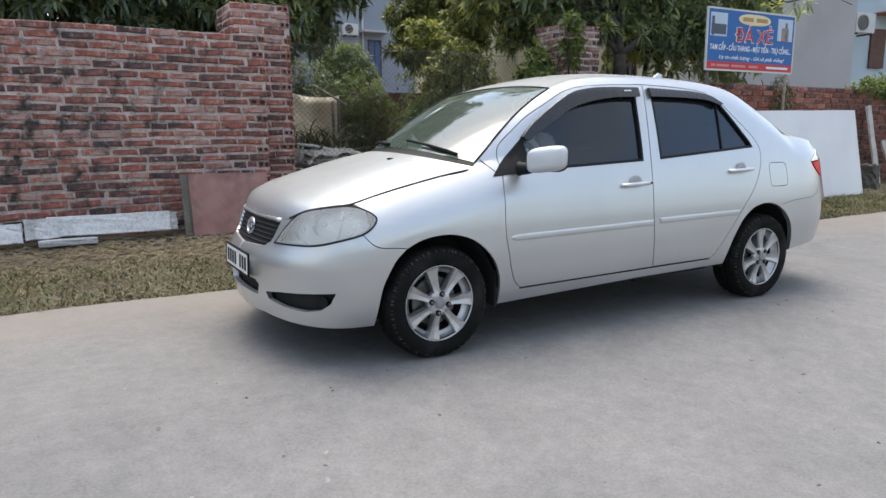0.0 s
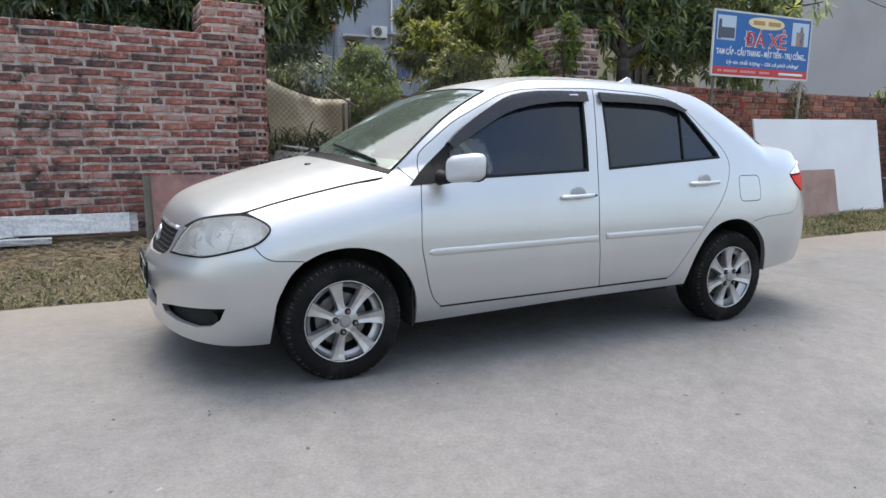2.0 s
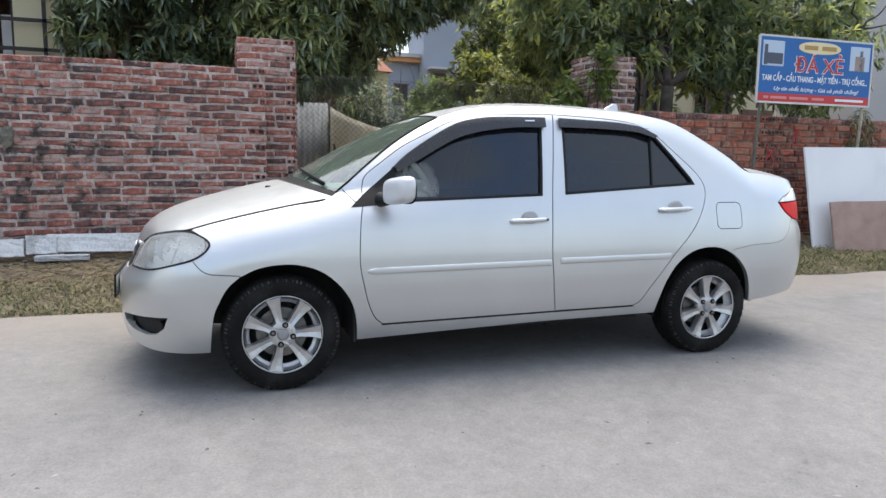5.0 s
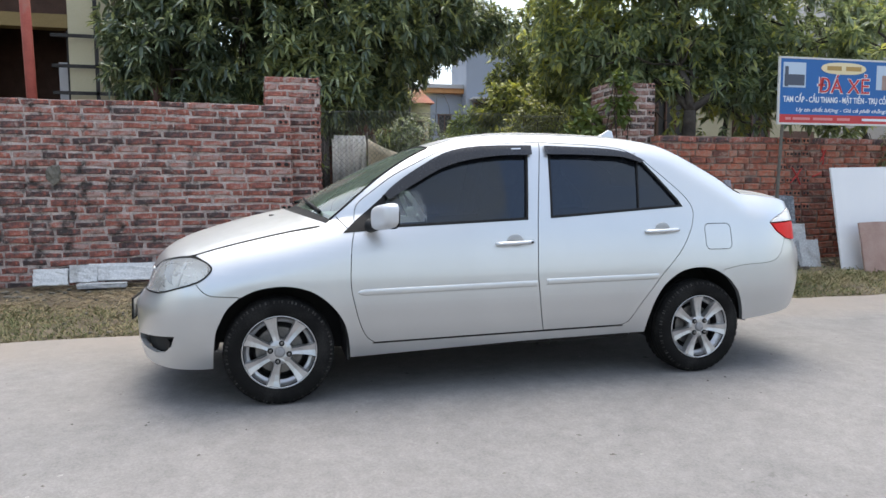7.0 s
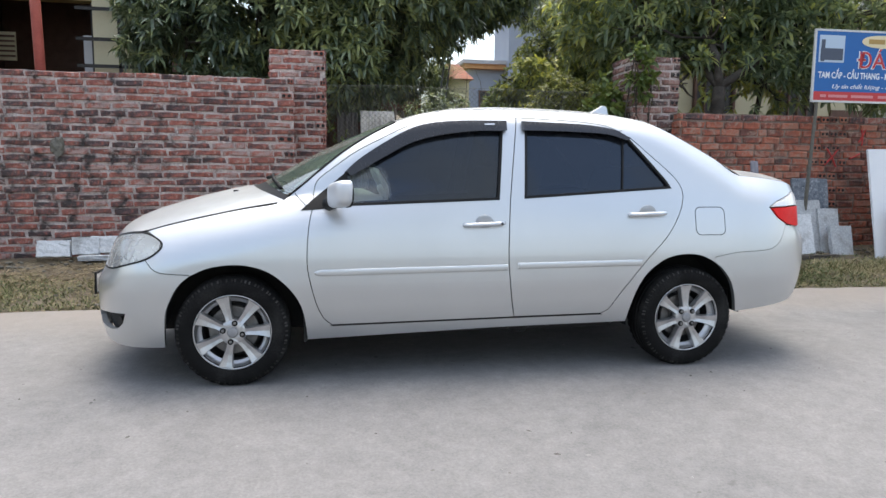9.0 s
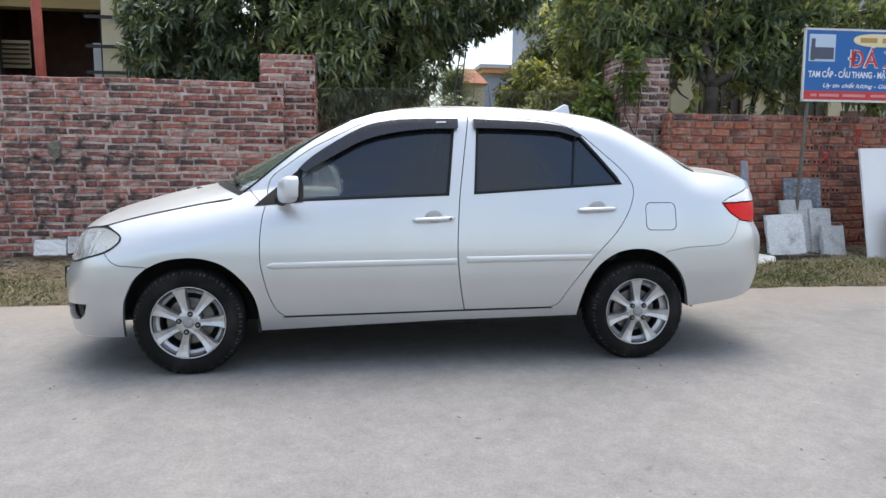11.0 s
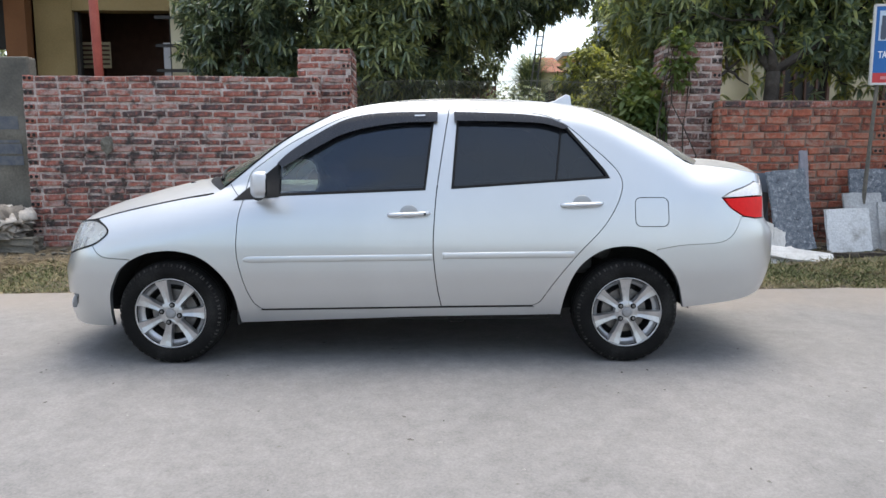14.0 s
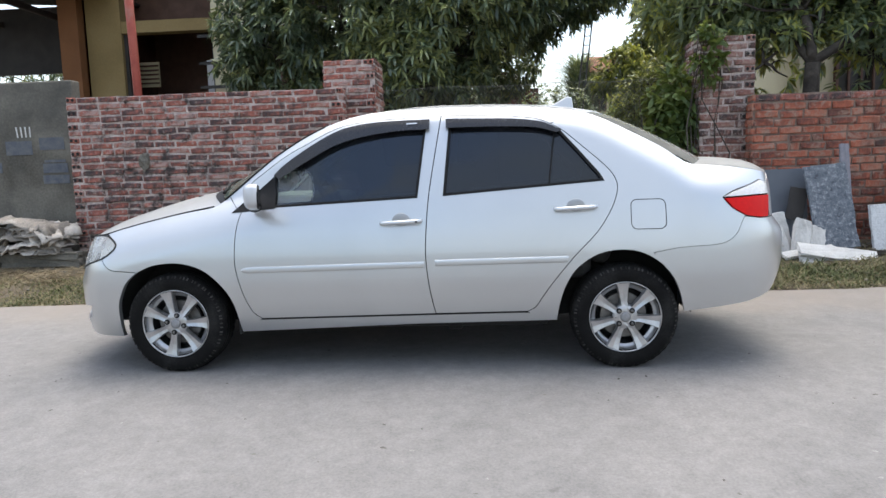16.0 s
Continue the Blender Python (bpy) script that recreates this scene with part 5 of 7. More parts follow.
part("parcel_shelf", box((0.50, 1.25, 0.02), (2.83, YC, 1.055)), TRIM, CAR)
DASH = part("dashboard", box((0.42, 1.36, 0.22), (0.60, YC, 0.88), 0.06, segments=4), DASH_MAT, CAR, "pale dusty dashboard", smooth=True)
part("dash_top", box((0.34, 1.16, 0.02), (0.49, YC, 0.985), 0.008), DASH_MAT, DASH)
WHEEL_C, WHEEL_N = Vector((0.84, 0.44, 0.99)), Vector((0.88, 0, 0.47)).normalized()
sa = WHEEL_N.cross(Vector((0, 1, 0))).normalized()
ring = [WHEEL_C + 0.182 * (sa * math.cos(a) + Vector((0, 1, 0)) * math.sin(a)) for a in steps(0, 2 * math.pi, 40)[:-1]]
STEER = part("steering_wheel", tube(ring, 0.016, 10, True), WHEEL_GREY, CAR, "grey steering wheel", smooth=True)
hub = box((0.05, 0.15, 0.12), (0, 0, 0), 0.02)
bmesh.ops.transform(hub, matrix=Matrix.Translation(WHEEL_C - WHEEL_N * 0.01) @ WHEEL_N.to_track_quat("X", "Z").to_matrix().to_4x4(), verts=hub.verts)
part("wheel_boss", hub, WHEEL_GREY, STEER, smooth=True)
for a in (0, math.pi / 2 * 1.0, math.pi):
    end = WHEEL_C + 0.18 * (sa * -math.sin(a) + Vector((0, 1, 0)) * math.cos(a))
    part("wheel_spoke", tube([WHEEL_C, end], 0.016, 6), WHEEL_GREY, STEER, smooth=True)


def seat(x, y, width, heads):
    s = part("car_seat", join(box((0.50, width, 0.16), (x, y, 0.55), 0.05, segments=3)), CLOTH, CAR, "pale cloth seat", smooth=True)
    back = box((0.15, width, 0.62), (0, 0, 0.31), 0.055, segments=3)
    bmesh.ops.transform(back, matrix=pose(x + 0.27, y, 0.56, 0, 17, 0), verts=back.verts)
    part("seat_back", back, CLOTH, s, smooth=True)
    for hy in heads:
        hd = box((0.10, 0.26, 0.17), (0, 0, 0.72), 0.045, segments=3)
        bmesh.ops.transform(hd, matrix=pose(x + 0.27, hy, 0.56, 0, 17, 0), verts=hd.verts)
        part("headrest", hd, CLOTH, s, smooth=True)


seat(1.22, 0.44, 0.50, [0.44])
seat(1.22, 1.18, 0.50, [1.18])
seat(2.15, YC, 1.24, [0.5, 1.12])


def mirror(far):
    bm = bmesh.new()
    bmesh.ops.create_uvsphere(bm, u_segments=28, v_segments=16, radius=1)
    for v in bm.verts:
        x, y, z = v.co
        def p(c, e=0.62):
            return math.copysign(abs(c) ** e, c)
        v.co = (p(x, 0.7) * 0.052, p(y, 0.5) * 0.114, p(z, 0.5) * 0.066)
        if v.co.x > 0.022:
            v.co.x = 0.022
        v.co.z += 0.012 * v.co.y / 0.1 * -1
    swing = pose(0.556, -0.142, 1.002, 0, 0, 17)
    bmesh.ops.transform(bm, matrix=swing, verts=bm.verts)
    m = part("door_mirror", mirrored(bm, far), MIRROR_PAINT, CAR, "body-coloured door mirror", smooth=True)
    g = disc(1.0, (0, 0, 0), 24, "x", 0.004)
    bmesh.ops.scale(g, vec=(1, 0.100, 0.054), verts=g.verts)
    bmesh.ops.translate(g, vec=(0.024, 0, 0), verts=g.verts)
    bmesh.ops.transform(g, matrix=swing, verts=g.verts)
    part("mirror_glass", mirrored(g, far), MIRROR, m, "mirror glass")
    rim = tube([swing @ Vector((0.022, math.copysign(abs(math.cos(a)) ** 0.6, math.cos(a)) * 0.108, math.copysign(abs(math.sin(a)) ** 0.6, math.sin(a)) * 0.060)) for a in steps(0, 2 * math.pi, 30)[:-1]], 0.006, 6, True)
    part("mirror_rim", mirrored(rim, far), BLACK, m, smooth=True)
    arm = tube(curve([(0.50, 0.02, 0.950), (0.52, -0.03, 0.952), (0.545, -0.075, 0.962)], 4), [0.040, 0.036, 0.034, 0.032, 0.030, 0.028, 0.027, 0.026, 0.025], 12)
    part("mirror_arm", mirrored(arm, far), BLACK, m, "black mirror foot", smooth=True)


for far in (False, True):
    mirror(far)

fin = bmesh.new()
prof = [(-0.10, 0.0), (0.06, 0.0), (0.05, 0.055), (0.028, 0.060), (-0.03, 0.022)]
vs = []
for y in (-0.022, 0.022):
    vs.append([fin.verts.new((x, y * (1 - 0.75 * z / 0.06), z)) for x, z in prof])
fin.faces.new(vs[0]), fin.faces.new(vs[1][::-1])
for k in range(5):
    q = (k + 1) % 5
    fin.faces.new((vs[0][k], vs[1][k], vs[1][q], vs[0][q]))
bmesh.ops.recalc_face_normals(fin, faces=fin.faces[:])
bmesh.ops.bevel(fin, geom=fin.edges[:], offset=0.004, segments=2, affect="EDGES", profile=0.5)
part("roof_aerial", fin, PAINT, CAR, "small fin aerial", smooth=False, m=pose(2.29, YC, 1.487, 0, 4, 0) @ Matrix.Scale(1.35, 4))


def wiper(y0, y1):
    def on_screen(y, k):
        v = abs(y - YC) / (YC - skin(0.288, 0.98).y)
        w = v ** 2.2
        x0, z0 = 0.13 + (0.288 - 0.13) * w, 1.05 + (0.98 - 1.05) * w
        return Vector((x0 + 0.30 * k, y, z0 + 0.185 * k + 0.016))
    arm = part("wiper", tube([on_screen(y0, 0.02), on_screen((y0 + y1) / 2, 0.10)], 0.011, 6), BLACK, CAR, "black windscreen wiper", smooth=True)
    part("wiper_blade", tube([on_screen(y0 + (y1 - y0) * k, 0.04 + 0.12 * k) for k in steps(0.15, 1.0, 8)], 0.008, 6), BLACK, arm, smooth=True)


wiper(0.24, 0.70)
wiper(0.86, 1.32)
for y in (0.52, 1.10):
    part("washer_jet", box((0.03, 0.025, 0.014), (-0.02, y, 0.995), 0.004), BLACK, CAR)


# ---- brick walls ----
def brick_mesh(name, l, h, d, mat, seed, holes=False):
    """A brick with worn edges; a header may show its two holes as dark discs."""
    rnd = random.Random(seed)
    c = 0.008
    def j():
        return rnd.uniform(-0.0095, 0.0095)
    def ring(x, z, y, k):
        out = []
        for u, w in ((-1, -1), (-0.35, -1), (0.35, -1), (1, -1), (1, 1), (0.35, 1), (-0.35, 1), (-1, 1)):
            out.append((u * x + j() * k, y + j() * k * 0.4, w * z + j() * k * 0.6))
        return out
    v = ring(l / 2, h / 2, 0.03, 0) + ring(l / 2, h / 2, -d + c, 1) + ring(l / 2 - c, h / 2 - c, -d, 1)
    f = [tuple(range(16, 24))]
    for a in (0, 8):
        for k in range(8):
            q = (k + 1) % 8
            f.append((a + k, a + q, a + 8 + q, a + 8 + k))
    idx = [0] * len(f)
    if holes:
        # Flat dark discs put the shade of the holes into colour.
        for cx in (-0.026, 0.026):
            n = len(v)
            v += [(cx + 0.018 * math.cos(2 * math.pi * k / 8), -d - 0.003, 0.018 * math.sin(2 * math.pi * k / 8)) for k in range(8)]
            f.append(tuple(range(n, n + 8)))
            idx.append(1)
    return mesh_of(name, v, f, [mat, DARK], False, idx)


def brick_face(parent, origin, turn, length, z0, z1, mat, seed, limit=99.0, end_headers=0, start_headers=0, depth=0.009, course=0.073, height=0.050, bond=None, cap=None):
    """Bricks of one face of a wall as parts of it; those past the limit are joined."""
    rnd = random.Random(seed)
    kinds = [brick_mesh("brick", 0.222 + 0.009 * (k - 2), height + 0.003 * (k % 3), depth, mat, seed * 10 + k) for k in range(5)]
    tops = [brick_mesh("brick", 0.222, height, depth, cap, seed * 10 + 20 + k) for k in range(3)] if cap else None
    heads = [brick_mesh("brick", 0.105, height + 0.003, depth, mat, seed * 10 + 7 + k, True) for k in range(2)]
    halves = [brick_mesh("brick", 0.11, height, depth, mat, seed * 10 + 9)]
    base = pose(*origin, 0, 0, turn)
    made, rest = 0, []
    rows = int((z1 - z0) / course)
    for r in range(rows):
        z = z0 + (r + 0.5) * course
        x = -0.12 * (r % 2) + rnd.uniform(-0.03, 0.03)
        if start_headers and r % 2 == 0:
            x = 0.0
        while x < length - 0.02:
            l = 0.232 + rnd.uniform(-0.03, 0.012)
            if rnd.random() < 0.10:
                l = rnd.uniform(0.09, 0.13)
            kind = rnd.choice(tops if cap and r == rows - 1 else kinds)
            if start_headers and r % 2 == 0 and x == 0.0:
                kind, l = rnd.choice(heads), 0.112
            if bond and r % 2 == 0 and bond[0] < x < bond[1]:
                kind, l = rnd.choice(heads), 0.11
            if end_headers and length - x < 0.25:
                if r % 2 == 0 and length - x > 0.13:
                    kind, l = halves[0], length - x - 0.125
                    if l < 0.06:
                        kind, l = rnd.choice(heads), length - x
                elif r % 2 == 0:
                    kind, l = rnd.choice(heads), 0.115
                else:
                    l = length - x
            a, b = max(x, 0.0), min(x + l, length)
            x += l + rnd.uniform(0.012, 0.024)
            w = b - a
            if w < 0.05:
                continue
            full = kind.vertices[3].co.x * 2
            sx = (w - 0.004) / full if kind not in heads else min(1.5, (w - 0.004) / full)
            m = base @ Matrix.Translation((a + w / 2, 0, z + rnd.uniform(-0.004, 0.004) + 0.013 * noise.noise(((a + w / 2) * 0.9, z * 1.5, seed)))) @ pose(0, rnd.uniform(-0.007, 0.006), 0, 0, rnd.uniform(-1.9, 1.9), rnd.uniform(-2.0, 2.0)) @ Matrix.Diagonal((sx, 1, rnd.uniform(0.90, 1.10), 1))
            if a < limit:
                ob = new("brick", kind)
                ob.parent = parent
                ob.matrix_local = m
                made += 1
            else:
                rest.append((kind, m))
    if rest:
        v, f = [], []
        for kind, m in rest:
            n = len(v)
            v += [m @ p.co for p in kind.vertices]
            f += [tuple(n + k for k in p.vertices) for p in kind.polygons if p.material_index == 0]
        ob = put("far_bricks", mesh_of("far_bricks", v, f, BRICK_FAR, False), parent)
        tagged(ob, kind="stuff")


def wall_core(name, origin, turn, length, thick, z0, z1, mat, label, seed):
    bm = box((length, thick - 0.01, z1 - z0), (length / 2, thick / 2, (z0 + z1) / 2))
    bmesh.ops.subdivide_edges(bm, edges=[e for e in bm.edges if abs(e.verts[0].co.x - e.verts[1].co.x) > 0.5 * length], cuts=int(length / 0.15))
    rnd = random.Random(seed)
    for v in bm.verts:
        if v.co.z > z1 - 0.01:
            v.co.z += rnd.uniform(-0.004, 0.006)
    bmesh.ops.transform(bm, matrix=pose(*origin, 0, 0, turn), verts=bm.verts)
    return tagged(part(name, bm, mat), label, "wall", kind="structure")


w = wall_core("wall_garden", (-2.88, 3.70, 0), 1.6, 3.10, 0.22, 0.05, 2.04, MORTAR, "old brick garden wall with rough mortar and black stains", 3)
brick_face(w, (-2.88, 3.70, 0), 1.6, 3.10, 0.20, 2.06, BRICK, 3, end_headers=1, start_headers=1, course=0.074)
brick_face(w, (-2.88 + 3.10 * math.cos(radians(1.6)), 3.70 + 3.10 * math.sin(radians(1.6)), 0), 91.6, 0.21, 0.20, 2.06, BRICK, 13, course=0.074)
w = wall_core("wall_pier_left", (-0.03, 4.02, 0), 0, 0.58, 0.58, 0.05, 2.37, MORTAR, "square brick gate pier behind the garden wall", 4)
brick_face(w, (-0.03, 4.02, 0), 0, 0.58, 0.20, 2.39, BRICK, 4, end_headers=1, course=0.075)
brick_face(w, (0.55, 4.02, 0), 90, 0.58, 0.20, 2.39, BRICK, 5)
brick_face(w, (-0.03, 4.60, 0), -90, 0.58, 1.70, 2.39, BRICK, 15, course=0.075)
w = wall_core("wall_pier_right", (4.13, 4.08, 0), 0, 0.58, 0.58, 0.05, 2.46, MORTAR, "square brick gate pier overgrown by a creeper", 6)
brick_face(w, (4.13, 4.08, 0), 0, 0.58, 0.20, 2.48, BRICK_GREY, 6, end_headers=1, course=0.0844, height=0.058)
brick_face(w, (4.13, 4.66, 0), -90, 0.58, 0.20, 2.48, BRICK_GREY, 7, course=0.0844, height=0.058)
w = wall_core("wall_yard", (4.60, 3.80, 0), -0.4, 16.0, 0.2, 0.05, 1.80, MORTAR_DARK, "orange brick yard wall with a dark weathered top", 8)
brick_face(w, (4.60, 3.80, 0), -0.4, 16.0, 0.20, 1.815, BRICK_NEW, 8, limit=4.6, course=0.0845, height=0.066, bond=(1.62, 2.1), cap=BRICK)
brick_face(w, (4.60, 4.0, 0), -90.4, 0.2, 0.20, 1.815, BRICK_NEW, 9, course=0.0845, height=0.066)
blob = bmesh.new()
bmesh.ops.create_icosphere(blob, subdivisions=3, radius=1)
for v in blob.verts:
    d = 1 + 0.45 * noise.noise(v.co * 1.7) + 0.2 * noise.noise(v.co * 4.5)
    v.co = Vector((v.co.x * 0.07, v.co.y * 0.03, v.co.z * 0.085)) * d
part("cement_blob", blob, CEMENT, bpy.data.objects["wall_garden"], "grey lump of cement stuck on the bricks", False, pose(-2.03, 3.715, 1.32))
RED_MARK = textured("red_spray_paint", [(0.42, 0.03, 0.03), (0.5, 0.06, 0.05)], scale=20, rough=(0.7, 0.9), bump=0.2)
for a, b in (((6.50, 1.22), (6.68, 1.42)), ((6.52, 1.42), (6.66, 1.20)), ((6.95, 1.50), (7.04, 1.66)), ((6.98, 1.66), (7.00, 1.46)), ((6.84, 1.30), (6.98, 1.36))):
    part("paint_stroke", tube([(a[0], 3.776, a[1]), ((a[0] + b[0]) / 2 + 0.01, 3.774, (a[1] + b[1]) / 2), (b[0], 3.776, b[1])], 0.011, 5), RED_MARK, w, "red sprayed mark")


# ---- sign ----
def text_mesh(body, size, mat, thick=0.002, shear=0.0, spacing=1.0, bold=0.0):
    cu = bpy.data.curves.new("text", "FONT")
    cu.body, cu.size, cu.extrude, cu.shear, cu.space_character = body, size, thick / 2, shear, spacing
    cu.align_x, cu.align_y = "CENTER", "CENTER"
    cu.resolution_u = 3
    cu.offset = bold
    ob = bpy.data.objects.new("text", cu)
    scene.collection.objects.link(ob)
    bpy.context.view_layer.update()
    me = bpy.data.meshes.new_from_object(ob.evaluated_get(bpy.context.evaluated_depsgraph_get()))
    bpy.data.objects.remove(ob)
    me.materials.clear()
    me.materials.append(mat)
    return me


def letters_of(me, name, mat):
    """A line of writing cut into its letters, accents kept with their letter."""
    bm = bmesh.new()
    bm.from_mesh(me)
    bmesh.ops.remove_doubles(bm, verts=bm.verts, dist=1e-6)
    seen, islands = set(), []
    for v in bm.verts:
        if v in seen:
            continue
        todo, group = [v], []
        seen.add(v)
        while todo:
            a = todo.pop()
            group.append(a)
            for e in a.link_edges:
                b = e.other_vert(a)
                if b not in seen:
                    seen.add(b)
                    todo.append(b)
        islands.append((min(q.co.x for q in group), max(q.co.x for q in group), group))
    islands.sort(key=lambda i: i[0])
    runs = []
    for lo, hi, group in islands:
        if runs and min(hi, runs[-1][1]) - lo > 0.35 * min(hi - lo, runs[-1][1] - runs[-1][0]):
            runs[-1] = (runs[-1][0], max(hi, runs[-1][1]), runs[-1][2] + group)
        else:
            runs.append((lo, hi, group))
    out = []
    for lo, hi, group in runs:
        index = {v: k for k, v in enumerate(group)}
        faces = {f for v in group for f in v.link_faces}
        out.append(mesh_of(name, [v.co.copy() for v in group], sorted([index[v] for v in f.verts] for f in faces), mat, False))
    bm.free()
    return out


def fit_text(name, body, width, height, mat, parent, at, shear=0.0, bold=0.0):
    me = text_mesh(body, 1.0, mat, 0.002, shear, 1.0, bold)
    xs = [v.co.x for v in me.vertices] or [0, 1]
    zs = [v.co.y for v in me.vertices] or [0, 1]
    sx, sy = width / (max(xs) - min(xs)), height / (max(zs) - min(zs))
    cx, cy = (max(xs) + min(xs)) / 2, (max(zs) + min(zs)) / 2
    for v in me.vertices:
        v.co = ((v.co.x - cx) * sx, (v.co.y - cy) * sy, v.co.z)
    m = Matrix.Translation(at) @ pose(0, 0, 0, 90, 0, 0)
    for letter in letters_of(me, name, mat):
        put(name, letter, parent, "", m)


def flat(w, h, at, depth=0.002):
    return box((w, depth, h), at)


SIGN_CREAM = material("sign_cream", (0.72, 0.62, 0.38), 0.5)
SIGN_PINK = material("sign_pink", (0.62, 0.24, 0.24), 0.5)
SIGN = thing("shop_sign", (6.89, 3.43, ground_z(3.43)), "blue hand-painted stone yard sign board on two thin posts", "sign", turn=-1.5)
SIGN.matrix_world = SIGN.matrix_world @ Matrix.Diagonal((0.94, 1, 1, 1))
sz = 2.335 - ground_z(3.43)
part("sign_panel", box((1.86, 0.018, 0.775), (0, 0, sz), 0.003), SIGN_BLUE, SIGN, "blue painted sheet")
part("sign_frame", join(box((1.90, 0.026, 0.022), (0, 0, sz + 0.395)), box((1.90, 0.026, 0.022), (0, 0, sz - 0.395)), box((0.022, 0.026, 0.80), (-0.94, 0, sz)), box((0.022, 0.026, 0.80), (0.94, 0, sz))), AC_WHITE, SIGN, "pale thin frame")
part("address_strip", flat(1.85, 0.10, (0, -0.011, sz - 0.335)), SIGN_RED, SIGN, "red strip with pale bars of writing")
for k, (x, wd) in enumerate(((-0.80, 0.08), (-0.60, 0.26), (-0.27, 0.30), (0.05, 0.20), (0.42, 0.16), (0.66, 0.34))):
    part("writing_bar", flat(wd, 0.030, (x, -0.016, sz - 0.335)), SIGN_WHITE if k > 3 else SIGN_PINK, SIGN)
oval = disc(1.0, (0, 0, 0), 32, "y", 0.004)
bmesh.ops.scale(oval, vec=(0.35, 1, 0.072), verts=oval.verts)
for v in oval.verts:
    v.co.x = math.copysign(abs(v.co.x / 0.35) ** 0.7 * 0.35, v.co.x)
bmesh.ops.translate(oval, vec=(0.03, -0.012, sz + 0.285), verts=oval.verts)
part("name_oval", oval, SIGN_CREAM, SIGN, "pale oval with golden bars of writing")
for x, wd in ((-0.12, 0.22), (0.18, 0.24)):
    part("writing_bar", flat(wd, 0.052, (x, -0.016, sz + 0.285)), SIGN_GOLD, SIGN)
fit_text("letter_edge", "ĐÁ XẺ", 0.83, 0.256, SIGN_WHITE, SIGN, (0.04, -0.0105, sz + 0.105), bold=0.030)
fit_text("letter", "ĐÁ XẺ", 0.80, 0.236, SIGN_RED, SIGN, (0.04, -0.0150, sz + 0.105), bold=0.006)
fit_text("letter", "TAM CẤP - CẦU THANG - MẶT TIỀN - TRỤ CỔNG...", 1.76, 0.132, SIGN_WHITE, SIGN, (0.0, -0.011, sz - 0.09), bold=0.022)
fit_text("letter", "Uy tín chất lượng - Giá cả phải chăng!", 1.42, 0.075, SIGN_WHITE, SIGN, (0.03, -0.011, sz - 0.225), 0.3, 0.010)
for x in (-0.72, 0.72):
    part("picture", flat(0.34, 0.30, (x, -0.011, sz + 0.19)), SIGN_SKY, SIGN, "small painted picture of stone work")
    part("picture_shape", flat(0.30 if x < 0 else 0.16, 0.13 if x < 0 else 0.18, (x, -0.014, sz + 0.13)), SIGN_SHADE if x < 0 else BROWN_STONE, SIGN)
    part("picture_shape", flat(0.05, 0.24, (x + (-0.12 if x < 0 else 0.02), -0.0145, sz + 0.17)), SIGN_SHADE if x < 0 else SLATE, SIGN)
part("post", tube([(-0.90, 0.06, 0), (-0.875, 0.055, 0.6), (-0.85, 0.045, 1.3), (-0.80, 0.035, sz + 0.36)], [0.024, 0.023, 0.021, 0.018], 10), CEMENT, SIGN, "weathered pole", smooth=True)
part("post", tube([(0.83, 0.05, 0), (0.86, 0.04, 1.0), (0.91, 0.03, sz + 0.42)], [0.020, 0.020, 0.018], 8), BAMBOO, SIGN, "weathered pole", smooth=True)


# ---- stone slabs and boards along the walls ----
def slab(name, size, at, lean, turn, mat, label, category, group="", seed=1, jitter=0.006, roll=0.0):
    """A slab whose base stands at a place and whose top leans back."""
    m = pose(*at, 0, 0, turn) @ pose(0, 0, 0, -lean, 0, 0) @ pose(0, 0, 0, 0, roll, 0)
    ob = part(name, rough_box(size, (0, 0, size[2] / 2), jitter, 4, seed), mat, None, "", False, m)
    return tagged(ob, label, category, group)


g1, g2 = "stone offcuts along the garden wall", "stone slabs along the yard wall"
slab("granite_strip", (0.30, 0.04, 0.155), (-2.05, 3.50, 0.262), 15, 0, GRANITE, "short pale granite strip leaning on the wall", "stone slab", g1, 1)
slab("granite_strip", (0.24, 0.045, 0.165), (-1.76, 3.49, 0.282), 14, 1, GRANITE, "squarish pale granite block leaning on the wall", "stone slab", g1, 2)
slab("granite_strip", (0.95, 0.035, 0.165), (-1.25, 3.50, 0.290), 16, -1, GRANITE, "long pale granite strip leaning on the wall", "stone slab", g1, 3)
slab("granite_strip", (0.30, 0.05, 0.15), (-0.86, 3.55, 0.285), 12, 2, GRANITE, "grey granite offcut at the wall's foot", "stone slab", g1, 4)
slab("granite_strip", (0.42, 0.10, 0.045), (-1.58, 3.40, 0.235), 0, 3, GRANITE, "flat granite offcut lying on the soil", "stone slab", g1, 5)
slab("red_slab", (0.72, 0.025, 0.56), (-0.22, 3.46, 0.225), 17, 0, RED_STONE, "dusty red polished stone slab leaning on bricks", "stone slab", "", 6, 0.003)
slab("narrow_slab", (0.07, 0.03, 0.55), (-0.61, 3.50, 0.225), 15, 0, CEMENT, "narrow dark stone strip beside a red slab", "stone slab", "", 7)
slab("white_board", (2.48, 0.025, 1.28), (7.86, 2.98, 0.155), 11, -1.5, WHITE_SLAB, "large plain white board leaning on the yard wall", "board", "", 8, 0.003, roll=-0.8)
slab("brown_slab", (1.08, 0.025, 0.62), (7.30, 2.80, 0.14), 12, -2, BROWN_STONE, "dusty brown slab leaning on a white board", "stone slab", "", 9, 0.004, roll=-1.0)
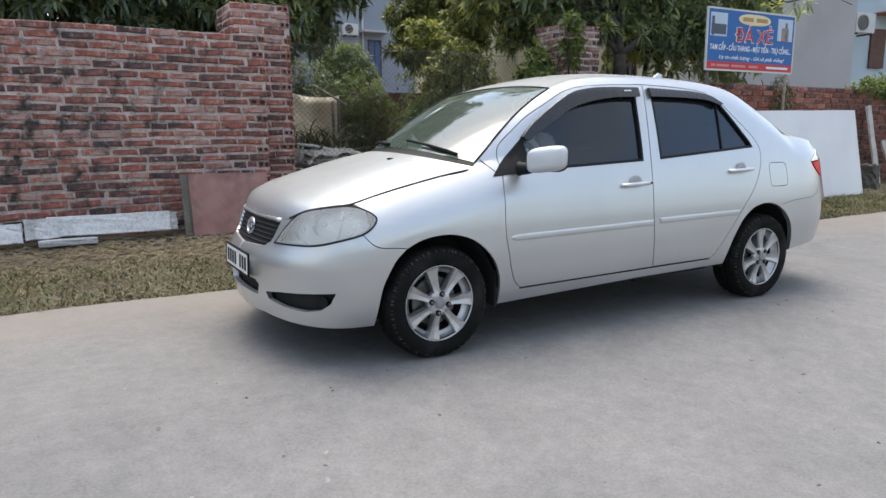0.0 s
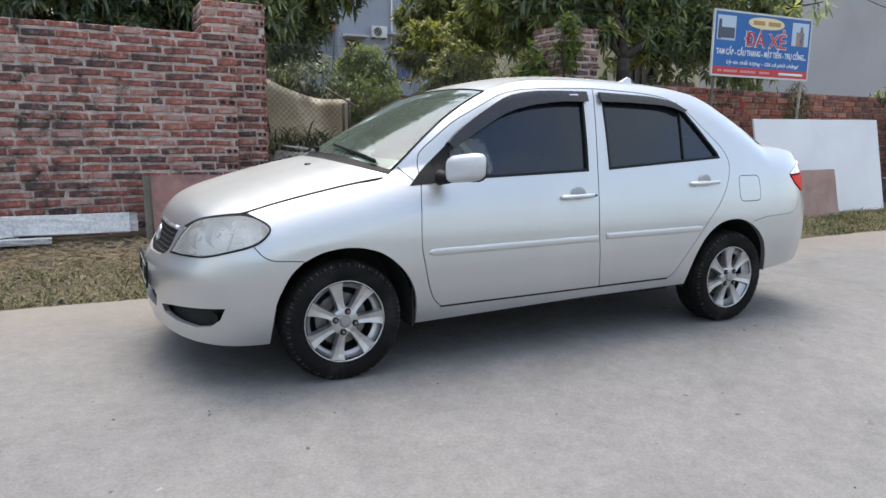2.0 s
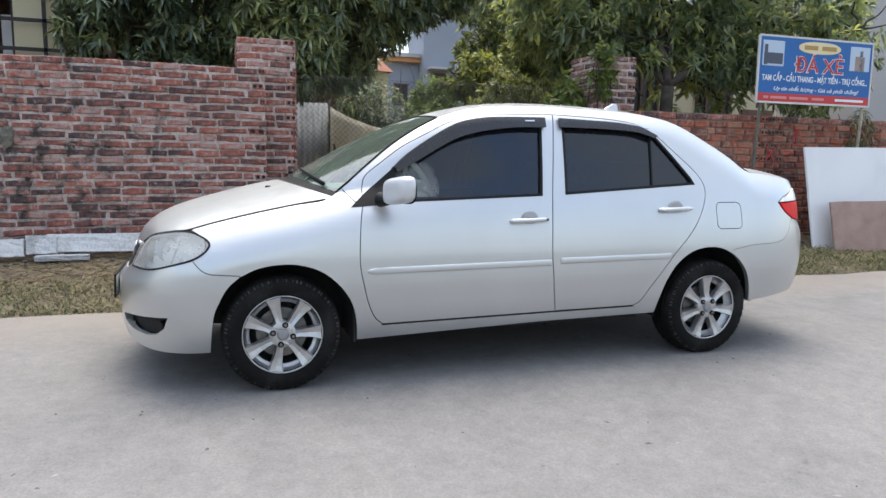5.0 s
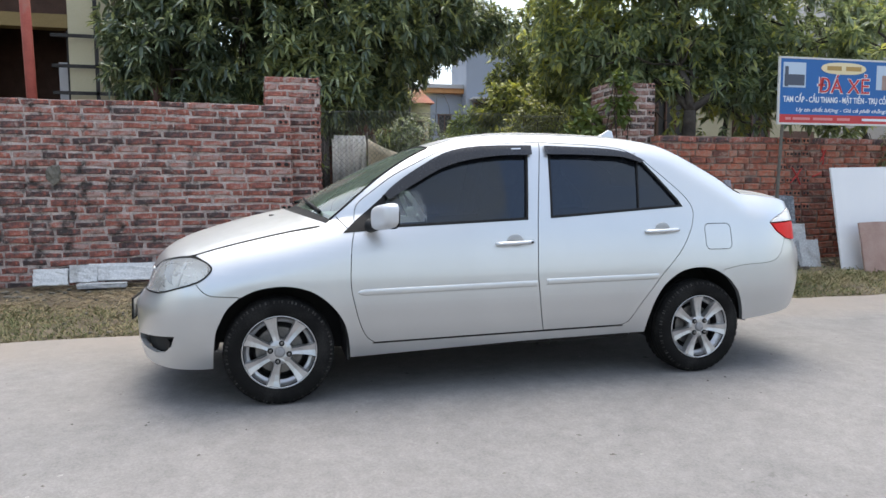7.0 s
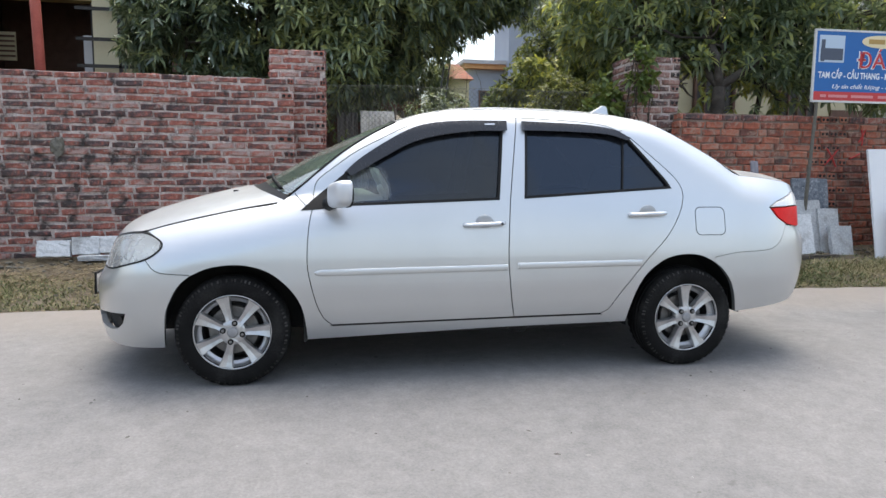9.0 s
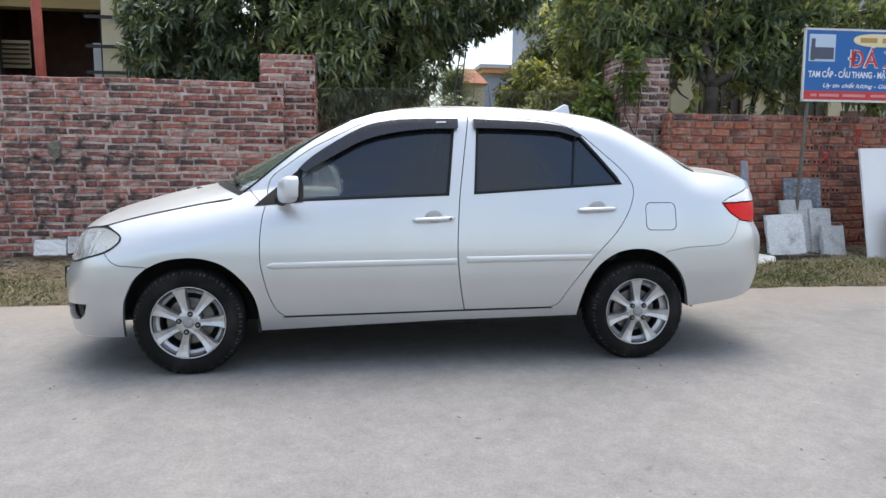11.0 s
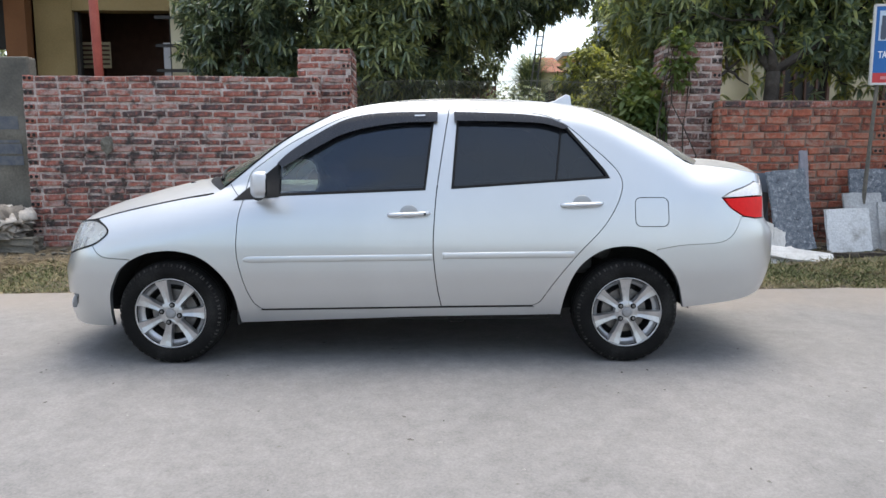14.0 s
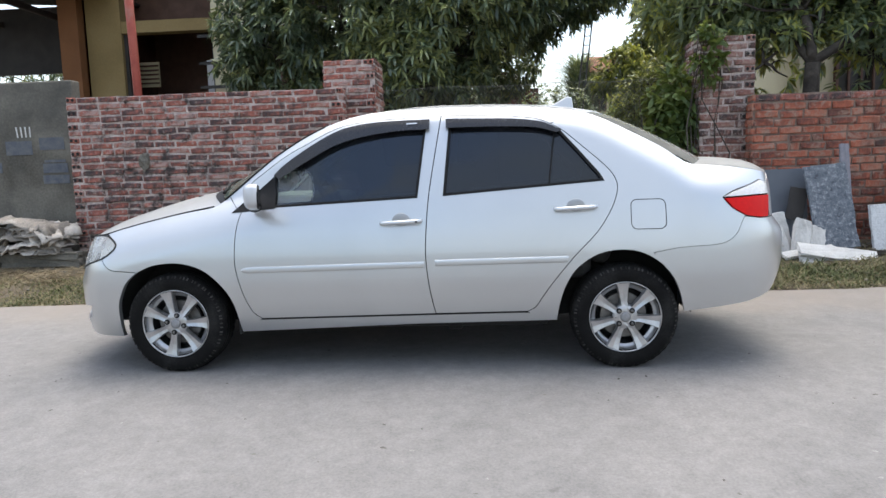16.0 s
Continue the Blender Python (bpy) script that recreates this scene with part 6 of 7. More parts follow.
slab("slate_slab", (0.41, 0.03, 0.86), (5.28, 3.32, 0.205), 11, 2, SLATE, "mottled blue-grey slate slab leaning on bricks", "stone slab", g2, 10, 0.01, roll=-6.0)
slab("slate_slab", (0.085, 0.03, 1.06), (5.43, 3.40, 0.21), 11, 0, PURPLE_STONE, "tall narrow slate offcut behind a wider slab", "stone slab", g2, 11, 0.01)
slab("blue_board", (0.52, 0.02, 0.80), (4.83, 3.56, 0.22), 8, 0, BLUE_BOARD, "plain blue-grey board with a broken edge", "board", "", 12, 0.004)
slab("rusty_plate", (0.17, 0.015, 0.33), (4.90, 3.47, 0.50), 8, 0, DARK_TIN, "small dark rusty plate leaning on a board", "plate", "", 13, 0.004, roll=12)
slab("granite_slab", (0.46, 0.04, 0.46), (5.84, 3.30, 0.195), 15, 0, GRANITE, "square pale granite slab leaning among others", "stone slab", g2, 14, roll=-1)
slab("granite_slab", (0.42, 0.035, 0.62), (6.06, 3.38, 0.20), 14, 3, GRANITE, "tall pale granite slab leaning among others", "stone slab", g2, 15)
slab("granite_slab", (0.26, 0.04, 0.52), (6.33, 3.36, 0.20), 14, 0, GRANITE, "narrow pale granite slab leaning among others", "stone slab", g2, 16)
slab("granite_slab", (0.28, 0.05, 0.34), (6.36, 3.22, 0.185), 14, 2, GRANITE, "small pale granite block beside taller slabs", "stone slab", g2, 17)
slab("slate_slab", (0.46, 0.03, 0.86), (6.22, 3.50, 0.21), 12, 0, SLATE, "dark mottled slate behind granite slabs", "stone slab", g2, 18, 0.012)
PALE_BOARD = textured("pale_sawn_board", [(0.42, 0.41, 0.39), (0.55, 0.54, 0.52), (0.64, 0.63, 0.61)], scale=5, rough=(0.75, 0.9), bump=0.3, fine=60)
for size, at, lean, tr, roll, lab in (((0.76, 0.15, 0.035), (5.08, 2.93, 0.20), -40, -4, 12, "long pale plank sloping down onto the grass"),
                                      ((0.32, 0.14, 0.03), (4.87, 2.90, 0.165), -50, 6, 4, "short pale plank under a longer one"),
                                      ((0.15, 0.05, 0.34), (4.80, 3.08, 0.20), 14, 10, 14, "pale broken block among scrap planks"),
                                      ((0.10, 0.05, 0.28), (4.69, 3.14, 0.20), 10, -20, -18, "pale broken block among scrap planks"),
                                      ((0.45, 0.12, 0.03), (4.70, 3.22, 0.26), -30, 12, 28, "broken pale plank propped on rubble"),
                                      ((0.13, 0.06, 0.40), (4.74, 3.24, 0.20), 12, -8, -12, "pale broken block leaning on rubble"),
                                      ((0.17, 0.05, 0.27), (4.98, 3.16, 0.19), 16, 24, 22, "pale broken block among scrap planks"),
                                      ((0.55, 0.10, 0.03), (4.86, 3.02, 0.21), -20, 16, -6, "pale plank lying across others")):
    slab("loose_board", size, at, lean, tr, PALE_BOARD, lab, "board", "scrap planks", 20 + int(size[0] * 100), 0.008, roll=roll)
slab("dark_stick", (0.42, 0.045, 0.045), (5.52, 3.02, 0.18), 0, -6, BARK, "dark wooden stick lying on the soil", "stick", "", 39, 0.006)
slab("dark_stick", (0.50, 0.04, 0.04), (5.95, 3.05, 0.18), 0, 9, BARK, "dark wooden stick lying before granite slabs", "stick", "", 40, 0.006)
for k, (x, top, ln) in enumerate(((10.45, 1.35, 9), (10.85, 0.8, 16), (11.1, 0.9, 14))):
    slab("leaning_plank", (0.13, 0.03, top), (x, 3.45 - 0.1 * k, 0.2), ln, 0, PLANK, "weathered grey plank leaning on the wall", "board", "planks by the wall", 30 + k, 0.008, roll=(-6, -14, -10)[k])
slab("cement_lump", (0.35, 0.25, 0.40), (10.0, 3.35, 0.17), 5, 20, CEMENT, "rough broken cement lump by the wall", "rubble", "", 33, 0.04)

# ---- cement wall with stencils, sacks ----
cw = part("wall_cement", box((7.0, 0.16, 2.27 - 0.1), (-6.42, 3.98, (2.27 + 0.1) / 2), 0.02), CEMENT)
tagged(cw, "dark stained cement wall with faded blue stencilled bars", "wall", kind="structure")
for x, z, wd, h in ((-3.22, 1.56, 0.30, 0.14), (-3.20, 1.36, 0.26, 0.03), (-3.20, 1.28, 0.30, 0.11), (-3.20, 1.15, 0.32, 0.10), (-3.62, 1.52, 0.32, 0.16), (-4.10, 1.52, 0.4, 0.14), (-4.1, 1.3, 0.5, 0.12)):
    part("stencil_bar", flat(wd, h, (x, 3.896, z), 0.004), STENCIL, cw)
for k in range(4):
    part("paint_mark", tube([(-3.62 + 0.05 * k, 3.895, 1.64), (-3.635 + 0.055 * k, 3.895, 1.76)], 0.008, 5), AC_WHITE, cw)


def crumpled(size, at, seed, mat, label, name="sack", category="sack", group=""):
    bm = bmesh.new()
    bmesh.ops.create_icosphere(bm, subdivisions=5, radius=1)
    for v in bm.verts:
        p = v.co.copy()
        d = 1 + 0.26 * noise.noise(p * 2.2 + Vector((seed, 0, 0))) - 0.42 * abs(noise.noise(p * 3.7 + Vector((0, seed, 0)))) - 0.22 * abs(noise.noise(p * 8.5 + Vector((seed, seed, 0)))) + 0.25
        v.co = Vector((p.x * size[0], p.y * size[1], max(p.z, -0.55) * size[2])) * d
    lo = min(v.co.z for v in bm.verts)
    bmesh.ops.translate(bm, vec=(0, 0, -lo), verts=bm.verts)
    ob = part(name, bm, mat, None, "", True, pose(*at))
    return tagged(ob, label, category, group)


def folded_sheets(x0, x1, y, z, layers, seed, label):
    """A heap of flattened paper sacks: thin wavy layers with ragged, drooping edges."""
    rng = np.random.default_rng(seed)
    heap = thing("sack_heap", ((x0 + x1) / 2, y, z), label, "sacks", "sack heaps")
    for k in range(layers):
        w, d = (x1 - x0) * rng.uniform(0.55, 1.0), rng.uniform(0.34, 0.48)
        cx, cy, turn, tilt = rng.uniform(-0.16, 0.16) * (x1 - x0), rng.uniform(-0.05, 0.05), rng.uniform(-0.35, 0.35), rng.uniform(-0.22, 0.22)
        ph = rng.uniform(0, 9)
        n, m = 30, 14
        v = []
        for i in range(n + 1):
            for j in range(m + 1):
                u, q = i / n - 0.5, j / m - 0.5
                rag = 1 + 0.30 * noise.noise((u * 9 + ph, q * 7, k)) * (abs(u) * 2)
                x, yy = u * w * rag, q * d * (1 + 0.10 * noise.noise((u * 6, ph, k)))
                h = 0.026 * (k + 1) + 0.030 * noise.noise((u * 4, q * 3, ph)) + 0.055 * abs(noise.noise((u * 9 + q * 5, q * 3, ph))) + 0.016 * abs(noise.noise((u * 34, q * 9, ph)))
                h += tilt * x - 0.9 * max(0.0, abs(u) - 0.36) ** 1.5 * h * 8 - max(0.0, -q - 0.34) * 0.35
                v.append((cx + x * math.cos(turn) - yy * math.sin(turn), cy + x * math.sin(turn) + yy * math.cos(turn), max(h, 0.004)))
        f = [(i * (m + 1) + j, (i + 1) * (m + 1) + j, (i + 1) * (m + 1) + j + 1, i * (m + 1) + j + 1) for i in range(n) for j in range(m)]
        bm = bmesh.new()
        bm.from_mesh(mesh_of("tmp", v, f, SACK))
        bmesh.ops.solidify(bm, geom=bm.faces[:], thickness=0.006)
        part("folded_sack", bm, (SACK, SACK_PALE, SACK)[k % 3], heap, "", False)


SACK_PALE = textured("pale_sacking", [(0.26, 0.225, 0.19), (0.48, 0.44, 0.39), (0.66, 0.62, 0.57)], scale=5, rough=(0.8, 0.95), bump=0.4, fine=60)
folded_sheets(-3.55, -2.82, 3.42, 0.345, 13, 3, "heap of crumpled flattened paper sacks on stones")
folded_sheets(-4.35, -3.45, 3.42, 0.345, 11, 8, "heap of crumpled flattened paper sacks on stones")
slab("kerb_stone", (0.85, 0.22, 0.15), (-3.10, 3.40, 0.20), 0, 4, CEMENT, "dark weathered stone block under sacks", "stone block", "stone blocks", 41, 0.02)
slab("kerb_stone", (0.80, 0.24, 0.16), (-3.95, 3.38, 0.20), 0, -3, CEMENT, "dark weathered stone block under sacks", "stone block", "stone blocks", 42, 0.02)


# ---- fence between the piers, tarpaulin, rubble ----
def chain_link(x0, x1, z0, z1, y, pitch=0.06):
    v, f = [], []
    def strip(a, b, w=0.0014):
        d = (b - a).normalized()
        s = Vector((-d.z, 0, d.x)) * w
        t = Vector((0, w, 0))
        n = len(v)
        v.extend([a + s, a - s, b - s, b + s, a + t, a - t, b - t, b + t])
        f.extend([(n, n + 1, n + 2, n + 3), (n + 4, n + 5, n + 6, n + 7)])
    h = z1 - z0
    k = x0 - h
    while k < x1:
        for sgn in (1, -1):
            ax, az, bx, bz = k, z0, k + h, z1
            if sgn < 0:
                az, bz = z1, z0
            if ax < x0:
                t = (x0 - ax) / h
                az, ax = az + (bz - az) * t, x0
            if bx > x1:
                t = (x1 - ax) / (bx - ax) if bx > ax else 0
                bz, bx = az + (bz - az) * t, x1
            if bx - ax > 0.01:
                strip(Vector((ax, y, az)), Vector((bx, y, bz)))
        k += pitch
    return v, f


FENCE = thing("wire_fence", (2.3, 4.45, ground_z(4.45)), "sagging diamond wire mesh fence between brick piers", "fence")
v, f = chain_link(-1.74, 1.86, 0.05, 1.80, 0.0)
put("wire_mesh", mesh_of("wire_mesh", v, f, WIRE, False), FENCE)
part("top_wire", tube([(x, 0, 1.80 + 0.01 * math.sin(x * 5)) for x in steps(-1.74, 1.86, 20)], 0.0022, 5), WIRE, FENCE)

tv, tf = [], []
for i, u in enumerate(steps(0, 1, 24)):
    for j, w_ in enumerate(steps(0, 1, 10)):
        x = 2.28 + 1.95 * u
        top = 2.36 - 0.42 * u - 0.20 * math.sin(math.pi * u) ** 0.8
        z = 0.33 + (top - 0.33) * w_
        tv.append((x, 12.2 + 0.12 * math.sin(9 * u + 2 * w_) * (1 - w_ * 0.5) + 0.08 * noise.noise((u * 7, w_ * 5, 1)), z))
for i in range(24):
    for j in range(10):
        tf.append((i * 11 + j, (i + 1) * 11 + j, (i + 1) * 11 + j + 1, i * 11 + j + 1))
bm = bmesh.new()
bm.from_mesh(mesh_of("tmp", tv, tf, TARP))
bmesh.ops.solidify(bm, geom=bm.faces[:], thickness=0.006)
tagged(part("tarpaulin", bm, TARP, None, "", True), "sagging beige tarpaulin hung as a garden screen", "tarpaulin")
for x, x2, y, top in ((2.25, 2.52, 12.3, 2.5), (2.42, 2.74, 12.3, 2.45), (4.02, 4.04, 12.0, 1.80), (4.16, 4.15, 12.0, 1.86)):
    tagged(part("stake", tube([(x2, y, 0.30), (x, y + 0.01, top)], 0.022 if y < 9 else 0.035, 7), BARK, None, "", True), "thin dark wooden stake beside a tarpaulin", "stake", "garden stakes")
tagged(part("stake", tube([(3.55, 11.9, 2.14), (4.28, 11.8, 1.72)], 0.024, 6), BAMBOO, None, "", True), "pale thin bamboo cane leaning in the garden", "stake", "garden stakes")


def corrugated(x0, x1, y, z0, z1, mat, label, seed=0):
    n = int((x1 - x0) / 0.012)
    v = []
    for i in range(n + 1):
        x = x0 + (x1 - x0) * i / n
        d = 0.024 * math.sin(2 * math.pi * (x - x0) / 0.13)
        v += [(x, y + d, z0), (x, y + d + 0.02, z1)]
    f = [(2 * i, 2 * i + 2, 2 * i + 3, 2 * i + 1) for i in range(n)]
    bm = bmesh.new()
    bm.from_mesh(mesh_of("tmp", v, f, mat))
    bmesh.ops.solidify(bm, geom=bm.faces[:], thickness=0.003)
    return tagged(part("tin_sheet", bm, mat, None, "", True), label, "metal sheet", "tin sheets in the garden")


corrugated(1.48, 2.28, 12.5, 0.34, 2.45, TIN, "pale corrugated tin sheet standing in the garden")
corrugated(0.95, 1.42, 12.6, 0.34, 2.42, DARK_TIN, "dark slatted sheet standing in the garden")
rnd = random.Random(7)
for k in range(26):
    x, y = rnd.uniform(0.7, 2.6), rnd.uniform(5.2, 6.4)
    l = rnd.uniform(0.25, 0.7)
    a = rnd.uniform(0, 180)
    z = ground_z(y) + 0.05 + rnd.uniform(0.1, 0.66) * (1 - abs(x - 1.5) / 1.6)
    tagged(part("broken_branch", tube([(x, y, z), (x + l / 2 * math.cos(a), y + 0.1 * math.sin(a), z + rnd.uniform(0, 0.08)), (x + l * math.cos(a), y + 0.2 * math.sin(a), z + rnd.uniform(-0.05, 0.12))], [0.03, 0.025, 0.012], 6), PALE_BOARD if k % 3 else BARK, None, "", True), "dry broken branch on a garden rubbish heap", "branch", "rubbish heap branches")
crumpled((0.95, 0.6, 0.36), (1.5, 5.8, ground_z(5.8) - 0.1), 13, DIRT, "low heap of soil and rubbish in the garden", "rubbish_heap", "heap")
folded_sheets(0.9, 2.0, 5.45, ground_z(5.45) + 0.30, 11, 17, "crumpled pale sacks thrown on a garden rubbish heap")


# ---- grit and dry crumbs on the road ----
def road_grit(n, seed):
    rng = np.random.default_rng(seed)
    verts, faces = [], []
    for k in range(n):
        x, y = rng.uniform(-3.5, 7.0), rng.uniform(-3.2, 0.9)
        r, h = rng.uniform(0.003, 0.009), rng.uniform(0.002, 0.005)
        turn, long = rng.uniform(0, 6.28), rng.uniform(1.0, 2.4)
        base = len(verts)
        for q in range(5):
            a = q * 1.2566
            u, w = r * long * math.cos(a) * rng.uniform(0.7, 1.2), r * math.sin(a)
            verts.append((x + u * math.cos(turn) - w * math.sin(turn), y + u * math.sin(turn) + w * math.cos(turn), -0.001))
        verts.append((x, y, h))
        faces += [(base + q, base + (q + 1) % 5, base + 5) for q in range(5)]
    ob = put("road_litter", mesh_of("road_litter", verts, faces, ROAD_GRIT))
    tagged(ob, "dark grit and dry crumbs scattered on the road", "grit", kind="stuff")


ROAD_GRIT = textured("dark_grit", [(0.05, 0.045, 0.04), (0.13, 0.12, 0.11), (0.26, 0.25, 0.24)], scale=3, rough=(0.8, 0.95), bump=0.2, vary="island")
road_grit(420, 77)


# ---- houses ----
def wall_box(parent, size, at, mat, name="wall", label=""):
    return part(name, box(size, at), mat, parent, label)


def window(parent, x, z, wd, h, y, mat=WINDOW_DARK, frame_mat=None, bars=2, name="window"):
    """A recessed window with a frame, a sill and bars."""
    w = part(name, box((wd, 0.06, h), (x, y + 0.02, z)), mat, parent, "dark window")
    fm = frame_mat or SHUTTER
    part("window_frame", join(box((wd + 0.10, 0.10, 0.05), (x, y - 0.02, z + h / 2)), box((wd + 0.10, 0.10, 0.05), (x, y - 0.02, z - h / 2)), box((0.05, 0.10, h), (x - wd / 2, y - 0.02, z)), box((0.05, 0.10, h), (x + wd / 2, y - 0.02, z))), fm, w)
    for k in range(bars):
        part("window_bar", box((0.035, 0.05, h), (x - wd / 2 + wd * (k + 1) / (bars + 1), y - 0.03, z)), fm, w)
    return w


def air_conditioner(at, turn=0.0):
    a = thing("air_conditioner", at, "off-white outdoor air conditioning unit on a bracket", "air conditioner", "outdoor air conditioners", turn=turn)
    part("casing", box((0.82, 0.32, 0.58), (0, 0, 0), 0.02), AC_WHITE, a)
    part("fan_grille", disc(0.23, (-0.12, -0.165, 0), 28, "y", 0.02), WINDOW_DARK, a, "dark round fan grille")
    for r in (0.07, 0.14, 0.21):
        part("grille_ring", tube([(-0.12 + r * math.cos(q), -0.18, r * math.sin(q)) for q in steps(0, 2 * math.pi, 20)[:-1]], 0.006, 4, True), AC_WHITE, a)
    for x in (-0.3, 0.3):
        part("bracket", box((0.04, 0.5, 0.04), (x, 0.1, -0.31)), DARK_TIN, a)
    return a


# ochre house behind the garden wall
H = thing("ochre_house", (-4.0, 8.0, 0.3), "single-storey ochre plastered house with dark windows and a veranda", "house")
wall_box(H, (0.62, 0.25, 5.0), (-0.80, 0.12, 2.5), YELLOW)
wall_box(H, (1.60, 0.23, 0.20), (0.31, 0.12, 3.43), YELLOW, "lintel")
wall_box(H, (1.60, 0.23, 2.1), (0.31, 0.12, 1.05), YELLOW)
wall_box(H, (0.62, 0.25, 5.0), (1.42, 0.14, 2.5), CREAM)
wall_box(H, (0.34, 0.34, 5.0), (-1.32, -0.02, 2.5), ORANGE, "column", "orange brown column")
# Dark brown sheets close the room in; part of its shade is their colour.
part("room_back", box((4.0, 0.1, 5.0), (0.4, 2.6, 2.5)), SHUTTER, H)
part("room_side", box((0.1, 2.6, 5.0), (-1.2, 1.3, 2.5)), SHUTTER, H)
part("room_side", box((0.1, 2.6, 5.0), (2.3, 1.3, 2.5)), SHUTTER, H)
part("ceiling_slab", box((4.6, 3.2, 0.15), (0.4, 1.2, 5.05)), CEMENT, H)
# Dark sheet stands for the shaded recess above the lintel.
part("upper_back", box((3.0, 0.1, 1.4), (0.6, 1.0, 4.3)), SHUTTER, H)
for x in (-0.46, 1.10):
    part("window_frame", box((0.06, 0.10, 1.2), (x, 0.12, 2.72)), DARK_TIN, H, "dark brown window frame")
LOUVRE = part("inner_window", box((0.62, 0.03, 0.46), (-1.0 + 0.30, 1.10, 2.78)), CREAM, H, "pale louvred window across the room")
for k in range(5):
    part("louvre_slat", box((0.60, 0.02, 0.03), (-0.70, 1.07, 2.62 + 0.08 * k)), SHUTTER, LOUVRE)
part("curtain", box((0.14, 0.03, 0.72), (1.00, 0.16, 2.48)), GREY_WALL, H, "pale curtain at the window's edge")
for z in (2.35, 2.75, 3.2):
    part("grille_bar", box((0.9, 0.03, 0.05), (1.35, -0.10, z)), DARK_TIN, H)
for x in (1.52,):
    part("grille_bar", box((0.05, 0.03, 2.3), (x, -0.10, 2.9)), DARK_TIN, H)
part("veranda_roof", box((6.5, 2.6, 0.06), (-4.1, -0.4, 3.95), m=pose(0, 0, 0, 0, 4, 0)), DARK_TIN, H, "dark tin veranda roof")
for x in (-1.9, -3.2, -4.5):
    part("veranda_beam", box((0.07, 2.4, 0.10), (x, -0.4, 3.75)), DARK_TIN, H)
# Added dark sheet, put in for the shaded underside of the veranda.
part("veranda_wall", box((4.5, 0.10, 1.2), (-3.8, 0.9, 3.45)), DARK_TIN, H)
tagged(part("steel_post", tube([(-2.32, 4.32, 0.2), (-2.42, 4.30, 5.2)], 0.050, 10), RED_POST, None, "", True), "red oxide painted steel post behind the wall", "post")

BLUE_SHUTTER = textured("blue_shutter_paint", [(0.05, 0.10, 0.22), (0.08, 0.15, 0.30)], scale=3, rough=(0.6, 0.8), bump=0.2, fine=30)
# blue-grey house beyond the garden
EAVE = textured("orange_fascia", [(0.42, 0.20, 0.08), (0.52, 0.27, 0.11)], scale=3, rough=(0.7, 0.9), bump=0.1)
G = thing("grey_house", (10.5, 32.0, 0.35), "tall blue-grey plastered house with a flat roof and a lower wing", "house")
wall_box(G, (8.0, 3.0, 9.4), (4.0, 1.5, 4.7), SLATE_WALL)
wall_box(G, (2.0, 2.6, 6.15), (-1.0, 2.2, 3.07), SLATE_WALL, "wing")
part("roof_edge", box((2.5, 3.2, 0.20), (-1.12, 2.0, 6.42)), GREY_WALL, G, "pale concrete roof edge")
part("fascia", box((2.3, 3.0, 0.24), (-1.08, 2.0, 6.20)), EAVE, G, "orange painted fascia under the roof edge")
part("roof_edge", box((8.3, 3.3, 0.25), (4.0, 1.5, 9.5)), GREY_WALL, G)
window(G, 0.80, 4.85, 0.8, 1.3, -0.03, bars=1)
window(G, 3.60, 4.60, 0.7, 1.9, -0.03, mat=BLUE_SHUTTER, bars=1)
window(G, -1.0, 4.4, 0.7, 1.1, 0.87, bars=1)
for x, z, wd in ((0.80, 5.70, 1.25), (3.45, 5.95, 1.5)):
    part("canopy", box((wd, 0.7, 0.10), (x, -0.35, z)), GREY_WALL, G, "thin concrete canopy over a window")
part("water_pipe", tube([(2.9, -0.08, 0), (2.9, -0.08, 8.8)], 0.05, 8), GREY_WALL, G, smooth=True)
air_conditioner((12.62, 31.75, 6.35))
air_conditioner((10.35, 33.7, 5.55))

# red-tiled house far behind
R = thing("tiled_house", (6.25, 25.0, 0.4), "distant narrow house with a red tiled roof", "house")
wall_box(R, (1.15, 3.0, 4.5), (0, 1.5, 2.25), CREAM)
rb = bmesh.new()
pts = [(-0.72, -0.25, 4.45), (0.72, -0.25, 4.45), (0.72, 3.25, 4.45), (-0.72, 3.25, 4.45), (-0.40, 0.9, 5.2), (0.30, 0.9, 5.2)]
vs = [rb.verts.new(p) for p in pts]
for q in ((0, 1, 5, 4), (1, 2, 5), (2, 3, 4, 5), (3, 0, 4), (3, 2, 1, 0)):
    rb.faces.new([vs[k] for k in q])
part("roof", rb, TILE_ROOF, R, "red tiled hipped roof")
window(R, 0.0, 3.3, 0.5, 0.8, -0.03, bars=1)
L = thing("aerial_mast", (4.75, 22.0, 0.4), "thin steel lattice mast with a ladder", "mast")
for dx in (-0.11, 0.11):
    part("rail", tube([(dx, 0, 0), (dx + 0.75, 0, 6.3)], 0.03, 6), DARK_TIN, L)
for k in range(20):
    part("rung", tube([(-0.11 + 0.75 * k / 20, 0, 6.3 * k / 20), (0.11 + 0.75 * k / 20, 0, 6.3 * k / 20)], 0.018, 5), DARK_TIN, L)

# cream house behind the yard wall
Y = thing("cream_house", (10.2, 10.0, 0.35), "cream plastered house half hidden by trees", "house")
wall_box(Y, (5.0, 5.0, 4.2), (0, 2.5, 2.1), CREAM)
part("roof", box((5.6, 5.6, 0.2), (0, 2.5, 4.3)), GREY_WALL, Y)
window(Y, -1.4, 2.2, 0.9, 1.3, -0.03, bars=3)
window(Y, 0.6, 2.2, 0.9, 1.3, -0.03, bars=3)
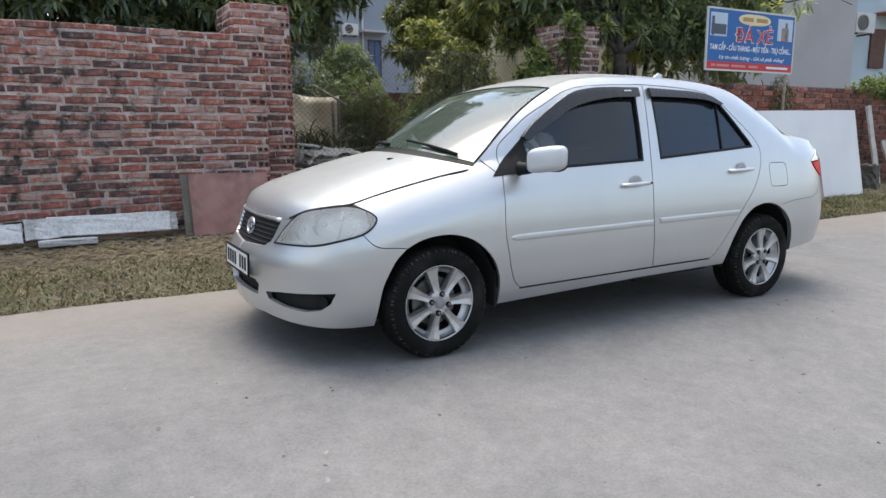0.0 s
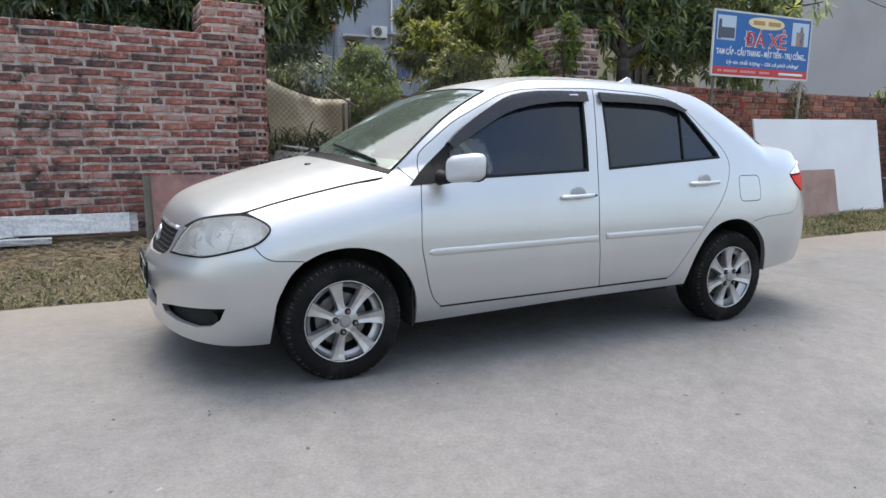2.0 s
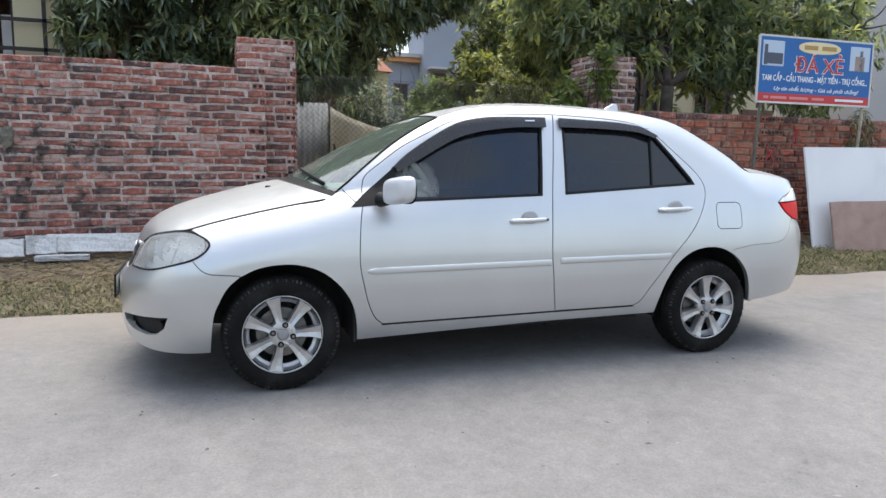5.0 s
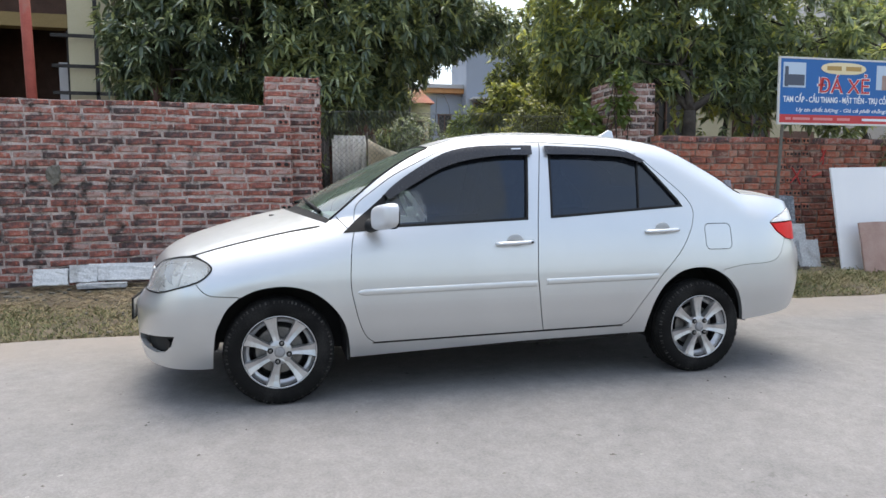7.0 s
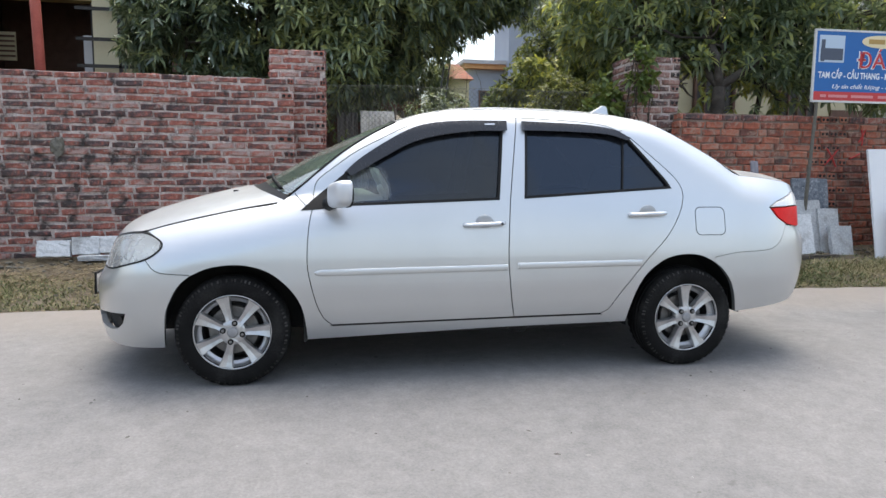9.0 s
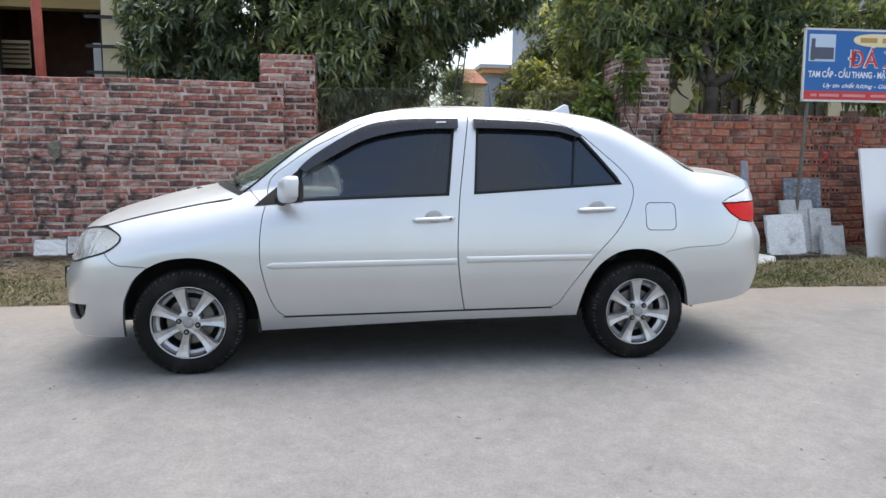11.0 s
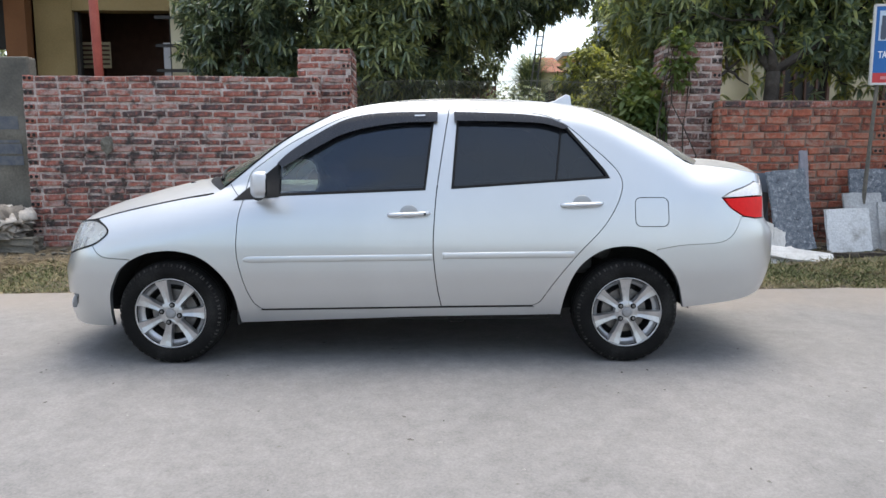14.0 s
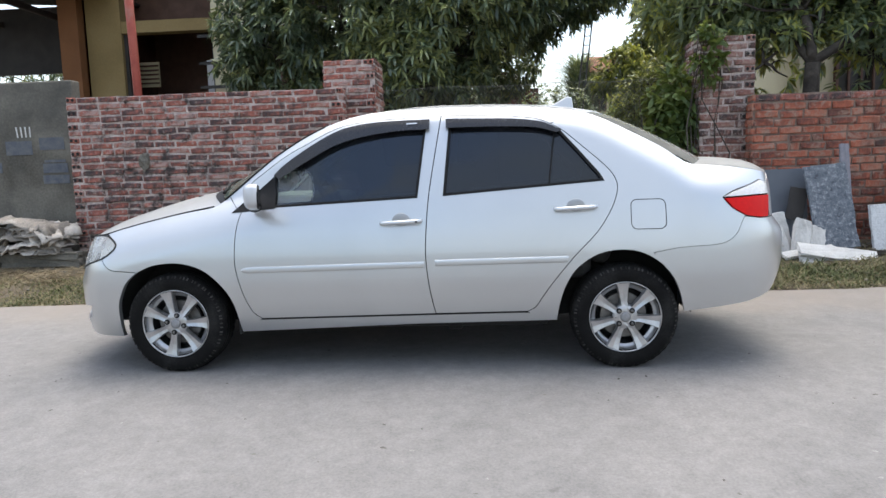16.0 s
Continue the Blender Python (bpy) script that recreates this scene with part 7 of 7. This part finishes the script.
part("door", box((0.9, 0.06, 2.1), (1.9, -0.02, 1.1)), SHUTTER, Y)

# tall grey gable and pale blue house beyond the yard
B = thing("grey_building", (18.0, 9.4, 0.35), "tall plain grey plastered building with a blank side wall", "building", turn=-8)
wall_box(B, (4.4, 8.0, 9.0), (-0.9, 4.0, 4.5), GREY_WALL)
part("parapet", box((4.6, 8.2, 0.25), (-0.9, 4.0, 9.05)), GREY_WALL, B)
part("vent_block", box((0.25, 0.06, 0.25), (-2.4, -0.01, 6.3)), SLATE_WALL, B)
P = thing("blue_house", (21.75, 9.75, 0.35), "pale blue plastered house with a brown shutter", "house", turn=-8)
wall_box(P, (4.6, 6.0, 7.0), (0, 3.0, 3.5), BLUE_WALL)
part("awning", box((1.7, 0.9, 0.06), (0.35, -0.40, 4.35), m=pose(0, 0, 0, 0, 0, 0)), TILE_ROOF, P, "small red tiled awning over a door")
part("shutter", box((0.65, 0.08, 1.2), (-0.25, -0.03, 3.3)), SHUTTER, P, "brown wooden shutter")
window(P, 1.2, 3.1, 1.0, 1.4, -0.03)
part("roof", box((5.0, 6.4, 0.2), (0, 3.0, 7.1)), GREY_WALL, P)
air_conditioner((20.15, 9.55, 4.30), -8)
tagged(part("overhead_cable", join(tube([(9.0, 6.2, 5.35), (14, 7.6, 4.85), (19, 9.2, 4.95)], 0.012, 5), tube([(9.0, 6.2, 5.05), (14, 7.6, 4.60), (19, 9.2, 4.70)], 0.012, 5)), DARK_TIN, None, "", True), "thin dark overhead cables between houses", "cable")
# brick wall at the back of the garden
bw = wall_core("wall_back", (-3.3, 13.2, 0), 0, 6.3, 0.2, 0.1, 3.0, BRICK_OLD, "old brick wall at the back of the garden", 21)
for x, top in ((-0.1, 3.1), (1.9, 3.4)):
    part("pier", box((0.66, 0.4, top - 0.2), (x + 0.33, 13.2, (top + 0.2) / 2), 0.01), BRICK_OLD, bw)
wall_core("wall_back_low", (3.0, 13.2, 0), 0, 7.2, 0.2, 0.1, 2.1, BRICK_OLD, "low old brick wall at the back of the garden", 22)


# ---- plants ----
def leaf_arrays(base, direction, length, width, droop, rng):
    """Blades of leaf: base points, directions, lengths, widths; each is bent down and folded to a point."""
    n = len(base)
    d = direction / np.linalg.norm(direction, axis=1, keepdims=True)
    side = np.cross(d, np.array([0, 0, 1.0]))
    side /= np.linalg.norm(side, axis=1, keepdims=True) + 1e-6
    roll = rng.uniform(-0.9, 0.9, n)[:, None]
    up = np.cross(side, d)
    side = side * np.cos(roll) + up * np.sin(roll)
    L, W, D = length[:, None], width[:, None], droop[:, None]
    down = np.array([0, 0, -1.0])
    p1, p2, p3 = base + d * L * 0.33 + down * L * D * 0.08, base + d * L * 0.70 + down * L * D * 0.32, base + d * L + down * L * D * 0.72
    v = np.stack([base, p1 + side * W * 0.5, p1 - side * W * 0.5, p2 + side * W * 0.42, p2 - side * W * 0.42, p3], axis=1).reshape(-1, 3)
    o = np.arange(n)[:, None] * 6
    tri = np.concatenate([o + np.array([[0, 2, 1]]), o + np.array([[3, 4, 5]])]).tolist()
    quad = (o + np.array([[1, 2, 4, 3]])).tolist()
    return v, tri + quad


def whorls(centres, out, count, length, width, droop, rng, spread=0.9):
    """Rosettes of leaves at shoot tips."""
    b, d = [], []
    for c, o in zip(centres, out):
        k = rng.integers(count[0], count[1] + 1)
        ax = o + np.array([0.0, -0.35, 0.25]) + rng.normal(size=3) * 0.35
        ax /= np.linalg.norm(ax)
        u = np.cross(ax, np.array([0.3, 0.2, 1.0]))
        u /= np.linalg.norm(u)
        w = np.cross(ax, u)
        q = rng.uniform(0, 2 * math.pi) + np.arange(k) * 2.4 + rng.normal(size=k) * 0.25
        lean = rng.uniform(0.15, 1.1, k)[:, None] * spread
        d.append(ax * lean + u * np.cos(q)[:, None] + w * np.sin(q)[:, None])
        b.append(np.repeat(c[None], k, 0) + rng.normal(size=(k, 3)) * 0.015)
    b, d = np.concatenate(b), np.concatenate(d)
    n = len(b)
    return leaf_arrays(b, d, rng.uniform(*length, n), rng.uniform(*width, n), rng.uniform(*droop, n), rng)


def crown_points(blobs, n, rng, shell=0.55):
    vol = np.array([b[1][0] * b[1][1] * b[1][2] for b in blobs])
    pick = rng.choice(len(blobs), n, p=vol / vol.sum())
    u = rng.normal(size=(n, 3))
    u /= np.linalg.norm(u, axis=1, keepdims=True)
    r = rng.uniform(shell ** 3, 1.0, n) ** (1 / 3)
    c, s = np.array([blobs[k][0] for k in pick]), np.array([blobs[k][1] for k in pick])
    lump = np.array([1 + 0.22 * noise.noise(Vector(p * 2.3)) for p in u])
    return c + u * s * (r * lump)[:, None], u


def limb(a, b, r0, r1, rng, n=6, wob=0.12):
    a, b = np.array(a), np.array(b)
    L = np.linalg.norm(b - a)
    pts = [tuple(a + (b - a) * t + rng.normal(size=3) * wob * L * 0.2 * math.sin(math.pi * t)) for t in steps(0, 1, n)]
    return tube(curve(pts, 2), [r0 + (r1 - r0) * t for t in steps(0, 1, n * 2)], 9)


def mango_tree(name, foot, fork, blobs, n, seed, label, leaf=(0.11, 0.18), stems=(), mat=None):
    rng = np.random.default_rng(seed)
    z = ground_z(foot[1])
    T = thing(name, (0, 0, 0), label, "tree", "mango trees")
    bms = [limb((foot[0], foot[1], z - 0.1), fork, 0.13, 0.08, rng)]
    for c, s in blobs:
        if c[2] > fork[2] + 0.95:
            bms.append(limb(fork, (c[0], c[1], c[2] + 0.1), 0.058, 0.014, rng, 6, 0.15))
        for k in range(5):
            u = rng.normal(size=3)
            u /= np.linalg.norm(u)
            bms.append(limb((c[0], c[1], c[2] - 0.1), tuple(np.array(c) + u * np.array(s) * 0.8), 0.02, 0.007, rng, 4, 0.3))
    for a, b, r in stems:
        bms.append(limb(a, b, r, r * 0.5, rng))
    part("trunk", join(*bms), BARK, T, "dark rough trunk and limbs", smooth=True)
    c, o = crown_points(blobs, n, rng)
    clump = np.array([noise.noise(Vector(p) * 1.7 + Vector((seed, 0, 0))) + 0.5 * noise.noise(Vector(p) * 4.1) for p in c])
    keep = (c[:, 2] > 1.75) & ((clump > -0.06) | (rng.uniform(size=n) < 0.12))
    v, f = whorls(c[keep], o[keep], (9, 14), leaf, (0.028, 0.046), (0.10, 0.85), rng)
    put("crown", mesh_of("crown", v.tolist(), f, mat or LEAF, False), T, "dark green drooping lance-shaped leaves")
    return T


mango_tree("mango_tree", (0.2, 6.6), (0.3, 6.5, 1.7),
           [((-0.3, 6.4, 3.4), (1.45, 1.3, 1.4)), ((1.0, 6.3, 3.5), (1.4, 1.2, 1.45)), ((2.1, 6.1, 3.9), (0.85, 0.9, 0.9)), ((-1.2, 6.1, 2.85), (0.8, 0.9, 0.9)), ((0.7, 5.7, 2.55), (0.66, 0.6, 0.6)), ((0.4, 6.6, 4.5), (2.0, 1.4, 0.8)), ((0.2, 6.9, 5.3), (1.6, 1.0, 0.8)), ((1.12, 6.2, 2.95), (0.6, 0.6, 0.68)), ((2.4, 6.2, 3.72), (0.6, 0.5, 0.6)), ((-1.5, 6.2, 3.5), (0.62, 0.7, 0.95))], 10500, 1,
           "large mango tree with dense dark leaves above the garden wall")
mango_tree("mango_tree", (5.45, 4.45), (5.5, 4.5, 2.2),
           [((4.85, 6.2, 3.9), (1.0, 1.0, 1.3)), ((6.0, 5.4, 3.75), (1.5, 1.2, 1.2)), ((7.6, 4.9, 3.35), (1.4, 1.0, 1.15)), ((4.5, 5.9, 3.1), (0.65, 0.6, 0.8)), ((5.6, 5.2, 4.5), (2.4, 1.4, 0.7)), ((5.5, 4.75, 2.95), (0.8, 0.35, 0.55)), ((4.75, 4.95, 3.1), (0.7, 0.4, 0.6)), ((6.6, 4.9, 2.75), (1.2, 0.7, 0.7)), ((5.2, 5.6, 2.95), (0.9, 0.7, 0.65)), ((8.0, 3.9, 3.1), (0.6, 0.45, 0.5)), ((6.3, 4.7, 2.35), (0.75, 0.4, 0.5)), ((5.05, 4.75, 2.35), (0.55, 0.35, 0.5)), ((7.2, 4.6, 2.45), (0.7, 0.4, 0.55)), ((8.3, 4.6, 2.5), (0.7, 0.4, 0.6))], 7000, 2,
           "mango tree leaning over the yard wall and sign", stems=(((6.1, 4.7, 0.4), (6.3, 4.9, 3.2), 0.05),), mat=LEAF_SUNLIT)
mango_tree("mango_tree", (10.6, 6.5), (10.4, 6.4, 2.0),
           [((9.6, 6.3, 3.2), (1.3, 1.2, 1.2)), ((9.0, 6.6, 4.6), (1.6, 1.2, 1.0))], 1200, 3, "smaller mango tree beyond the yard wall")
mango_tree("mango_tree", (-1.6, 9.6), (-1.5, 9.5, 1.9),
           [((-1.3, 9.6, 3.8), (1.6, 1.2, 1.6)), ((0.6, 9.8, 3.6), (1.6, 1.2, 1.3)), ((0.6, 9.8, 5.0), (2.4, 1.2, 0.9)), ((2.1, 10.2, 3.25), (0.75, 0.6, 0.8)), ((2.45, 8.8, 3.75), (0.75, 0.5, 0.55)), ((2.68, 8.7, 3.45), (0.5, 0.45, 0.45)), ((2.6, 8.8, 4.6), (1.2, 0.6, 0.6)), ((3.7, 8.8, 4.2), (1.05, 0.5, 0.55)), ((3.1, 8.8, 4.0), (0.75, 0.5, 0.6)), ((3.5, 8.8, 4.05), (0.8, 0.4, 0.38)), ((4.2, 8.9, 4.1), (0.6, 0.4, 0.36)), ((3.9, 8.8, 4.3), (0.9, 0.4, 0.4))], 13000, 4, "mango tree further back in the garden")

mango_tree("mango_tree", (5.3, 9.2), (5.3, 9.1, 1.9),
           [((3.95, 7.7, 2.60), (0.60, 0.5, 0.40)), ((4.5, 7.8, 2.45), (0.5, 0.5, 0.5)), ((5.0, 7.8, 3.1), (0.45, 0.45, 0.7)), ((6.3, 10.6, 3.3), (0.9, 0.6, 0.9)), ((6.4, 9.9, 4.4), (1.2, 0.6, 0.8)), ((5.25, 10.0, 3.6), (0.75, 0.5, 0.75)), ((5.6, 10.0, 4.35), (0.85, 0.5, 0.7))], 4300, 6, "mango tree at the back of the garden", mat=LEAF_OLIVE)
mango_tree("mango_tree", (-8.2, 15.0), (-8.1, 15.0, 2.0),
           [((-8.6, 15.0, 4.0), (2.2, 1.0, 1.3)), ((-6.0, 15.2, 3.7), (1.8, 1.0, 1.2)), ((-11.5, 15.0, 4.0), (2.0, 1.0, 1.4))], 1500, 5, "tree beyond a veranda", leaf=(0.18, 0.30))


def bush(name, at, size, n, seed, label, mat=LEAF_LIGHT, leaf=(0.06, 0.12), width=(0.018, 0.034), category="bush", group="", count=(7, 12), droop=(0.0, 0.8)):
    rng = np.random.default_rng(seed)
    T = thing(name, (at[0], at[1], ground_z(at[1])), label, category, group)
    h = at[2] - ground_z(at[1])
    for k in range(9):
        u = rng.normal(size=3) * 0.5
        part("stem", limb((u[0] * 0.1, u[1] * 0.1, -0.05), (u[0] * size[0], u[1] * size[1], h + abs(u[2]) * size[2]), 0.010 if category == "creeper" else 0.016, 0.005, rng, 4, 0.3), BARK, T, smooth=True)
    c, o = crown_points([((0, 0, h), size)], n, rng, 0.3)
    v, f = whorls(c[c[:, 2] > 0.02], o[c[:, 2] > 0.02], count, leaf, width, droop, rng)
    put("leaves", mesh_of("leaves", v.tolist(), f, mat, False), T)
    return T


bush("garden_bush", (6.2, 16.6, 2.2), (1.05, 0.6, 1.5), 1000, 11, "bright green feathery bush behind the garden", leaf=(0.16, 0.30), width=(0.03, 0.05))
bush("garden_bush", (4.95, 12.7, 1.5), (1.0, 0.35, 1.0), 800, 27, "bright green bush before a garden wall")
bush("garden_bush", (3.6, 6.9, 1.05), (0.42, 0.4, 0.62), 380, 12, "green garden bush beside the wire fence")
bush("garden_bush", (5.0, 8.4, 1.6), (1.15, 0.7, 1.25), 600, 13, "dark green bush further back in the garden", mat=LEAF_OLIVE)
bush("garden_bush", (-0.6, 8.3, 1.5), (1.5, 0.6, 1.2), 420, 14, "green shrubs behind the garden wall")
bush("garden_bush", (4.3, 6.9, 1.75), (0.75, 0.45, 0.85), 600, 25, "dark green shrub behind a wire fence", mat=LEAF_OLIVE)
bush("garden_bush", (3.35, 12.85, 2.0), (1.15, 0.4, 1.0), 900, 26, "dark shrubs far back in the garden", mat=LEAF)
bush("garden_bush", (1.2, 12.85, 2.65), (1.0, 0.2, 0.42), 420, 24, "dark shrubs over standing tin sheets", mat=LEAF)
bush("creeper", (3.88, 4.30, 1.45), (0.29, 0.24, 0.78), 330, 15, "broad-leaved creeper climbing a brick pier", mat=LEAF_LIGHT, leaf=(0.09, 0.15), width=(0.04, 0.065), category="creeper", count=(4, 7))
bush("creeper", (4.20, 4.02, 2.30), (0.15, 0.08, 0.32), 46, 16, "broad-leaved creeper climbing a brick pier", mat=LEAF_LIGHT, leaf=(0.08, 0.13), width=(0.035, 0.055), category="creeper", count=(4, 6))
bush("creeper", (8.1, 3.80, 1.55), (0.22, 0.14, 0.40), 70, 17, "dry creeper hanging over the yard wall", mat=GRASS, leaf=(0.08, 0.16), width=(0.008, 0.016), category="creeper", droop=(0.6, 1.6))
bush("creeper", (11.3, 3.80, 1.84), (1.3, 0.22, 0.20), 300, 18, "yellow-green creeper along the top of the yard wall", category="creeper")
bush("creeper", (13.6, 3.72, 1.80), (1.4, 0.32, 0.55), 560, 19, "yellow-green creeper along the top of the yard wall", category="creeper")


def fronds(name, at, n, length, seed, label, mat=LEAF):
    """A clump of long arching blades."""
    rng = np.random.default_rng(seed)
    T = thing(name, (at[0], at[1], ground_z(at[1])), label, "shrub")
    V, F = [], []
    for k in range(n):
        a, lean = rng.uniform(0, 2 * math.pi), rng.uniform(0.1, 0.75)
        d = Vector((math.cos(a) * lean, math.sin(a) * lean, 1)).normalized()
        L = length * rng.uniform(0.6, 1.1)
        root = Vector((rng.normal() * 0.17, rng.normal() * 0.17, at[2] * rng.uniform(0.0, 1.0) ** 0.6))
        s = Vector((-math.sin(a), math.cos(a), 0))
        n0 = len(V)
        for t in steps(0, 1, 6):
            p = root + d * (L * t) + Vector((math.cos(a), math.sin(a), 0)) * (0.35 * L * t * t) - Vector((0, 0, 0.65 * L * t * t))
            wd = 0.016 * (1 - t) ** 0.7 + 0.001
            V += [p + s * wd, p - s * wd]
        F += [(n0 + 2 * i, n0 + 2 * i + 1, n0 + 2 * i + 3, n0 + 2 * i + 2) for i in range(6)]
    put("foliage", mesh_of("foliage", V, F, mat, False), T)
    return T


fronds("spiky_shrub", (5.3, 24.0, 4.5), 2400, 2.0, 31, "clump of long arching narrow leaves in the garden")
fronds("spiky_shrub", (2.75, 12.75, 1.9), 240, 1.1, 32, "clump of long arching narrow leaves in the garden")
fronds("spiky_shrub", (1.62, 8.0, 0.6), 130, 1.15, 33, "tall grass clump before a tarpaulin", GRASS)
fronds("spiky_shrub", (2.25, 8.0, 0.6), 170, 1.15, 34, "tall grass clump before a tarpaulin", GRASS)


STRAW = textured("dry_straw", [(0.13, 0.098, 0.055), (0.23, 0.18, 0.105), (0.34, 0.275, 0.175)], scale=2.0, rough=(0.8, 0.95), bump=0.0, fine=9, vary="island")


def grass():
    """Short green grass towards the road, flattened straw towards the walls, with bare soil between."""
    rng = np.random.default_rng(41)
    green, straw = [], []
    for k in range(240000):
        x = rng.uniform(-6.5, 13.5)
        e = road_edge(x)
        d = rng.beta(1.05, 1.25) * 1.62
        y = e + 0.01 + d
        dens = 0.92 + 1.15 * noise.noise((x * 1.1, y * 1.5, 7)) + 0.6 * noise.noise((x * 3.5, y * 4, 3))
        if x > 3.2:
            dens *= min(1.0, max(0.12, 1.0 - (d - 0.62) / 0.35))
        if rng.uniform() > dens:
            continue
        far_side = min(1.0, max(0.0, (d - 0.42 + 0.30 * noise.noise((x * 1.7, y * 1.7, 11))) / 0.55))
        dry = far_side * (0.97 if x < 3.2 else 0.45) + 0.12
        z = ground_z(y) + 0.03 * noise.noise((x * 1.3, y * 1.3, 5)) - 0.006
        a = rng.uniform(0, 2 * math.pi)
        if rng.uniform() < dry:
            straw.append((x, y, z + 0.004, math.cos(a), math.sin(a), rng.uniform(0.02, 0.45), rng.uniform(0.05, 0.13), rng.uniform(0.003, 0.006)))
        else:
            tall = 1.25 if x > 3.2 and d > 0.3 else 0.9
            green.append((x, y, z, math.cos(a), math.sin(a), rng.uniform(0.4, 1.9), rng.uniform(0.03, 0.085) * tall, rng.uniform(0.004, 0.009)))
    for name, rows, mat, label, category in (("verge_grass", green, GRASS, "short green and yellowing grass along the road verge", "grass"), ("dry_straw", straw, STRAW, "flattened dry brown grass along the walls", "straw")):
        q = np.array(rows)
        v, f = leaf_arrays(q[:, :3], q[:, 3:6], q[:, 6], q[:, 7], rng.uniform(0, 0.9, len(q)), rng)
        tagged(put(name, mesh_of(name, v.tolist(), f, mat, False)), label, category, kind="stuff")


def pebbles():
    rnd = random.Random(5)
    V, F = [], []
    ico = bmesh.new()
    bmesh.ops.create_icosphere(ico, subdivisions=1, radius=1)
    base = [v.co.copy() for v in ico.verts]
    tri = [[v.index for v in f.verts] for f in ico.faces]
    ico.free()
    for k in range(560):
        x = rnd.uniform(-5, 11)
        y = road_edge(x) + (rnd.uniform(0.02, 1.55) if k < 300 else 1.5 - abs(rnd.gauss(0, 0.22)))
        s = rnd.uniform(0.006, 0.022) * (1.4 if y > 3.2 else 1.0)
        n = len(V)
        V += [(x + p.x * s * rnd.uniform(0.7, 1.5), y + p.y * s, ground_z(y) + 0.004 + p.z * s * 0.6) for p in base]
        F += [[n + q for q in t] for t in tri]
    tagged(put("pebbles", mesh_of("pebbles", V, F, CEMENT, False)), "small stones and grit along the road edge", "pebbles", kind="stuff")


grass()
pebbles()
